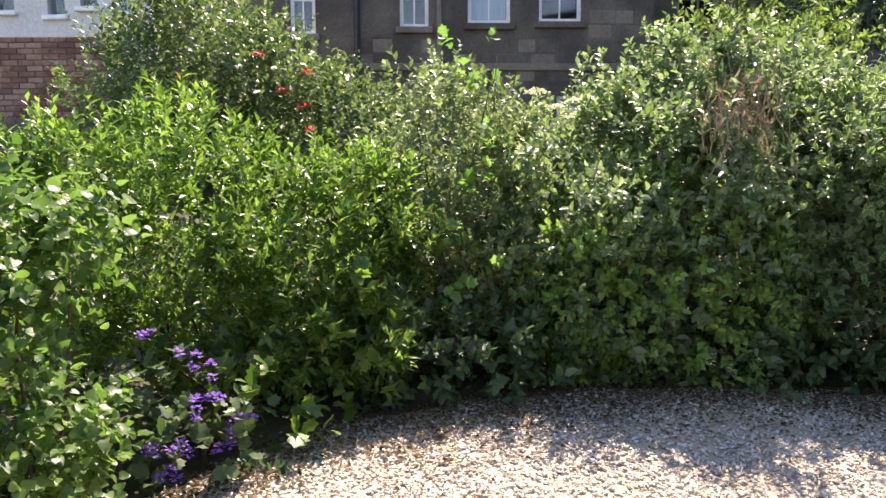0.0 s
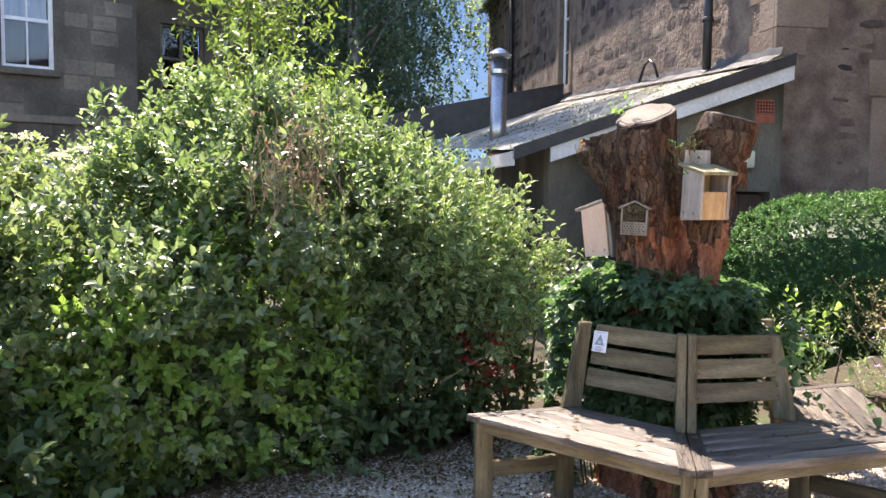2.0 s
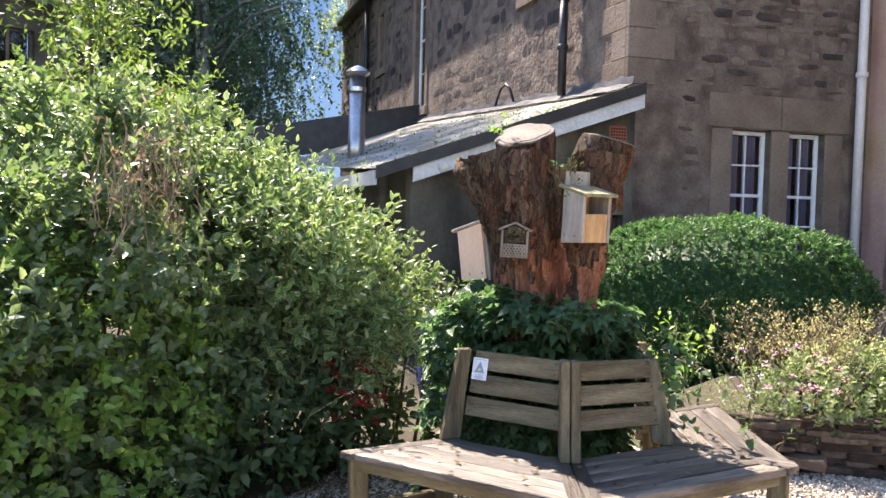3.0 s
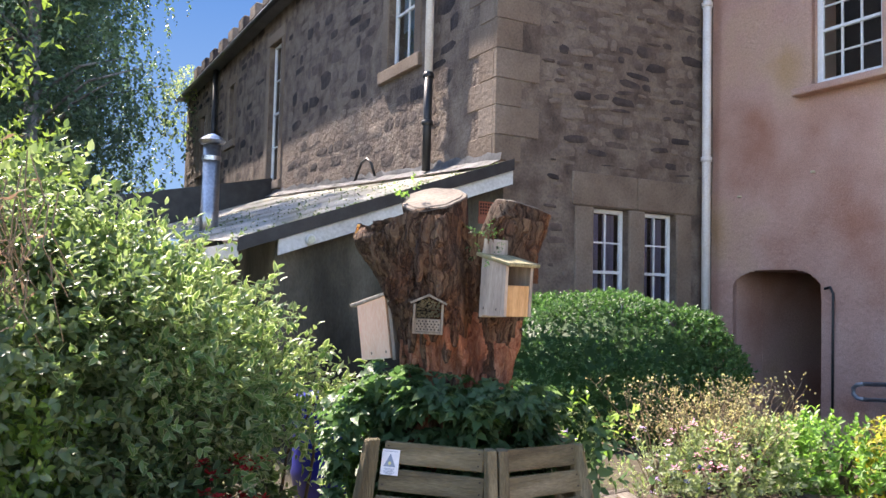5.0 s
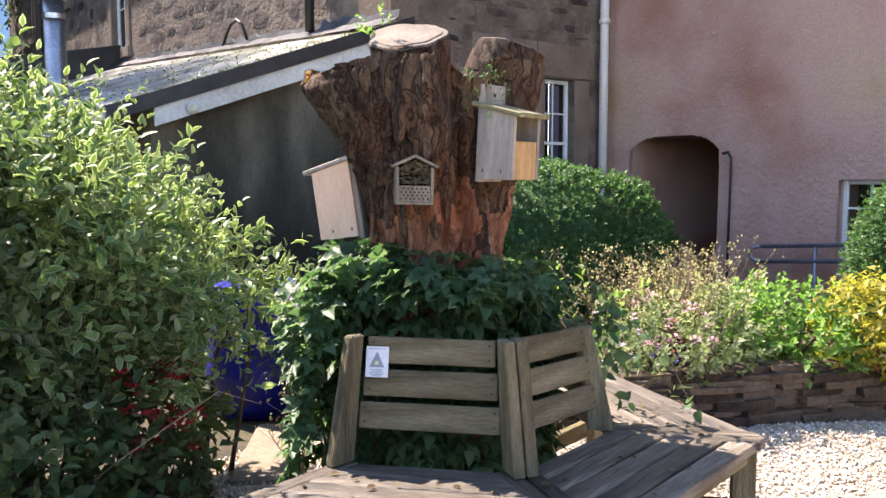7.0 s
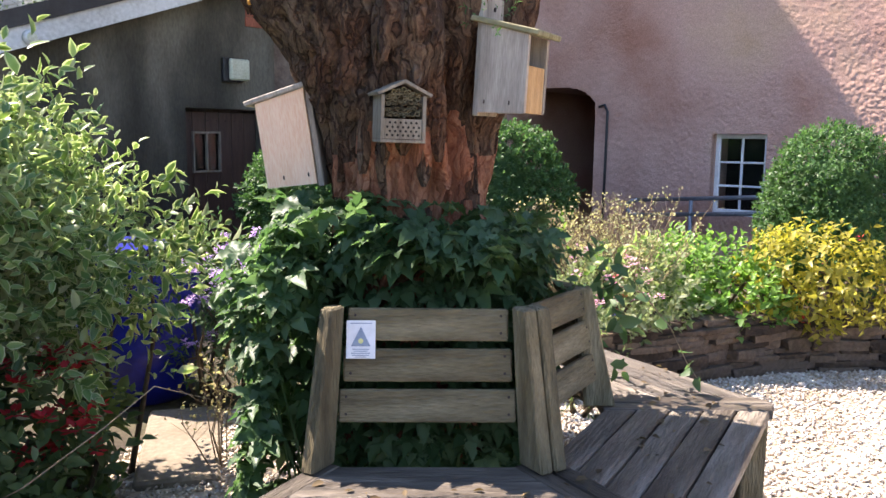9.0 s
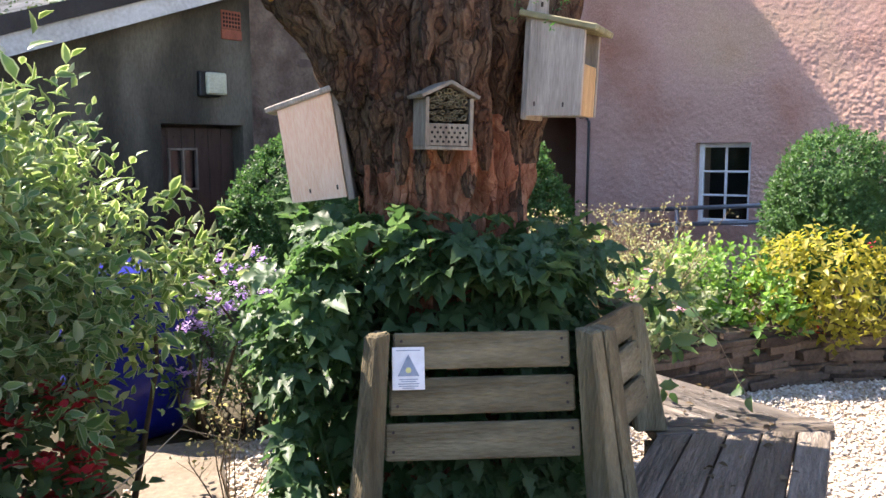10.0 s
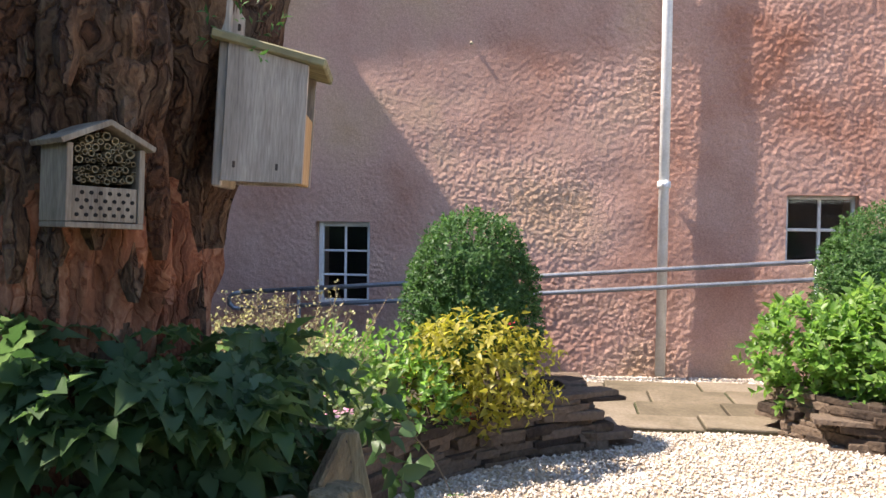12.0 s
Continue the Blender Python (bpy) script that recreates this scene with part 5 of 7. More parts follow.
# ---------------------------------------------------------------- distant buildings
def far_building():
    t = thing("tenement", "sooty brown sandstone tenement behind the garden", "building", pose(0, 24, 0))
    wins = [(-0.55, 0.25, 4.3, 6.6), (1.35, 2.55, 4.4, 6.9), (3.35, 4.55, 4.45, 6.9), (-3.6, -2.9, 4.1, 6.0), (3.9, 4.7, 1.6, 2.4), (1.5, 2.4, 0.6, 2.2)]
    holes = wins
    def mk(a, d, z):
        return (a, d, z)
    part("wall", wall_with_holes(-10.0, 6.6, -0.5, 12.0, holes, 0.5, mk), M_TENEMENT, t)
    part("wall", span_bm(-10.0, -9.5, 0.5, 8, -0.5, 12), M_TENEMENT, t)
    part("wall", span_bm(6.1, 6.6, 0.51, 8, -0.5, 12), M_TENEMENT, t)
    rr = random.Random(8)
    laid = []
    for i in range(260):
        x, zz = rr.uniform(-1.8, 6.2), rr.uniform(0.3, 8.5)
        w, h = rr.uniform(0.4, 0.8), 0.36
        zz = round(zz / 0.4) * 0.4
        clear = all(abs(zz - q) > 0.2 or abs(x - p) > (w + v) / 2 + 0.02 for p, q, v in laid)
        if clear and not any(a - 0.5 < x < b + 0.5 and c - 0.6 < zz < d + 0.4 for a, b, c, d in wins):
            laid.append((x, zz, w))
            part("stone", span_bm(x - w / 2, x + w / 2, -0.012, 0.02, zz, zz + h, 0.01), M_TENEMENT, t)
    part("string_course", span_bm(-1.4, 6.6, -0.09, 0.0, 3.1, 3.3, 0.02), M_TENEMENT, t)
    part("drainpipe", tube_bm([(-1.75, -0.1, 0), (-1.75, -0.1, 12)], 0.08, 8), M_BLACK, t, "black drainpipe")
    part("drainpipe", tube_bm([(0.55, -0.1, 0), (0.55, -0.1, 12)], 0.07, 8), M_TENEMENT, t)
    for a, b, c, d in wins:
        w = new("window")
        w.parent = t
        w.location = ((a + b) / 2, 0.15, c)
        ww, hh = b - a, d - c
        bm = bmesh.new()
        for x in (-ww / 2 + 0.05, ww / 2 - 0.05):
            add_box(bm, (0.1, 0.08, hh), Matrix.Translation((x, 0, hh / 2)))
        for zz in (0.05, hh / 2, hh - 0.05):
            add_box(bm, (ww - 0.2, 0.07, 0.09), Matrix.Translation((0, 0, zz)))
        add_box(bm, (0.04, 0.06, hh), Matrix.Translation((0, 0, hh / 2)))
        part("frame", bm, M_WHITE, w, "white sash frame")
        part("pane", span_bm(-ww / 2, ww / 2, 0.03, 0.04, 0, hh), M_GLASS, w)
        part("blind", span_bm(-ww / 2 + 0.1, ww / 2 - 0.1, 0.2, 0.22, hh * (0.05 if a == 1.35 else 0.5), hh), M_NET, w, "pale drawn curtain")
        # no real room: a flat sheet painted in indoor shade
        part("room", span_bm(-ww / 2, ww / 2, 0.5, 0.52, 0, hh), M_ROOM_SHADE, w)
        part("sill", span_bm(a - 0.12, b + 0.12, -0.14, 0.05, c - 0.18, c, 0.02), M_TENEMENT, t)
    # set-back wing with a slated roof
    g = thing("tenement_wing", "lower dark stone wing with a slate roof", "building", pose(0, 27, 0))
    ww = [(8.2, 9.6, 4.5, 6.6), (11.2, 12.4, 4.5, 6.6)]
    part("wall", wall_with_holes(6.6, 15.5, -0.5, 7.5, ww, 0.5, mk), M_TENEMENT, g)
    part("drainpipe", tube_bm([(7.1, -0.1, 0), (7.1, -0.1, 7.4)], 0.08, 8), M_BLACK, g, "black drainpipe")
    bm = bmesh.new()
    for x in (6.4, 15.7):
        for yy, zz in ((-0.3, 7.4), (-0.3, 7.55), (4.5, 11.2), (4.5, 11.0)):
            bm.verts.new((x, yy, zz))
    bmesh.ops.convex_hull(bm, input=bm.verts[:])
    part("roof", bm, M_SLATE, g, "sunlit grey slate roof")
    for a, b, c, d in ww:
        w = new("window")
        w.parent = g
        w.location = ((a + b) / 2, 0.15, c)
        bw, bh = b - a, d - c
        bm = bmesh.new()
        for x in (-bw / 2 + 0.05, 0, bw / 2 - 0.05):
            add_box(bm, (0.09, 0.08, bh), Matrix.Translation((x, 0, bh / 2)))
        for zz in (0.05, bh / 2, bh - 0.05):
            add_box(bm, (bw, 0.07, 0.08), Matrix.Translation((0, 0, zz)))
        part("frame", bm, M_TENEMENT, w)
        part("pane", span_bm(-bw / 2, bw / 2, 0.03, 0.04, 0, bh), M_GLASS, w)
        part("room", span_bm(-bw / 2, bw / 2, 0.4, 0.42, 0, bh), M_ROOM_SHADE, w)
    # white house and brick garden wall
    h = thing("white_house", "white harled house with small dark windows", "house", pose(-7.4, 17.5, 0, 0, 0, -8))
    hw = [(-1.2, -0.75, 3.85, 5.0), (-0.05, 0.32, 3.75, 4.9), (0.65, 1.0, 3.9, 5.0), (1.3, 1.62, 3.8, 4.95)]
    part("wall", wall_with_holes(-8, 2.1, 0, 8, hw, 0.4, mk), M_WHITEHARL, h)
    for a, b, c, d in hw:
        w = new("window")
        w.parent = h
        w.location = ((a + b) / 2, 0.15, c)
        part("pane", span_bm(-(b - a) / 2, (b - a) / 2, 0, 0.02, 0, d - c), M_GLASS, w)
        part("room", span_bm(-(b - a) / 2, (b - a) / 2, 0.2, 0.22, 0, d - c), M_ROOM_SHADE, w)
        part("frame", span_bm(-(b - a) / 2, (b - a) / 2, -0.04, 0.04, (d - c) / 2 - 0.03, (d - c) / 2 + 0.03), M_WHITE, w)
        part("sill", span_bm(a - 0.08, b + 0.08, -0.12, 0.02, c - 0.1, c, 0.02), M_WHITE, h)
    bw = thing("wall_garden_brick", "weathered red brick garden wall", "wall", pose(-7.2, 12.0, 0, 0, 0, -4), kind="structure")
    part("core", span_bm(-6, 3.1, 0.01, 0.22, 0, 2.735), M_MORTAR, bw)
    me = None
    bmb = box_bm((0.215, 0.11, 0.065), None, 0.006)
    me = bpy.data.meshes.new("brick")
    bmb.to_mesh(me)
    bmb.free()
    me.materials.append(M_BRICK)
    n = 0
    for r in range(14):
        for c in range(20):
            if n >= 290:
                break
            o = new("brick", me)
            o.parent = bw
            o.location = (2.98 - c * 0.226 - (0.11 if r % 2 else 0), 0.05, 2.7 - r * 0.076)
            n += 1
    # plain walls that close the court behind the camera
    tagged(part("wall_south", span_bm(-9, 6.5, -7.4, -7.0, -0.2, 2.2), M_MORTAR), "plain stone garden wall", "wall", kind="structure")
    tagged(part("wall_west", span_bm(-9.4, -9.0, -7.4, 12, -0.2, 2.2), M_MORTAR), "plain stone garden wall", "wall", kind="structure")


far_building()

# ---------------------------------------------------------------- tree stump
STUMP = Vector((3.29, 3.885, 0))


def build_stump():
    t = thing("tree_stump", "tall sawn-off tree stump with furrowed bark and red inner wood", "tree stump", Matrix.Translation(STUMP))
    rng = np.random.default_rng(21)
    nz, na = 190, 230
    zs = np.linspace(0, 1.86, nz)
    an = np.linspace(0, 2 * math.pi, na, endpoint=False)
    A, Z = np.meshgrid(an, zs)
    # base flare, narrow waist, broad shoulder where the limbs parted
    R = np.interp(Z, [0, 0.3, 0.9, 1.2, 1.4, 1.6, 1.75, 1.86], [0.38, 0.30, 0.255, 0.25, 0.27, 0.315, 0.345, 0.36])
    grow = np.clip((Z - 1.42) / 0.38, 0, 1)
    def lobe(dirn, width):
        d = np.angle(np.exp(1j * (A - dirn)))
        return np.exp(-(d / width) ** 2)
    left = math.atan2(4.31 - 3.87, 3.05 - 3.29)
    R = R + np.interp(Z, [1.2, 1.5, 1.62, 1.72, 1.8, 1.86], [0, 0.03, 0.05, 0.12, 0.15, 0.11]) * lobe(left, 0.5) + grow * 0.03 * lobe(math.atan2(-0.36, 0.17), 0.5)
    warp = 0.9 * value_noise(A * 1.5 + 9, Z * 2.2, 31) + 0.5 * value_noise(A * 4 + 5, Z * 5, 36)
    plates = np.abs(np.sin(A * 7 + 2.2 * warp + 1.5 * value_noise(A * 2 + 11, Z * 1.2, 37)))
    ridges = 0.058 * (plates ** 0.6 - 0.6) * (0.55 + 0.45 * value_noise(A * 3 + 40, Z * 4, 32))
    ridges += 0.026 * value_noise(A * 3.4 + 50, Z * 3.0, 33) + 0.02 * value_noise(A * 9 + 70, Z * 6, 34) + 0.012 * value_noise(A * 24 + 90, Z * 8, 35) + 0.006 * value_noise(A * 50 + 20, Z * 16, 38)
    crack = value_noise(A * 7 + 30, Z * 9, 39)
    ridges -= 0.016 * (np.abs(crack) < 0.12)
    groove = -0.075 * lobe(math.radians(219) + 0.12 * np.sin(Z * 6), 0.12) * np.clip((Z - 0.8) / 0.4, 0, 1)
    R = R - 0.065 * lobe(math.radians(240), 0.3) * np.clip((Z - 1.3) / 0.2, 0, 1)
    bare = (np.clip((1.27 - Z) / 0.1, 0, 1))
    R = R + ridges * (1 - 0.55 * bare) + groove - 0.016 * bare
    # blend noise over the seam at angle 0
    w = np.clip((A - (2 * math.pi - 0.6)) / 0.6, 0, 1)
    R = R * (1 - w) + w * R[:, :1]
    X, Y = np.cos(A) * R, np.sin(A) * R
    # limbs rise to different heights, the saddle between them is lower
    ux, uy = 0.52, -0.85
    along = X * ux + Y * uy
    top = 1.81 + 0.03 * value_noise(A * 3 + 20, Z * 0 + 3, 40) - 0.11 * np.exp(-((along - 0.06) / 0.07) ** 2)
    tip = lobe(left, 0.5)
    top = top - 0.05 * tip
    Zf = Z * (top / 1.86)
    co = np.stack([X, Y, Zf], -1).reshape(-1, 3)
    idx = np.arange(nz * na).reshape(nz, na)
    q = np.stack([idx[:-1], np.roll(idx, -1, 1)[:-1], np.roll(idx, -1, 1)[1:], idx[1:]], -1).reshape(-1, 4)
    zc = Zf[:-1].reshape(-1)
    me = arrays_mesh("trunk", co, q, M_BARK, smooth=True)
    me.materials.append(M_REDBARK)
    jag = 1.31 + 0.10 * value_noise(A[:-1] * 5 + 60, Z[:-1] * 0, 44).reshape(-1)
    ang = A[:-1].reshape(-1)
    front = np.cos(ang - math.pi * 1.25) > -0.1
    me.polygons.foreach_set("material_index", ((zc < jag) & front & (value_noise(ang * 6 + 3, zc * 4, 45) > -0.35)).astype(np.int32))
    o = new("trunk", me)
    o.parent = t
    # ragged top between the cuts
    bm = bmesh.new()
    for i in range(26):
        a, r = rng.uniform(0, 6.28), rng.uniform(0.0, 0.16)
        x, y = math.cos(a) * r, math.sin(a) * r
        add_box(bm, (rng.uniform(0.02, 0.09), rng.uniform(0.02, 0.09), rng.uniform(0.08, 0.2)), pose(x, y, 1.63 + rng.uniform(-0.03, 0.05), rng.uniform(-30, 30), rng.uniform(-30, 30), rng.uniform(0, 180)), 0.008)
    part("splintered_top", bm, M_BARK, t)
    # two sawn limbs
    def limb(name, c, lean, r, length, tilt, skin):
        b = bmesh.new()
        sides = 40
        rings = []
        axis = Vector(lean).normalized()
        a = axis.orthogonal().normalized()
        bb = axis.cross(a)
        for k in range(9):
            s = k / 8
            ring = []
            for i in range(sides):
                ph = i * math.tau / sides
                rr = r * (0.86 + 0.14 * s) * (1 + 0.05 * math.sin(ph * 3 + 1) + 0.035 * math.sin(ph * 7 + s * 3) + 0.03 * noise.noise((math.cos(ph) * 3, math.sin(ph) * 3, s * 4 + r)))
                p = Vector(c) - axis * length * (1 - s) + (a * math.cos(ph) + bb * math.sin(ph)) * rr
                if k == 8:
                    d = Vector((p.x - c[0], p.y - c[1], 0))
                    p.z += d.dot(Vector(tilt))
                ring.append(b.verts.new(p))
            rings.append(ring)
        for r0, r1 in zip(rings, rings[1:]):
            for i in range(sides):
                b.faces.new((r0[i], r0[(i + 1) % sides], r1[(i + 1) % sides], r1[i]))
        top_ring = rings[-1]
        cut = [v.co.copy() for v in top_ring]
        lm = part(name, b, skin, t, smooth=True)
        b2 = bmesh.new()
        mid = sum(cut, Vector()) / len(cut)
        prev = None
        for s, dz in ((1.0, -0.004), (0.97, 0.004), (0.86, 0.004), (0.84, 0.008), (0.45, 0.006), (0.0, 0.007)):
            row = [b2.verts.new(mid + (p - mid) * s + axis * dz) for p in cut] if s else [b2.verts.new(mid + axis * dz)]
            if prev:
                for i in range(len(prev)):
                    j = (i + 1) % len(prev)
                    b2.faces.new((prev[i], prev[j], row[j], row[i]) if len(row) > 1 else (prev[i], prev[j], row[0]))
            prev = row
        part("sawn_face", b2, M_CUT, lm, "pale dry sawn face")
    limb("limb", (-0.15, 0.065, 1.895), (-0.10, 0.05, 1), 0.145, 0.36, (0.36, 0.16, 0), M_BARK)
    limb("limb", (0.15, -0.232, 1.875), (0.2, -0.40, 1), 0.14, 0.46, (0.07, -0.18, 0), M_BARK)
    # bracket of orange fungus, bark strips
    bm = bmesh.new()
    for i in range(7):
        add_box(bm, (0.022, 0.022, 0.03), pose(-0.215 + rng.normal(0, 0.012), 0.425 + rng.normal(0, 0.012), 1.70 + i * 0.012, rng.uniform(0, 90), rng.uniform(0, 90), 0), 0.01)
    part("fungus", bm, M_ORANGE, t, "orange bracket fungus")
    # loose plates of bark standing off the trunk
    for i in range(64):
        a = rng.uniform(math.pi * 0.5, math.pi * 1.85)
        z0 = rng.uniform(0.9, 1.62)
        row = min(nz - 1, int(z0 / 1.80 * nz))
        rr = R[row, int(a / math.tau * na) % na]
        w, ln = rng.uniform(0.018, 0.05), rng.uniform(0.05, 0.16)
        b5 = bmesh.new()
        cols = []
        for s in range(6):
            f = s / 5
            ww = w * (0.35 + math.sin(f * math.pi) ** 0.5 * rng.uniform(0.5, 0.8))
            dz = ln * (f - 0.5)
            cols.append([b5.verts.new((math.cos(a) * (rr + off) - math.sin(a) * sx * ww, math.sin(a) * (rr + off) + math.cos(a) * sx * ww, z0 + dz)) for sx, off in ((-0.5, -0.012), (-0.2, 0.006 + rng.uniform(0, 0.006)), (0.25, 0.007 + rng.uniform(0, 0.006)), (0.5, -0.012))])
        for c0, c1 in zip(cols, cols[1:]):
            for k in range(3):
                b5.faces.new((c0[k], c0[k + 1], c1[k + 1], c1[k]))
        part("bark_plate", b5, M_REDBARK if z0 < 1.2 else M_BARK, t)
    return t


build_stump()
# small shoots growing from the stump top and bark
shrub("stump_shoots", "small yellow-green shoots sprouting on the stump", "shoots", (3.1, 4.03, 1.82), [(3.08, 4.05, 1.92, 0.03, 0.03, 0.05)], L_FRESH, 7, 0.024, OVATE, 0.045, 5, seed=61, stems=0)
shrub("stump_fern", "dark green ivy sprig in the bark", "ivy", (3.06, 3.58, 1.6), [(3.03, 3.62, 1.68, 0.03, 0.05, 0.09)], L_BOX, 22, 0.018, LANCE, 0.05, 6, seed=62, stems=0)

# ---------------------------------------------------------------- nest boxes and bee house
def nest_box(name, label, origin, heading, lean, body_mat, front_mat, open_front, plate_mat, D=0.16, H=0.243):
    """Back plate at the origin, body towards local -y. Local x across, z up; the top of the body at z = 0."""
    m = Matrix.Translation(origin) @ Matrix.Rotation(radians(heading), 4, 'Z') @ Matrix.Rotation(radians(lean), 4, 'X')
    t = thing(name, label, "nest box", m)
    W = 0.165
    part("back_plate", span_bm(-0.07, 0.07, -0.018, 0, -H - 0.01, 0.08, 0.003), plate_mat, t)
    for x in (-W / 2, W / 2 - 0.016):
        bm = bmesh.new()
        for xx in (x, x + 0.016):
            for y, z in ((-0.019, 0.0), (-0.019, -H), (-D, -H + 0.004), (-D, -0.03)):
                bm.verts.new((xx, y, z))
        bmesh.ops.convex_hull(bm, input=bm.verts[:])
        sidep = part("side", bm, body_mat, t)
        for yy in (-0.04, -0.115):
            part("nail", box_bm((0.018, 0.005, 0.012), Matrix.Translation((x + 0.008, yy, -H + 0.03)), 0.001), M_NAIL, sidep)
    if open_front:
        part("front", span_bm(-W / 2 + 0.017, W / 2 - 0.017, -D + 0.002, -D + 0.018, -H + 0.004, -0.11, 0.002), front_mat, t, "fresh orange pine front with open top")
    else:
        part("front", span_bm(-W / 2 + 0.017, W / 2 - 0.017, -D + 0.002, -D + 0.018, -H + 0.004, -0.05, 0.002), front_mat, t)
    part("floor", span_bm(-W / 2 + 0.017, W / 2 - 0.017, -D + 0.02, -0.02, -H + 0.006, -H + 0.02), body_mat, t)
    part("inside_back", span_bm(-W / 2 + 0.018, W / 2 - 0.018, -0.03, -0.021, -H + 0.022, -0.02), M_PINE, t)
    rf = box_bm((W + 0.022, D + 0.045, 0.016), pose(0, -(D + 0.03) / 2 + 0.005, -0.006, 11, 0, 0), 0.003)
    part("roof", rf, M_MOSSBOARD if open_front else plate_mat, t)
    part("nail", box_bm((0.008, 0.006, 0.012), Matrix.Translation((0, -0.02, 0.045)), 0.001), M_NAIL, t)
    return t


nest_box("nest_box", "open-fronted wooden nest box, greyed sides and fresh pine front", (3.128, 3.63, 1.626), math.degrees(math.atan2(-0.29, 0.957)), 3, M_BOXWOOD, M_PINE, True, M_BOXWOOD)
nest_box("nest_box", "pale plywood nest box leaning on the trunk", (3.18, 4.165, 1.455), 180 + 8, 8, M_PALEPINE, M_GREYWHITE, False, M_BOXWOOD, 0.168, 0.285)


def bee_house():
    m = Matrix.Translation((2.968, 3.852, 1.305)) @ Matrix.Rotation(radians(-90 + 30), 4, 'Z') @ Matrix.Rotation(radians(1.5), 4, 'Y')
    t = thing("bee_house", "small wooden bee house with canes and drilled block", "insect house", m)
    W, D = 0.128, 0.085
    # local -y faces out
    for x in (-W / 2 + 0.005, W / 2 - 0.005):
        part("side", span_bm(x - 0.005, x + 0.005, -D / 2, D / 2, 0, 0.118, 0.001), M_GREYEDBOARD, t)
    part("floor", span_bm(-W / 2, W / 2, -D / 2, D / 2, -0.009, -0.0005, 0.001), M_GREYEDBOARD, t)
    part("back", span_bm(-W / 2 + 0.011, W / 2 - 0.011, D / 2 - 0.006, D / 2, 0, 0.13), M_GREYEDBOARD, t)
    part("block", span_bm(-W / 2 + 0.011, W / 2 - 0.011, -D / 2 + 0.004, D / 2 - 0.01, 0.001, 0.055, 0.001), M_GREYEDBOARD, t)
    for s in (-1, 1):
        part("roof_board", box_bm((0.086, D + 0.02, 0.009), pose(s * 0.0375, 0, 0.1375, 0, s * 25, 0), 0.001), M_GREYEDBOARD, t)
    rr = random.Random(2)
    for j, zz in enumerate((0.011, 0.022, 0.033, 0.045)):
        for i in range(6 if j % 2 else 7):
            x = -0.045 + i * 0.015 + (0.0075 if j % 2 else 0)
            part("drilled_hole", tube_bm([(x, -D / 2 + 0.0025, zz), (x, -D / 2 + 0.012, zz)], 0.0033, 8), M_DARK, t)
    # cane tubes
    placed = []
    for tries in range(2600):
        r = rr.uniform(0.0034, 0.0075)
        x, zz = rr.uniform(-W / 2 + 0.012 + r, W / 2 - 0.012 - r), rr.uniform(0.058 + r, 0.148)
        if zz + r > 0.146 - abs(x) * 0.42:
            continue
        if all((x - a) ** 2 + (zz - b) ** 2 > (r + c) ** 2 * 0.95 for a, b, c in placed):
            placed.append((x, zz, r))
    for x, zz, r in placed:
        bm = bmesh.new()
        n = 10
        rings = []
        for yy, rad in ((D / 2 - 0.012, r), (-D / 2 + 0.004, r), (-D / 2 + 0.004, r * 0.66), (-D / 2 + 0.03, r * 0.66)):
            rings.append([bm.verts.new((x + math.cos(k * math.tau / n) * rad, yy, zz + math.sin(k * math.tau / n) * rad)) for k in range(n)])
        for r0, r1 in zip(rings, rings[1:]):
            for k in range(n):
                bm.faces.new((r0[k], r0[(k + 1) % n], r1[(k + 1) % n], r1[k]))
        bm.faces.new(rings[-1])
        part("cane", bm, M_WOOD, t)
    part("dark_fill", span_bm(-W / 2 + 0.011, W / 2 - 0.011, D / 2 - 0.014, D / 2 - 0.008, 0.056, 0.14), M_DARK, t)


bee_house()

# ---------------------------------------------------------------- hexagonal tree bench
BENCH = Vector((3.30, 3.83, 0))
R_OUT, R_IN, SEAT_Z = 1.145, 0.60, 0.445
VERT = [161, 221, 280.5, 342]


def polar(r, deg):
    return Vector((math.cos(radians(deg)) * r, math.sin(radians(deg)) * r, 0))


def plank(parent, name, a, b, w_dir, width, z0, z1, material, bevel=0.006, shrink=0.004):
    """A board from a to b at its outer edge, extending width along w_dir at each end (mitred outline)."""
    (a0, a1), (b0, b1) = a, b
    m = Matrix.Translation(((a0 + b0) / 2).to_3d()) @ Matrix.Rotation(math.atan2((b0 - a0).y, (b0 - a0).x), 4, 'Z')
    inv = m.inverted()
    pts = [inv @ p for p in (a0, b0, b1, a1)]
    bm = prism_bm([(p.x, p.y) for p in pts], z0, z1, bevel)
    ob = part(name, bm, material, parent)
    ob.matrix_local = m
    return ob


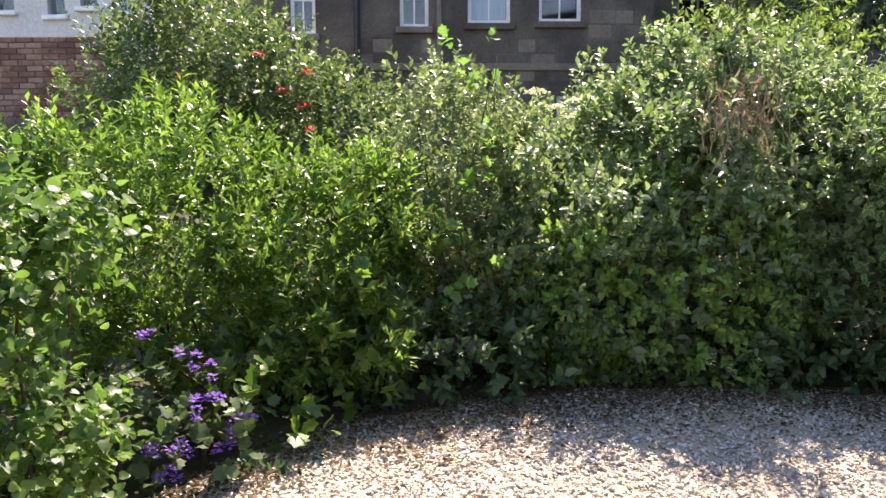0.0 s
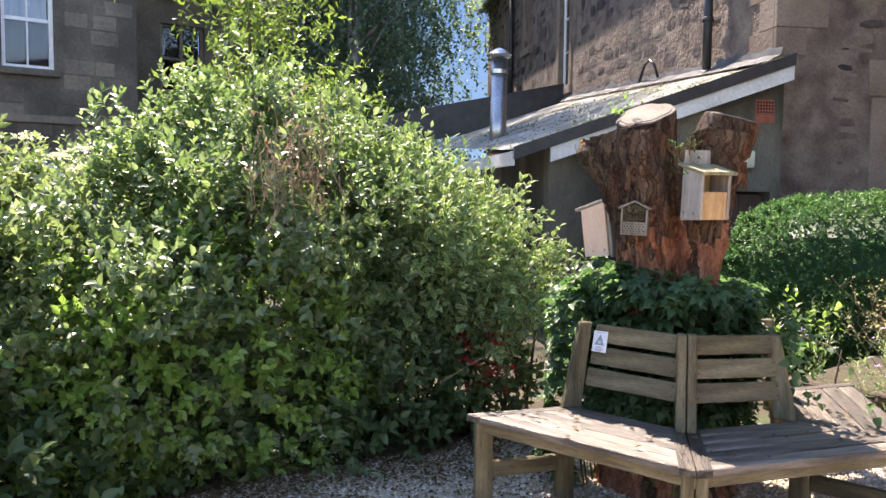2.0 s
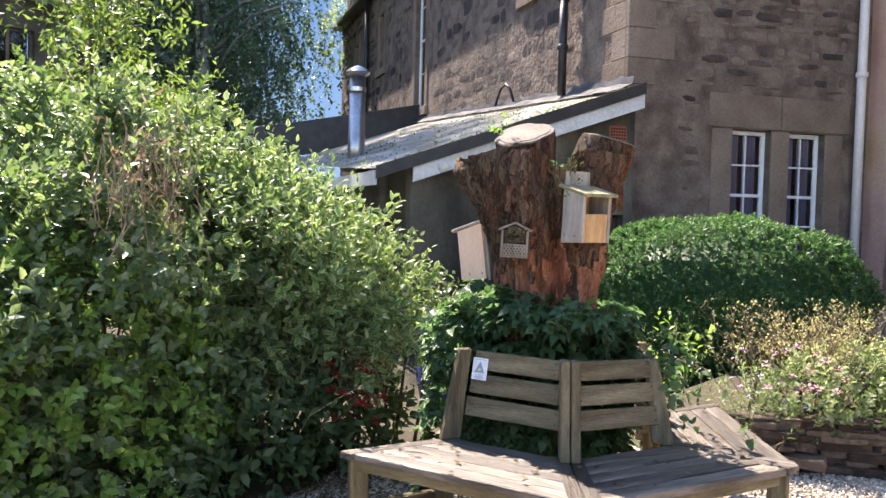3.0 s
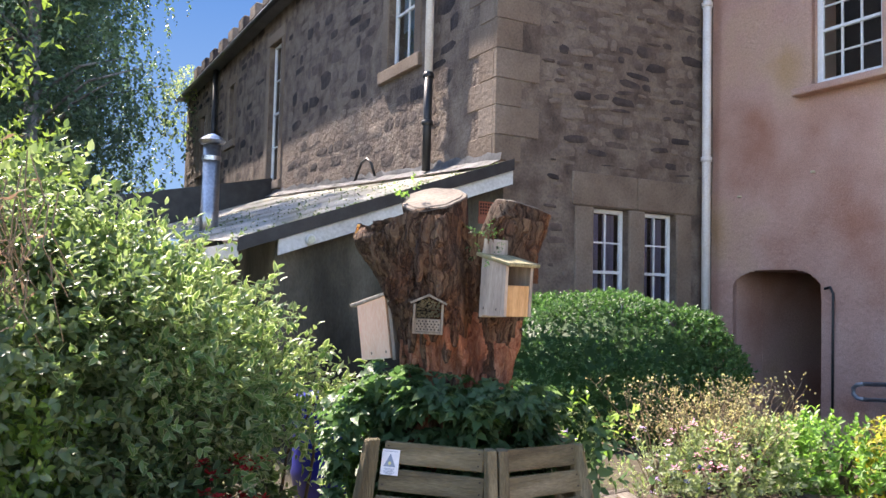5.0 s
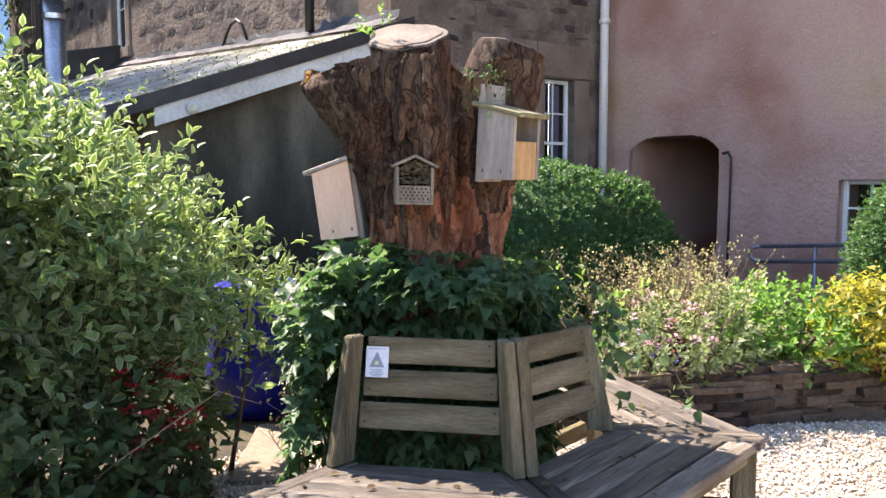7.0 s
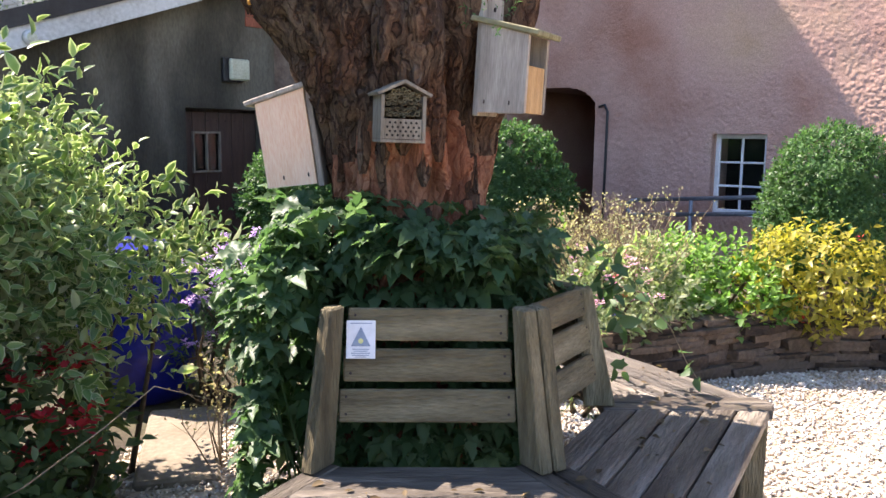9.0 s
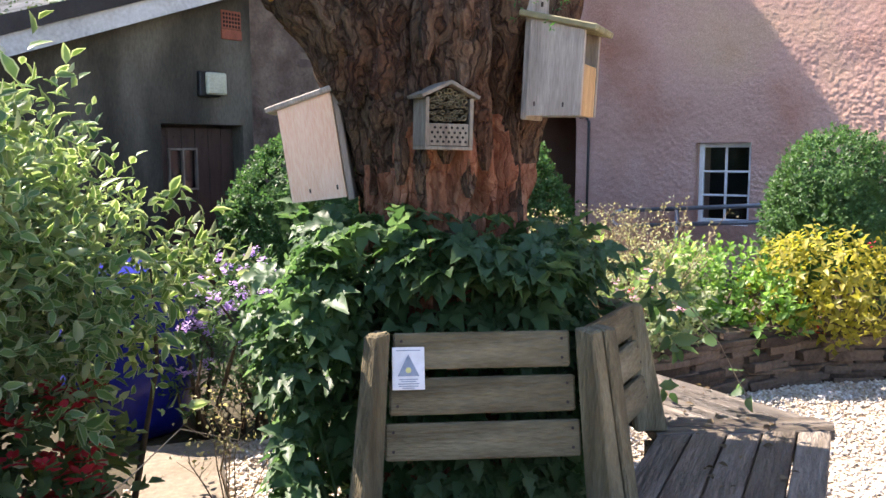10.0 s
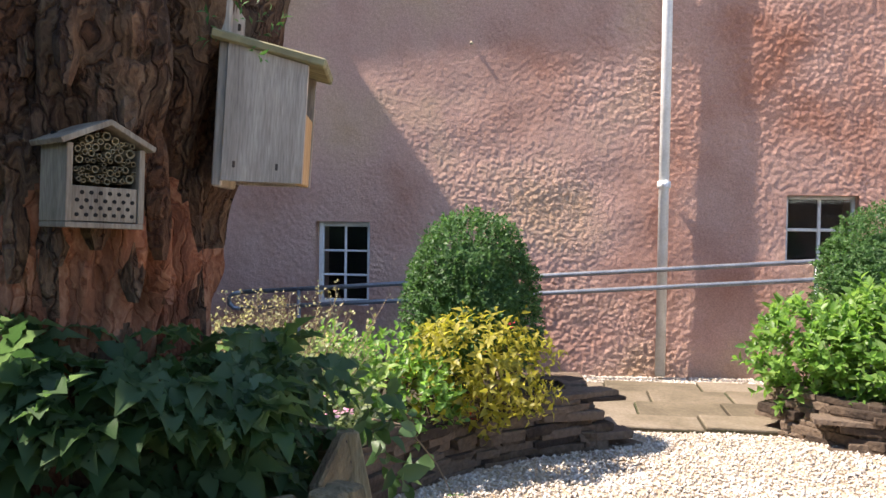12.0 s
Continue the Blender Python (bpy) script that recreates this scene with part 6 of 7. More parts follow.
def build_bench():
    t = thing("tree_bench", "weathered wooden hexagonal tree bench round the stump", "bench", Matrix.Translation(BENCH))
    rb = random.Random(7)
    NB = 5
    sag = (0.0, 0.0, 0.018, 0.02)
    step = (0.0, 0.0, 0.052, 0.0)      # the back has dropped towards one end
    cap = 0.055                       # half width of the radial joint boards
    for s in range(3):
        a_deg, b_deg = VERT[s], VERT[s + 1]
        for k in range(NB):
            f0, f1 = k / NB, (k + 1) / NB
            ro, ri = R_OUT - (R_OUT - R_IN) * f0, R_OUT - (R_OUT - R_IN) * f1 + 0.007
            A0, A1, B0, B1 = polar(ro, a_deg), polar(ri, a_deg), polar(ro, b_deg), polar(ri, b_deg)
            d = (B0 - A0).normalized()
            off = cap * 1.2
            A0, A1, B0, B1 = A0 + d * off, A1 + d * off, B0 - d * off, B1 - d * off
            plank(t, "seat_slat", (A0, A1), (B0, B1), None, 0, SEAT_Z - 0.032 + rb.uniform(-0.002, 0.002), SEAT_Z + rb.uniform(-0.002, 0.002), M_SEAT, 0.004)
        # apron under the front edge
        A, B = polar(R_OUT - 0.035, a_deg), polar(R_OUT - 0.035, b_deg)
        Ai, Bi = polar(R_OUT - 0.075, a_deg), polar(R_OUT - 0.075, b_deg)
        plank(t, "apron", (A, Ai), (B, Bi), None, 0, SEAT_Z - 0.085, SEAT_Z - 0.036, M_WOOD, 0.003)
    for s, deg in enumerate(VERT):
        e = polar(1, deg)
        n = Vector((-e.y, e.x, 0))
        c = cap * 1.15
        A0, A1 = e * (R_OUT + 0.005), e * (R_IN - 0.03)
        for sg in ((-1, 1) if 0 < s < 3 else ((1,) if s == 0 else (-1,))):
            p0, p1 = A0, A1
            q0, q1 = A0 + n * c * sg - e * 0.03, A1 + n * c * sg
            outl = (p0 + n * sg * 0.002, q0), (p1 + n * sg * 0.002, q1)
            plank(t, "joint_board", outl[0], outl[1], None, 0, SEAT_Z - 0.030, SEAT_Z + 0.002, M_SEAT, 0.004)
        m = Matrix.Translation((0, 0, 0)) @ Matrix.Rotation(radians(deg), 4, 'Z')
        # legs, foot rail and sloping back posts, one frame to each corner
        for sg in ((-1, 1) if 0 < s < 3 else ((1,) if s == 0 else (-1,))):
            y0 = 0.003 * sg
            if s == 2 and sg == 1:
                continue
            def slab(name, x0, x1, z0, z1, wd=0.046):
                ob = part(name, span_bm(x0, x1, min(y0, y0 + wd * sg), max(y0, y0 + wd * sg), z0, z1, 0.005), M_POST if name == "leg" else M_WOOD, t)
                ob.matrix_local = m
            slab("leg", R_OUT - 0.115, R_OUT - 0.03, -0.02, SEAT_Z - 0.034)
            slab("leg", R_IN + 0.0, R_IN + 0.09, -0.02, SEAT_Z - 0.034)
            slab("foot_rail", R_IN + 0.092, R_OUT - 0.117, 0.14, 0.215, 0.04)
            slab("seat_bearer", R_IN - 0.05, R_OUT - 0.117, SEAT_Z - 0.105, SEAT_Z - 0.034, 0.045)
            bm = bmesh.new()
            for yy in (y0, y0 + 0.04 * sg):
                for x, z in ((0.565 - step[s], SEAT_Z + 0.003), (0.665 - step[s], SEAT_Z + 0.003), (0.515 - step[s], 0.868 - sag[s] * 1.6), (0.575 - step[s], 0.868 - sag[s] * 1.6)):
                    bm.verts.new((x, yy, z))
            bmesh.ops.convex_hull(bm, input=bm.verts[:])
            bmesh.ops.bevel(bm, geom=bm.edges[:], offset=0.005, segments=1, affect="EDGES")
            ob = part("back_post", bm, M_POST, t)
            ob.matrix_local = m
    # back rails, each leaning with the posts
    for s in range(3):
        a_deg, b_deg = VERT[s], VERT[s + 1]
        for j, zt in enumerate((0.855, 0.748, 0.641)):
            zm = zt - 0.044 - (sag[s] + sag[s + 1]) / 2
            r = 0.60 - 0.087 * (zt - 0.044 - SEAT_Z) / 0.42 - 0.018
            A, B = polar(r, a_deg), polar(r, b_deg)
            d = (B - A).normalized()
            L = (B - A).length - 0.075
            mid = (A + B) / 2
            if s == 2:
                L, mid = L + 0.035, mid - d * 0.0175
            mm = Matrix.Translation((mid.x, mid.y, zm)) @ Matrix.Rotation(math.atan2(d.y, d.x), 4, 'Z') @ Matrix.Rotation(radians(-13), 4, 'X') @ Matrix.Rotation(math.atan2(sag[s + 1] - sag[s], L) + radians(rb.uniform(-0.4, 0.4)), 4, 'Y')
            ob = part("back_rail", box_bm((L, 0.026, 0.088), None, 0.005), M_WOOD, t)
            ob.matrix_local = mm
            for x in (-L / 2 + 0.02, L / 2 - 0.02):
                for z in (-0.022, 0.024):
                    nb = part("screw", tube_bm([(x, -0.0145, z), (x, -0.012, z)], 0.004, 6), M_NAIL, ob)
    return t


bench = build_bench()


def notice():
    """The laminated notice screwed to the two upper back rails."""
    s = 0
    A, B = polar(0.535, VERT[0]), polar(0.535, VERT[1])
    d = (B - A).normalized()
    p = A + d * 0.088 + BENCH
    n = Vector((d.y, -d.x, 0))
    m = Matrix.Translation((p.x, p.y, 0.775)) @ Matrix.Rotation(math.atan2(d.y, d.x), 4, 'Z') @ Matrix.Rotation(radians(-13), 4, 'X')
    t = thing("notice", "white laminated notice with a triangle emblem", "notice", m)
    part("sheet", box_bm((0.078, 0.003, 0.102), None, 0.001), M_PAPER, t)
    bm = bmesh.new()
    tri = [(-0.026, -0.018), (0.026, -0.018), (0.0, 0.034)]
    for y in (-0.0035, -0.0018):
        for x, z in tri:
            bm.verts.new((x, y, z))
    bmesh.ops.convex_hull(bm, input=bm.verts[:])
    part("emblem", bm, M_NOTICE_GREY, t, "grey-blue triangle emblem")
    bm = bmesh.new()
    bmesh.ops.create_circle(bm, cap_ends=True, radius=0.007, segments=12)
    bmesh.ops.transform(bm, matrix=pose(0, -0.0042, -0.004, 90), verts=bm.verts[:])
    bmesh.ops.solidify(bm, geom=bm.faces[:], thickness=0.0005)
    part("emblem_centre", bm, M_NOTICE_YEL, t, "yellow centre spot")
    for i, (z, w) in enumerate(((0.043, 0.058), (-0.026, 0.044), (-0.031, 0.036), (-0.0365, 0.05), (-0.042, 0.046), (-0.0465, 0.03))):
        part("text_line", box_bm((w, 0.001, 0.0022), Matrix.Translation((0, -0.0022, z))), M_NOTICE_GREY, t)


notice()

# ---------------------------------------------------------------- raised beds of dry stone
def dry_stone_bed(name, label, outline, base, top, seed, soil_label):
    """A raised bed: courses of flat stones round an outline of (x, y), soil inside."""
    t = thing(name, label, "raised bed", Matrix.Translation((0, 0, 0)))
    rr = random.Random(seed)
    kinds = []
    for k in range(14):
        bm = bmesh.new()
        pts = []
        n = 8
        for i in range(n):
            a = math.tau * i / n
            c, s = math.cos(a), math.sin(a)
            r = 0.5 / max(abs(c), abs(s)) ** 0.9
            pts.append((c * r * rr.uniform(0.85, 1.05), s * r * rr.uniform(0.8, 1.1)))
        for z, sc in ((-0.5, 0.98), (-0.3, 1.0), (0.3, 1.01), (0.5, 0.98)):
            for x, y in pts:
                bm.verts.new((x * sc * rr.uniform(0.95, 1.03), y * sc * rr.uniform(0.95, 1.03), z))
        bmesh.ops.convex_hull(bm, input=bm.verts[:])
        me = bpy.data.meshes.new("stone")
        bm.to_mesh(me)
        bm.free()
        me.materials.append(M_DRYSTONE)
        kinds.append(me)
    pts = [Vector((x, y, 0)) for x, y in outline]
    count = 0
    for a, b in zip(pts, pts[1:]):
        d = b - a
        ln = d.length
        d.normalize()
        nrm = Vector((d.y, -d.x, 0))
        z = base
        while z < top - 0.01:
            h = min(rr.uniform(0.025, 0.06), top - z)
            s = -rr.uniform(0, 0.1)
            while s < ln and count < 298:
                w = rr.uniform(0.16, 0.5)
                o = new("stone", kinds[rr.randrange(14)])
                o.parent = t
                c = a + d * (s + w / 2) + nrm * rr.uniform(-0.022, 0.006)
                o.matrix_local = Matrix.Translation((c.x, c.y, z + h / 2)) @ Matrix.Rotation(math.atan2(d.y, d.x) + rr.uniform(-0.09, 0.09), 4, 'Z') @ Matrix.Rotation(rr.uniform(-0.05, 0.05), 4, 'Y') @ Matrix.Diagonal((w, rr.uniform(0.14, 0.22), h * 1.04, 1))
                s += w * 0.95
                count += 1
            z += h
    inner = [(p.x, p.y) for p in pts]
    part("soil", prism_bm(inner, base - 0.1, top - 0.03), M_SOIL, t, soil_label)
    return t


BED = [(4.75, 4.1), (4.85, 3.45), (5.15, 3.0), (5.52, 2.5), (5.78, 2.0), (5.90, 1.55), (5.93, 1.2), (6.3, 1.06), (6.75, 1.35), (7.3, 2.6), (7.2, 4.2)]
dry_stone_bed("raised_bed", "curved dry-stone raised bed full of flowers", BED, -0.06, 0.31, 31, "dark bed soil")
BED2 = [(6.1, -0.55), (5.72, -0.32), (5.2, -0.42), (4.7, -0.9), (4.5, -1.6), (4.8, -2.2), (6.0, -2.2), (6.5, -1.4)]
dry_stone_bed("raised_bed", "dry-stone raised bed with leafy plants", BED2[::-1], -0.06, 0.27, 32, "dark bed soil")

# ---------------------------------------------------------------- planting, north hedge from west to east
R = np.random.default_rng(77)
shrub("vine_shrub", "sprawling shrub with soft light-green heart-shaped leaves", "shrub", (-1.9, 3.5, 0),
      [(-1.85, 3.4, 0.35, 0.55, 0.5, 0.4), (-1.95, 3.55, 0.9, 0.5, 0.5, 0.45), (-1.55, 3.3, 0.35, 0.22, 0.3, 0.35), (-1.7, 3.5, 1.1, 0.35, 0.4, 0.25), (-2.5, 3.4, 0.7, 0.6, 0.6, 0.7)], L_VINE, 1500, 0.052, HEART, 0.2, 6, seed=2, up=0.9, clump=0.06)
shrub("hollyhock_clump", "low clump of broad lobed leaves by the gravel", "plant", (-1.45, 3.35, 0),
      [(-1.6, 3.35, 0.18, 0.25, 0.3, 0.22), (-0.85, 4.25, 0.22, 0.22, 0.18, 0.25), (-0.5, 4.75, 0.3, 0.3, 0.2, 0.35)], L_LAUREL, 60, 0.09, LOBED, 0.14, 4, seed=3, stems=0, up=1.2)
shrub("laurel_shrub", "dense bright green shrub with upright leafy shoots", "shrub", (-1.3, 5.2, 0),
      [(-1.45, 5.2, 0.85, 0.8, 0.7, 0.72), (-0.75, 5.25, 0.7, 0.6, 0.55, 0.68), (-2.1, 5.0, 0.75, 0.55, 0.7, 0.65), (-1.0, 5.0, 0.4, 0.8, 0.5, 0.45), (-0.45, 5.35, 0.95, 0.3, 0.35, 0.35)], L_LAUREL, 2900, 0.075, LANCE, 0.17, 9, seed=4, lift=0.9, up=0.6, stems=24, clump=0.075)
g = shrub("geranium", "clump of purple geranium flowers and lobed leaves", "flower", (-1.1, 3.85, 0),
          [(-1.1, 3.98, 0.12, 0.3, 0.15, 0.16), (-1.2, 4.3, 0.25, 0.3, 0.2, 0.2)], L_DARK, 90, 0.07, LOBED, 0.12, 4, seed=5, stems=8, up=1)
for dx, dy, z in ((-0.05, 0.0, 0.31), (0.02, 0.06, 0.33), (-0.2, -0.1, 0.17), (0.1, 0.05, 0.19), (-0.1, -0.06, 0.15), (0.14, 0.08, 0.24), (-0.02, 0.14, 0.44), (-0.12, 0.18, 0.47), (-0.33, 0.25, 0.58), (-0.12, -0.12, 0.08), (0.1, 0.0, 0.13)):
    blossoms(R, (dx + 0.08, dy, z + 0.03), 3, (0.028, 0.022, 0.018), 14, 0.042, P_PURPLE, g)
rs_ = shrub("rose_bush", "tall arching rose bush with a few red blooms", "shrub", (-2.2, 8.0, 0),
            [(-2.1, 8.0, 1.75, 0.8, 0.75, 0.85), (-1.5, 7.8, 1.45, 0.7, 0.7, 0.8), (-2.0, 7.9, 1.0, 0.9, 0.7, 0.8), (-0.9, 7.6, 1.1, 0.7, 0.6, 0.8)], L_ROSE, 4600, 0.064, SMALL, 0.3, 9, seed=6, lift=0.8, rough=0.35, stems=26, clump=0.11)
for x, y, z in ((-1.38, 7.2, 2.12), (-1.95, 7.1, 1.93), (-0.98, 7.1, 1.95), (-1.15, 7.0, 1.84), (-1.0, 7.0, 1.7), (-0.95, 6.95, 1.5)):
    blossoms(R, (x + 2.2, y - 8.0, z), 1, (0.01, 0.01, 0.01), 12, 0.085, P_ROSE, rs_)
shrub("mixed_shrub", "loose grey-green shrub with thin twiggy shoots", "shrub", (0.2, 6.1, 0),
      [(0.1, 6.15, 0.9, 0.75, 0.6, 0.8), (0.45, 5.8, 0.55, 0.7, 0.5, 0.55), (-0.25, 5.7, 0.45, 0.5, 0.45, 0.5), (0.2, 6.4, 1.4, 0.4, 0.4, 0.45), (0.85, 6.1, 0.8, 0.5, 0.5, 0.6)], L_MID, 2600, 0.056, SMALL, 0.2, 9, seed=7, lift=0.7, rough=0.32, stems=26, clump=0.08)
shrub("bramble_leaves", "broad pale leaves of a climber in the hedge", "climber", (0.3, 5.4, 0),
      [(0.3, 5.35, 1.15, 0.2, 0.1, 0.35), (0.2, 5.3, 0.75, 0.15, 0.1, 0.3), (0.15, 5.9, 1.95, 0.35, 0.3, 0.12)], L_FRESH, 20, 0.075, LOBED, 0.16, 4, seed=8, stems=5)
eld = shrub("elder_bush", "elder bush with flat cream flower heads", "shrub", (1.0, 7.7, 0),
            [(0.9, 7.7, 0.8, 0.9, 0.7, 0.78), (1.9, 8.0, 0.9, 0.9, 0.8, 0.8), (0.0, 7.6, 0.8, 0.8, 0.6, 0.8)], L_MID, 2000, 0.06, SMALL, 0.22, 8, seed=9, lift=0.7, rough=0.3, stems=16)
for x, y, z in ((0.79, 6.6, 1.78), (0.96, 6.6, 1.67), (1.19, 6.55, 1.67), (1.06, 6.5, 1.6), (1.1, 6.65, 1.72)):
    h = np.array((x - 1.0, y - 7.7, z))
    n = 130
    a, r = R.uniform(0, 6.28, n), 0.1 * np.sqrt(R.uniform(0, 1, n))
    P = h + np.stack([np.cos(a) * r, np.sin(a) * r, 0.03 - 2.5 * r ** 2 + R.normal(0, 0.006, n)], 1)
    o = new("flower_head", place_blades("flower_head", P, R.normal(size=(n, 3)) + (0, 0, 0.2), np.tile((0.0, -0.3, 1.0), (n, 1)), R.uniform(0.012, 0.024, n), ROUND, P_CREAM))
    o.parent = eld
HB = [(1.2, 6.0, 0.78, 0.75, 0.85, 0.78), (2.1, 6.0, 1.05, 0.75, 0.95, 0.92), (2.5, 6.05, 0.95, 0.7, 0.8, 0.85), (1.7, 5.7, 0.7, 0.8, 0.6, 0.8), (2.0, 6.3, 1.3, 0.6, 0.8, 0.75)]
hb = shrub("garden_hedge", "large overgrown hedge shrub with silvery glossy leaves", "hedge", (1.8, 6.0, 0), HB, L_HEDGE, 5800, 0.06, OVATE, 0.18, 8, seed=10, lift=0.35, up=0.7, rough=0.36, inner=0.7, stems=30, clump=0.08)
rng = np.random.default_rng(91)
P, D = lobe_points(rng, [(1.55, 5.45, 0.55, 0.85, 0.42, 0.62), (0.95, 5.5, 0.4, 0.5, 0.35, 0.45)], 1500, inner=0.7)
o = new("lower_foliage", place_blades("lower_foliage", *sprigs(rng, P - np.array((1.8, 6.0, 0)), D + (0, -0.4, -0.1), 0.15, 7, 0.056, 55, 0.9), OVATE, L_LIME))
o.parent = hb
o["label"] = "broader lime-green leaves low on the hedge"
n = 240
P = np.stack([rng.normal(-0.12, 0.12, n), rng.normal(-1.02, 0.08, n), rng.normal(1.62, 0.17, n)], 1)
o = new("dry_tangle", place_blades("dry_tangle", P, rng.normal(size=(n, 3)) + (0, 0, -0.8), rng.normal(size=(n, 3)), rng.uniform(0.03, 0.07, n), NARROW, L_DEAD))
o.parent = hb
o["label"] = "withered brown tangle in the hedge top"
o["kind"] = "stuff"
bm = bmesh.new()
for i in range(40):
    p = Vector((rng.normal(-0.1, 0.14), rng.normal(-1.0, 0.08), rng.normal(1.75, 0.12)))
    tube_bm([p, p + Vector((rng.normal(0, 0.04), -0.03, -0.16)), p + Vector((rng.normal(0, 0.08), -0.02, -0.34))], [0.003, 0.003, 0.002], 4, bm)
o = part("dry_stem_tangle", bm, M_DRYTWIG, hb)
o["kind"] = "stuff"
for x, y, z in ((1.55, 5.0, 0.18), (1.7, 5.0, 0.12), (1.85, 5.02, 0.16), (1.95, 5.02, 0.1), (0.9, 5.1, 0.2), (1.62, 4.98, 0.25)):
    blossoms(R, (x - 1.8, y - 6.0, z), 2, (0.03, 0.01, 0.02), 7, 0.035, P_CREAM, hb)
shrub("variegated_shrub", "light variegated green and cream shrub", "shrub", (2.95, 5.8, 0),
      [(2.9, 5.8, 1.0, 0.6, 0.7, 0.62), (3.2, 5.45, 0.93, 0.48, 0.5, 0.36), (2.65, 5.5, 1.0, 0.5, 0.5, 0.5), (3.45, 5.15, 0.9, 0.32, 0.28, 0.22), (3.1, 6.0, 1.3, 0.5, 0.6, 0.4)], L_VARI, 2800, 0.058, oval(0.36), 0.24, 8, seed=11, lift=0.4, up=0.8, rough=0.32, stems=24, margin=L_MARGIN, clump=0.09)
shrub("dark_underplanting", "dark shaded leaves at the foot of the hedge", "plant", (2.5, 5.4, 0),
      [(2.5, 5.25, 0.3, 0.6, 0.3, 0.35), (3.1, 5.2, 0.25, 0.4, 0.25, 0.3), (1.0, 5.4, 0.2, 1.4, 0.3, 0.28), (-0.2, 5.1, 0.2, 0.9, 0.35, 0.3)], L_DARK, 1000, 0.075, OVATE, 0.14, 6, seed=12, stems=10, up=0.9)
rd = shrub("red_astilbe", "red flowering plant low beside the hedge", "flower", (3.0, 4.98, 0),
           [(3.0, 5.03, 0.2, 0.25, 0.15, 0.25)], L_DARK, 60, 0.07, OVATE, 0.12, 5, seed=13, stems=6)
for i in range(26):
    blossoms(R, (R.normal(0, 0.13), R.normal(-0.02, 0.06), R.uniform(0.25, 0.62)), 1, (0.01, 0.01, 0.01), 14, 0.065, P_RED, rd)

# brown leaf litter on the gravel along the hedge foot
rng = np.random.default_rng(95)
n = 9500
lx = rng.uniform(-1.2, 3.3, n)
ly = np.array([gravel_north(q) for q in lx]) - np.abs(rng.normal(0, 0.36, n)) + 0.05
P = np.stack([lx, ly, np.full(n, 0.004) + rng.uniform(0, 0.008, n)], 1)
lit = new("leaf_litter", place_blades("leaf_litter", P, rng.normal(size=(n, 3)) * (1, 1, 0.12), rng.normal(0, 0.3, (n, 3)) + (0, 0, 1), rng.uniform(0.012, 0.034, n), OVATE, L_LITTER))
tagged(lit, "fallen brown leaves and twigs along the hedge foot", "leaf litter", kind="stuff")

# sapling and birches beyond the hedge
def tree(name, label, base, height, crown, material, n, size, template, leaves, length, lift, seed, trunk_r, hang=0.0, bark=None, limbs=16, low=0.3):
    """A tapered trunk with limbs, and a crown of leafy shoots gathered round the limb ends."""
    rng = np.random.default_rng(seed)
    t = thing(name, label, "tree", Matrix.Translation(base))
    pts = [(0, 0, -0.1)]
    for i in range(1, 7):
        pts.append((pts[-1][0] + rng.normal(0, 0.03) * height / 4, pts[-1][1] + rng.normal(0, 0.03) * height / 4, height * 0.93 * i / 6))
    part("trunk", tube_bm(pts, [trunk_r * (1.15 - 0.16 * i) for i in range(7)], 10), bark or M_TWIG, t, smooth=True)
    ends = []
    bm = bmesh.new()
    for i in range(limbs):
        f = rng.uniform(low, 0.98)
        k = min(5, int(f * 6))
        root = np.array(pts[k]) * (1 - (f * 6 - k)) + np.array(pts[k + 1]) * (f * 6 - k)
        a = i * 2.4 + rng.uniform(-0.4, 0.4)
        reach = crown * (1.15 - 0.75 * f) * rng.uniform(0.6, 1.1)
        tip = root + np.array((math.cos(a) * reach, math.sin(a) * reach, reach * 0.55))
        mid = (root + tip) / 2 + np.array((0, 0, reach * 0.14))
        tube_bm([root, mid, tip], [trunk_r * 0.4 * (1.1 - f), trunk_r * 0.22 * (1.1 - f), 0.01], 6, bm)
        ends += [root * (1 - s) + tip * s + np.array((0, 0, 0.12 * reach * math.sin(s * 3.1))) for s in (0.45, 0.65, 0.85, 1.0)]
    part("limb", bm, bark or M_TWIG, t, smooth=True)
    E = np.array(ends)
    k = rng.integers(len(E), size=n)
    P = E[k] + rng.normal(0, 1, (n, 3)) * crown * np.array((0.16, 0.16, 0.13))
    if hang:
        P[:, 2] -= np.abs(rng.normal(0, hang, n))
    D = unit(rng.normal(size=(n, 3))) * 0.8 + np.array((0, 0, lift))
    o = new("crown", place_blades("crown", *sprigs(rng, P, D, length, leaves, size, 55, 0.4), template, material))
    o.parent = t
    return t


tree("ash_sapling", "young ash sapling with fresh pinnate leaves", (2.85, 7.9, 0), 3.4, 1.3, L_ASH, 300, 0.085, LANCE, 9, 0.36, 0.2, 41, 0.04, limbs=14)
tree("ash_sapling", "slim ash sapling above the hedge", (3.9, 8.8, 0), 2.9, 0.9, L_ASH, 300, 0.08, LANCE, 9, 0.34, 0.2, 42, 0.035, limbs=12)
# second birch raised to 27 m: unseen crown added to shade the side wall
for i, (x, y, h, c, sd) in enumerate(((13.0, 24.5, 17, 3.8, 44), (12.4, 22.3, 27, 3.6, 45), (14.2, 25.5, 17, 4.6, 46), (16.6, 29, 17, 4.4, 47), (15.6, 31, 18, 4.6, 50))):
    tree("birch_tree", "tall weeping birch with drooping fine foliage", (x, y, 0), h, c, L_BIRCH, 3000, 0.15, SPRAY, 11, 0.8, -1.6, sd, 0.2, hang=1.6, bark=M_BIRCHBARK, limbs=54, low=0.12)
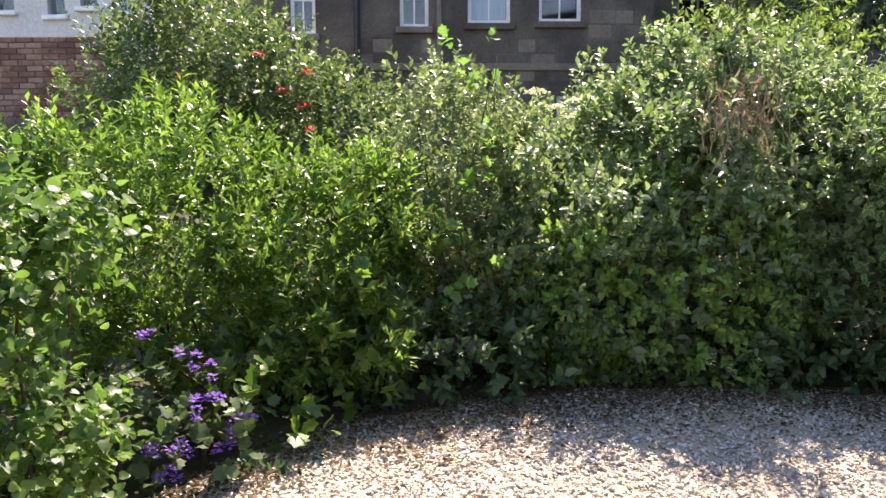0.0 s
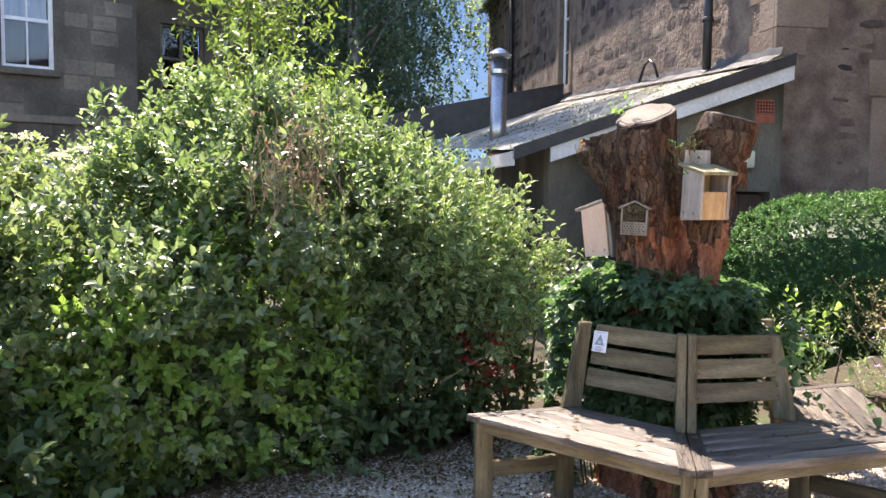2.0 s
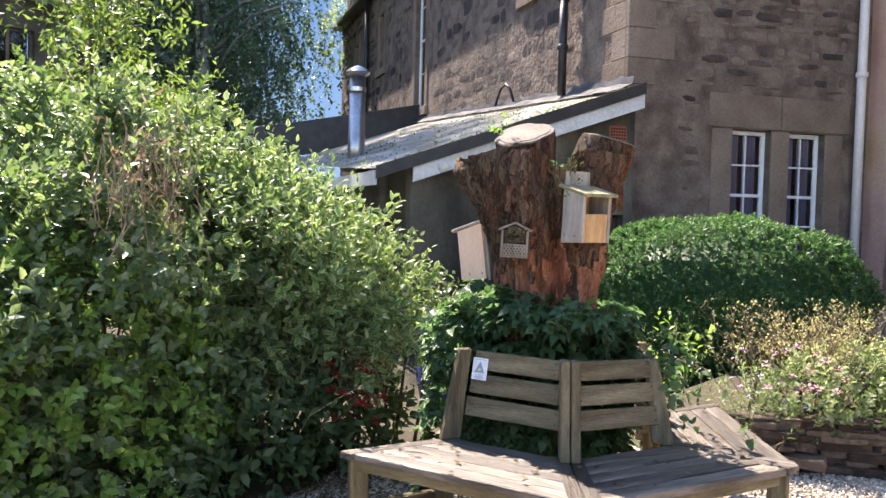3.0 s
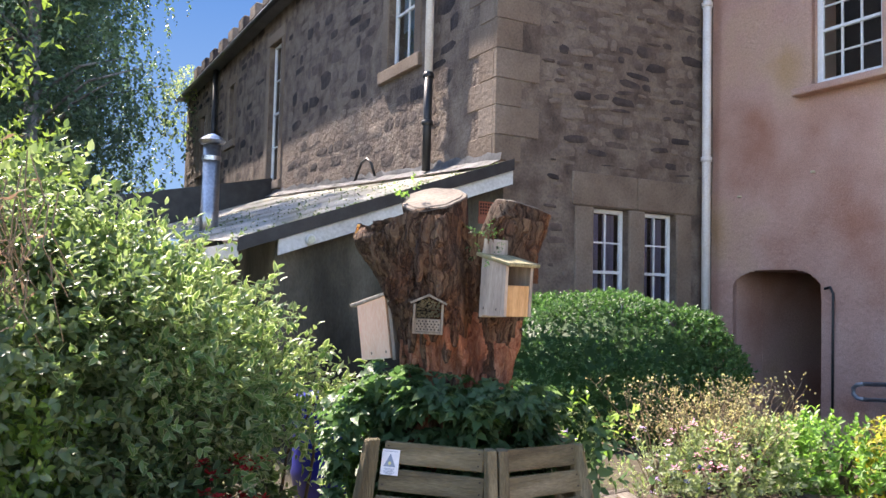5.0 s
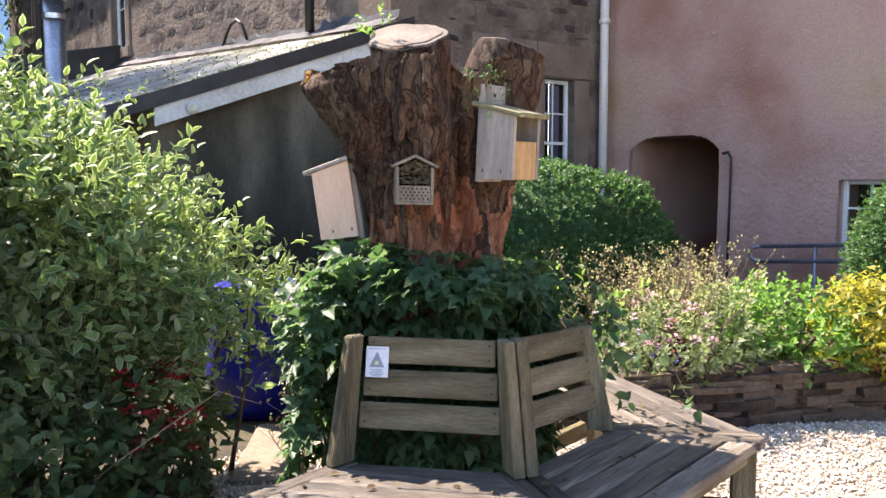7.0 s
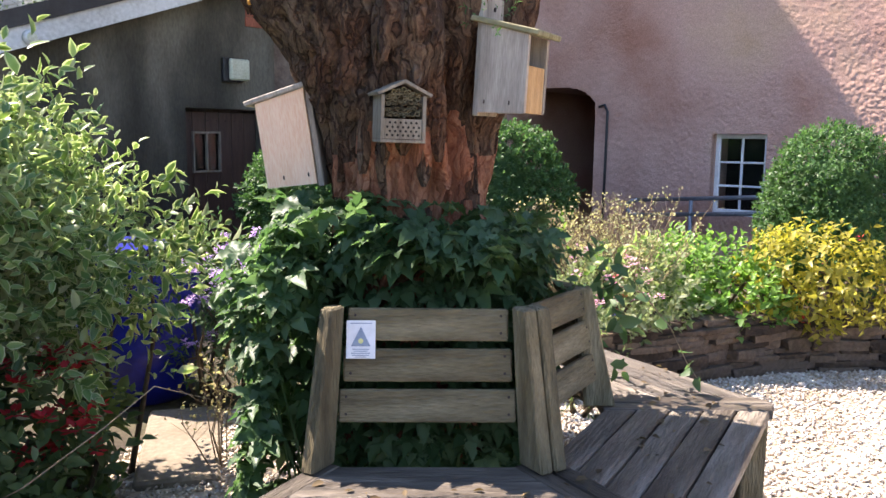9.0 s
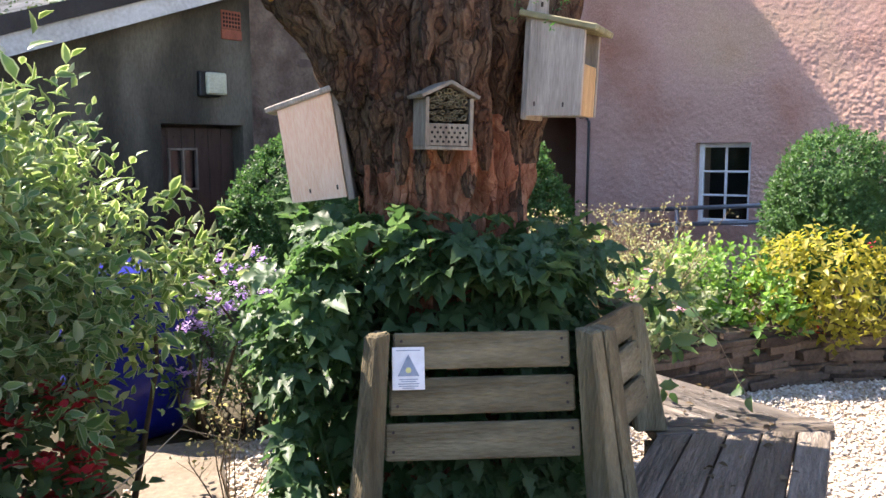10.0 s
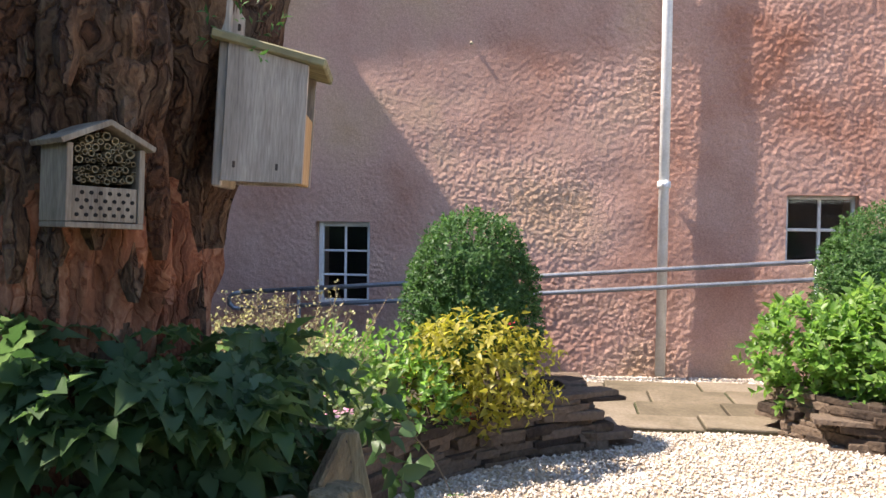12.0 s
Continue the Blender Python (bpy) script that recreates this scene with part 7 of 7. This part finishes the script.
shrub("far_shrubbery", "dark shrubbery beyond the lean-to", "shrub", (9.0, 19.0, 0),
      [(9.3, 20, 2.0, 2.0, 1.5, 2.2), (11.5, 22, 2.4, 2.2, 1.5, 2.6)], L_BIRCH, 1600, 0.14, SMALL, 0.5, 8, seed=48, stems=12)
shrub("wall_creeper", "pale climber on the far corner of the side wall", "climber", tuple(BLD @ Vector((-0.2, 18.3, 6.0))), [tuple(BLD @ Vector((-0.3, 18.4, 7.0))) + (0.5, 0.7, 0.9), tuple(BLD @ Vector((-0.2, 17.6, 7.8))) + (0.5, 0.6, 0.35)], L_PALE, 240, 0.1, OVATE, 0.3, 6, seed=49, stems=4)

# ---------------------------------------------------------------- clipped hedge and box balls
def clipped(name, label, base, lobes, n, seed, category="hedge", size=0.03):
    return shrub(name, label, category, base, lobes, L_BOX, n, size, SMALL, 0.06, 7, seed=seed, rough=0.05, inner=0.86, lift=0.3, stems=10, up=0.4)


def clipped_block(name, label, centre, half, top, n, seed, turn=0.0):
    """A clipped hedge: shoots on the skin of a rounded block, over a twiggy core."""
    rng = np.random.default_rng(seed)
    t = thing(name, label, "hedge", Matrix.Translation(centre) @ Matrix.Rotation(radians(turn), 4, 'Z'))
    d = unit(rng.normal(size=(n, 3)))
    e = 2.6
    k = (np.abs(d[:, 0]) ** e + np.abs(d[:, 1]) ** e + np.abs(d[:, 2]) ** e) ** (-1 / e)
    dd = d * k[:, None]
    lump = 1 + 0.03 * np.sin(dd[:, 0] * 6 + dd[:, 1] * 5) + 0.025 * np.sin(dd[:, 2] * 9 + dd[:, 1] * 7) + rng.uniform(-0.06, 0.02, n)
    P = dd * np.array((half[0], half[1], top / 2)) * lump[:, None] + np.array((0, 0, top / 2))
    D = d + np.array((0, 0, 0.5)) + rng.normal(0, 0.45, (n, 3))
    o = new("foliage", place_blades("foliage", *sprigs(rng, P, D, 0.07, 9, 0.036, 55, 0.4), SMALL, L_BOX))
    o.parent = t
    bm = bmesh.new()
    bmesh.ops.create_icosphere(bm, subdivisions=4, radius=1.0)
    for v in bm.verts:
        q = v.co
        s = (abs(q.x) ** e + abs(q.y) ** e + abs(q.z) ** e) ** (-1 / e) * (0.85 + 0.04 * noise.noise(q * 4))
        v.co = Vector((q.x * s * half[0], q.y * s * half[1], q.z * s * top / 2 + top / 2))
    part("inner_foliage", bm, L_BOX, t)
    return t


clipped_block("clipped_hedge", "neatly clipped dense green hedge", (7.15, 4.72, -0.1), (0.8, 1.25), 1.56, 9000, 51, 12)
def box_ball(base, r, h, seed, label):
    c = (base[0], base[1])
    return clipped("box_ball", label, base, [(c[0], c[1], base[2] + h * 0.45, r, r, h * 0.47), (c[0], c[1], base[2] + h * 0.62, r * 0.86, r * 0.86, h * 0.38)], 3600, seed, "topiary", 0.028)


def core(ob, r, h):
    bm = bmesh.new()
    bmesh.ops.create_icosphere(bm, subdivisions=3, radius=1.0)
    for v in bm.verts:
        k = 0.84 + 0.06 * noise.noise(v.co * 4)
        v.co = Vector((v.co.x * r * k, v.co.y * r * k, v.co.z * h * 0.47 * k + h * 0.45))
    part("inner_foliage", bm, L_BOX, ob)


b1 = box_ball((6.28, 1.8, 0.25), 0.40, 1.13, 52, "clipped egg-shaped box bush in the raised bed")
core(b1, 0.40, 1.13)
b2 = box_ball((5.95, -1.35, 0.25), 0.48, 1.25, 53, "large clipped box bush in the second bed")
core(b2, 0.48, 1.25)

# ---------------------------------------------------------------- plants in the raised bed
yl = shrub("yellow_shrub", "golden-yellow leafy shrub spilling over the bed edge", "shrub", (5.75, 2.0, 0.28),
           [(5.72, 2.02, 0.53, 0.26, 0.32, 0.24), (5.66, 1.87, 0.46, 0.2, 0.26, 0.19), (5.7, 2.22, 0.52, 0.2, 0.18, 0.2)], L_YELLOW, 280, 0.058, blade(0.5, 0.4, 0.1, 0.3), 0.14, 7, seed=54, lift=0.2, angle=65, stems=12)
for i in range(4):
    blossoms(R, (R.normal(-0.05, 0.25), R.normal(0, 0.28), R.uniform(-0.05, 0.55)), 1, (0.01, 0.01, 0.01), 4, 0.05, P_RED, yl)
shrub("fresh_green_perennial", "fresh green leafy perennial in the bed", "plant", (5.85, 2.6, 0.28),
      [(5.8, 2.6, 0.4, 0.3, 0.32, 0.24), (5.65, 2.4, 0.36, 0.2, 0.2, 0.18), (6.0, 2.75, 0.44, 0.25, 0.25, 0.2)], L_FRESH, 340, 0.055, OVATE, 0.14, 7, seed=55, lift=0.8, stems=14)
shrub("pale_perennial", "pale green feathery perennials in the bed", "plant", (5.4, 3.1, 0.28),
      [(5.4, 3.1, 0.4, 0.35, 0.35, 0.22), (5.2, 3.2, 0.36, 0.25, 0.3, 0.18), (5.7, 2.95, 0.42, 0.3, 0.25, 0.22)], L_PALE, 420, 0.045, OVATE, 0.13, 7, seed=56, lift=0.7, stems=14)


def wisps(name, label, centre, n, height, spread, seed, material=None, heads=L_WISP):
    """Airy branching seed heads on hair-thin stalks."""
    rng = np.random.default_rng(seed)
    t = thing(name, label, "flower", Matrix.Translation(centre))
    bm = bmesh.new()
    tips = []
    for i in range(n):
        top = np.array((rng.normal(0, spread), rng.normal(0, spread), height * rng.uniform(0.65, 1.1)))
        root = np.array((top[0] * 0.3, top[1] * 0.3, 0))
        mid = (root + top) / 2 + rng.normal(0, 0.02, 3)
        tube_bm([root, mid, top], [0.003, 0.0025, 0.0015], 4, bm)
        for k in range(7):
            s = rng.uniform(0.55, 1.0)
            p = root * (1 - s) + top * s
            q = p + np.array((rng.normal(0, 0.05), rng.normal(0, 0.05), rng.uniform(0.02, 0.09)))
            tube_bm([p, q], [0.0014, 0.001], 3, bm)
            tips += [q + rng.normal(0, 0.015, 3) for _ in range(3)]
    part("stalk_spray", bm, M_DRYTWIG, t)["kind"] = "stuff"
    P = np.array(tips)
    m = len(P)
    o = new("seed_spray", place_blades("seed_heads", P, rng.normal(size=(m, 3)), rng.normal(size=(m, 3)), rng.uniform(0.01, 0.022, m), ROUND, heads))
    o["kind"] = "stuff"
    o.parent = t
    return t


wisps("seeding_grass", "airy straw-coloured seed heads over the bed", (5.5, 3.2, 0.3), 80, 0.6, 0.25, 57)
wisps("seeding_grass", "thin dry seed stalks beside the hedge", (5.25, 3.5, 0.3), 26, 0.6, 0.2, 58)
pk = shrub("pink_flowers", "mixed pink and red flowers at the bed edge", "flower", (5.1, 3.2, 0.25),
           [(5.1, 3.2, 0.42, 0.25, 0.25, 0.2), (4.95, 3.5, 0.35, 0.2, 0.2, 0.2)], L_PALE, 180, 0.04, LANCE, 0.12, 7, seed=59, lift=0.7, stems=8)
for i in range(36):
    blossoms(R, (R.normal(-0.04, 0.14), R.normal(0.02, 0.15), R.uniform(0.12, 0.46)), 1, (0.01, 0.01, 0.01), 8, 0.042, P_PINK if i % 7 else P_ROSE, pk)
for i in range(8):
    blossoms(R, (R.normal(-0.12, 0.06), R.normal(0.1, 0.1), R.uniform(0.1, 0.25)), 1, (0.01, 0.01, 0.01), 6, 0.03, P_BLUE, pk)
bl = shrub("silver_foliage", "silvery narrow-leaved plant with violet flowers by the bench", "plant", (4.75, 3.7, 0.0),
           [(4.75, 3.65, 0.35, 0.3, 0.3, 0.3), (4.6, 3.35, 0.2, 0.2, 0.2, 0.2), (4.9, 4.1, 0.45, 0.25, 0.25, 0.25)], L_HEDGE, 120, 0.045, NARROW, 0.16, 8, seed=60, lift=0.7, stems=10)
for i in range(12):
    blossoms(R, (R.normal(0, 0.2), R.normal(0.1, 0.25), R.uniform(0.3, 0.75)), 1, (0.01, 0.01, 0.01), 6, 0.035, P_LILAC, bl)
p2 = shrub("catmint", "bushy fresh green catmint with small violet flowers", "plant", (5.45, -0.85, 0.2),
           [(5.4, -0.75, 0.5, 0.5, 0.42, 0.38), (5.0, -1.1, 0.45, 0.45, 0.5, 0.35), (5.75, -0.45, 0.45, 0.35, 0.3, 0.3)], L_FRESH, 1000, 0.072, OVATE, 0.15, 8, seed=63, lift=0.9, stems=20)
for i in range(22):
    blossoms(R, (R.normal(0.0, 0.3), R.normal(0.15, 0.25), R.uniform(0.1, 0.4)), 1, (0.01, 0.01, 0.01), 6, 0.03, P_LILAC, p2)

# ---------------------------------------------------------------- anemone clump inside the bench
an_ = thing("japanese_anemone", "lush dark green large-leaved anemone clump at the stump foot", "plant", pose(3.0, 3.9, 0))
rng = np.random.default_rng(71)
kinds = []
for k in range(6):
    tv, tf = trifoliate(rng.uniform(0.15, 0.5))
    tv = tv + np.array([(0, 0, 0.03 * math.sin(9 * x + 4 * y + k)) for x, y, z in tv])
    kinds.append(arrays_mesh("leaf", tv, tf, L_ANEM))
AN = [(2.91, 4.13, 0.62, 0.11, 0.1, 0.4), (2.95, 4.17, 0.85, 0.14, 0.14, 0.2), (3.02, 3.85, 0.88, 0.16, 0.34, 0.24), (3.15, 3.55, 0.88, 0.2, 0.18, 0.2), (2.84, 4.14, 0.35, 0.1, 0.1, 0.3), (3.42, 3.5, 0.74, 0.2, 0.14, 0.18), (3.3, 4.22, 0.7, 0.25, 0.14, 0.4), (2.98, 3.78, 0.96, 0.1, 0.2, 0.13), (3.08, 3.58, 0.95, 0.12, 0.12, 0.13), (3.3, 3.52, 0.88, 0.14, 0.1, 0.12), (3.5, 3.55, 0.8, 0.1, 0.12, 0.12), (3.0, 4.05, 1.02, 0.12, 0.12, 0.14), (3.62, 3.8, 0.68, 0.15, 0.3, 0.26), (3.1, 3.75, 0.5, 0.2, 0.3, 0.3)]


def behind_back(p):
    """Whether a leaf stands clear of the bench back, or above it."""
    dx, dy = p[0] - BENCH.x, p[1] - BENCH.y
    deg = math.degrees(math.atan2(dy, dx)) % 360
    if not 148 < deg < 348:
        return True
    return math.hypot(dx, dy) < 0.36 or (p[2] > 0.97 and math.hypot(dx, dy) < 0.43)


P, D = lobe_points(rng, AN, 5000, inner=0.7, rough=0.15)
n = 1800
ra, rd_, rz_ = rng.uniform(0.26, 0.40, n), np.radians(rng.uniform(140, 355, n)), rng.uniform(0.3, 1.06, n)
ring = np.stack([STUMP.x + np.cos(rd_) * ra, STUMP.y + np.sin(rd_) * ra, rz_], 1)
P, D = np.concatenate([P, ring]), np.concatenate([D, np.stack([np.cos(rd_), np.sin(rd_), 0.2 + 0 * rd_], 1)])
mixed = rng.permutation(len(P))
P, D = P[mixed], D[mixed]
keep = np.array([behind_back(p) for p in P])
P, D = P[keep][:2700], D[keep][:2700]
bm = bmesh.new()
for i in range(len(P)):
    p, d = P[i], D[i]
    rel = Vector((p[0] - STUMP.x, p[1] - STUMP.y, 0))
    if rel.length < 0.255 and p[2] < 1.5:
        continue
    dirv = Vector((d[0], d[1], -0.3 + rng.normal(0, 0.3))) + Vector(rng.normal(0, 0.3, 3))
    dirv.normalize()
    up = Vector((d[0] * 0.8, d[1] * 0.8, 0.9)) + Vector(rng.normal(0, 0.35, 3))
    x = dirv.cross(up).normalized()
    z = x.cross(dirv)
    s = rng.uniform(0.08, 0.135)
    if i < 290:
        o = new("leaf", kinds[i % 6])
        o.parent = an_
        o.matrix_local = Matrix.Translation((p[0] - 3.0, p[1] - 3.9, p[2])) @ Matrix((x, dirv, z)).transposed().to_4x4() @ Matrix.Scale(s, 4)
    if i % 45 == 0:
        root = Vector((p[0] - 3.0, p[1] - 3.9, 0)) * 0.6
        tip = Vector((p[0] - 3.0, p[1] - 3.9, p[2]))
        part("stalk", tube_bm([root, (root + tip) / 2 + Vector((0, 0, 0.08)), tip], [0.005, 0.004, 0.0025], 5), L_ANEM, an_)
Q, E_ = P[290:], D[290:]
ok = np.hypot(Q[:, 0] - STUMP.x, Q[:, 1] - STUMP.y) > 0.255
Q, E_ = Q[ok], E_[ok]
o = new("foliage", place_blades("foliage", Q - np.array((3.0, 3.9, 0)), E_ * (1, 1, 0.3) + rng.normal(0, 0.3, Q.shape) + (0, 0, -0.3), E_ * (0.8, 0.8, 0) + (0, 0, 0.9) + rng.normal(0, 0.35, Q.shape), rng.uniform(0.07, 0.125, len(Q)), trifoliate(0.3), L_ANEM))
o.parent = an_
o["kind"] = "stuff"
shrub("bench_creeper", "pale leafy shoots trailing over the bench back", "climber", (3.75, 3.4, 0.5),
      [(3.6, 3.3, 0.86, 0.12, 0.12, 0.1), (3.75, 3.5, 0.8, 0.14, 0.16, 0.14)], L_LIME, 13, 0.04, OVATE, 0.16, 6, seed=72, stems=0)

shrub("hanging_shoots", "dark leafy shoots hanging over the bench back end", "climber", (3.42, 3.3, 0.5),
      [(3.42, 3.26, 0.72, 0.06, 0.05, 0.16), (3.46, 3.32, 0.86, 0.08, 0.07, 0.07)], L_ANEM, 22, 0.06, OVATE, 0.12, 5, seed=75, stems=0, lift=-0.5)
bm = bmesh.new()
tube_bm([(3.45, 3.25, 0.84), (3.52, 3.14, 0.8), (3.56, 3.04, 0.68), (3.55, 2.98, 0.56), (3.57, 2.94, 0.5)], [0.003, 0.0025, 0.002, 0.0018, 0.0015], 5, bm)
tv = thing("trailing_stem", "thin stem with withered leaves trailing over the bench", "stem", Matrix.Translation((0, 0, 0)))
part("stem", bm, M_DRYTWIG, tv)
rng = np.random.default_rng(76)
for p in ((3.53, 3.12, 0.79), (3.56, 3.05, 0.69), (3.555, 3.0, 0.6), (3.55, 2.98, 0.55), (3.57, 2.94, 0.5), (3.58, 2.96, 0.53)):
    lf = new("leaf", place_blades("leaf", np.array([p]), rng.normal(0, 0.5, (1, 3)) + (0, 0, -0.8), rng.normal(size=(1, 3)), np.array([0.05]), HEART, L_ANEM))
    lf.parent = tv
n = 70
ld, lr = np.radians(rng.uniform(165, 335, n)), rng.uniform(0.68, 0.98, n)
P = np.stack([BENCH.x + np.cos(ld) * lr, BENCH.y + np.sin(ld) * lr, np.full(n, SEAT_Z + 0.006)], 1)
fallen = new("fallen_leaves", place_blades("fallen_leaves", P, rng.normal(size=(n, 3)) * (1, 1, 0.2), rng.normal(0, 0.3, (n, 3)) + (0, 0, 1), rng.uniform(0.012, 0.036, n), OVATE, L_LITTER))
tagged(fallen, "dry fallen leaves and bits of bark on the bench seat", "leaf litter", kind="stuff")

ph = shrub("phlox", "tall lilac phlox beside the hedge", "flower", (4.5, 5.1, -0.02),
           [(4.45, 5.1, 0.4, 0.25, 0.25, 0.35), (4.6, 4.95, 0.25, 0.22, 0.2, 0.25), (4.75, 5.0, 0.35, 0.3, 0.25, 0.3)], L_ANEM, 380, 0.05, LANCE, 0.16, 8, seed=73, lift=0.9, stems=16)
for i in range(30):
    blossoms(R, (R.normal(-0.06, 0.15), R.normal(-0.05, 0.12), R.uniform(0.54, 0.84) if i < 22 else R.uniform(0.25, 0.6)), 4, (0.015, 0.015, 0.013), 12, 0.038, P_LILAC, ph)
wisps("dry_stalks", "thin withered stalks in the gravel", (3.7, 4.75, 0), 8, 0.36, 0.12, 74)

butt = thing("blue_barrel", "deep blue plastic barrel behind the shrubs", "barrel", pose(4.53, 5.57, 0))
part("body", tube_bm([(0, 0, -0.02), (0, 0, 0.04), (0, 0, 0.2), (0, 0, 0.24), (0, 0, 0.28), (0, 0, 0.55), (0, 0, 0.7), (0, 0, 0.72)], [0.25, 0.27, 0.30, 0.31, 0.30, 0.305, 0.28, 0.27], 28), M_BLUE, butt, smooth=True)
part("rim", tube_bm([(0, 0, 0.722), (0, 0, 0.76)], [0.285, 0.285], 28), M_BLUE, butt)

# trailing bramble shoot by the bench end
bm = bmesh.new()
tube_bm([(2.5, 4.85, 0.35), (2.35, 4.6, 0.5), (2.45, 4.45, 0.62), (2.6, 4.4, 0.68), (2.7, 4.3, 0.62)], [0.0022, 0.002, 0.0018, 0.0015, 0.001], 5, bm)
tagged(part("bramble_shoot", bm, M_DRYTWIG), "thin bramble shoot arching over the gravel", "shoot")

# ---------------------------------------------------------------- rubble stones of the house, laid last
rr_ = random.Random(15)
blocked_g = [(1.15, 3.3, 0.5, 3.1), (0.0, 0.6, 0, 9)]
st = [s for s in rubble(rr_, 0.05, PINK_X - 0.05, 1.2, 6.6, blocked_g, (0.07, 0.2), (0.12, 0.46)) if rr_.random() < 0.85]
rr_.shuffle(st)
lay_rubble(gable, st, Matrix.Translation((0, GABLE_Y, 0)), 290, rr_)
blocked_s = [(a - 0.25, b + 0.25, c - 0.25, d + 0.28) for a, b, c, d in SIDE_WINDOWS] + [(0, 0.9, 0, 9)]
st = [s for s in rubble(rr_, 0.7, 18.8, 3.0, STONE_H - 0.1, blocked_s, (0.14, 0.36), (0.2, 0.6)) if rr_.random() < 0.75]
st.sort(key=lambda s: s[0])
lay_rubble(side, st, Matrix.Rotation(radians(-90), 4, 'Z') @ Matrix.Diagonal((-1, 1, 1, 1)), 290, rr_, (0.003, 0.008))
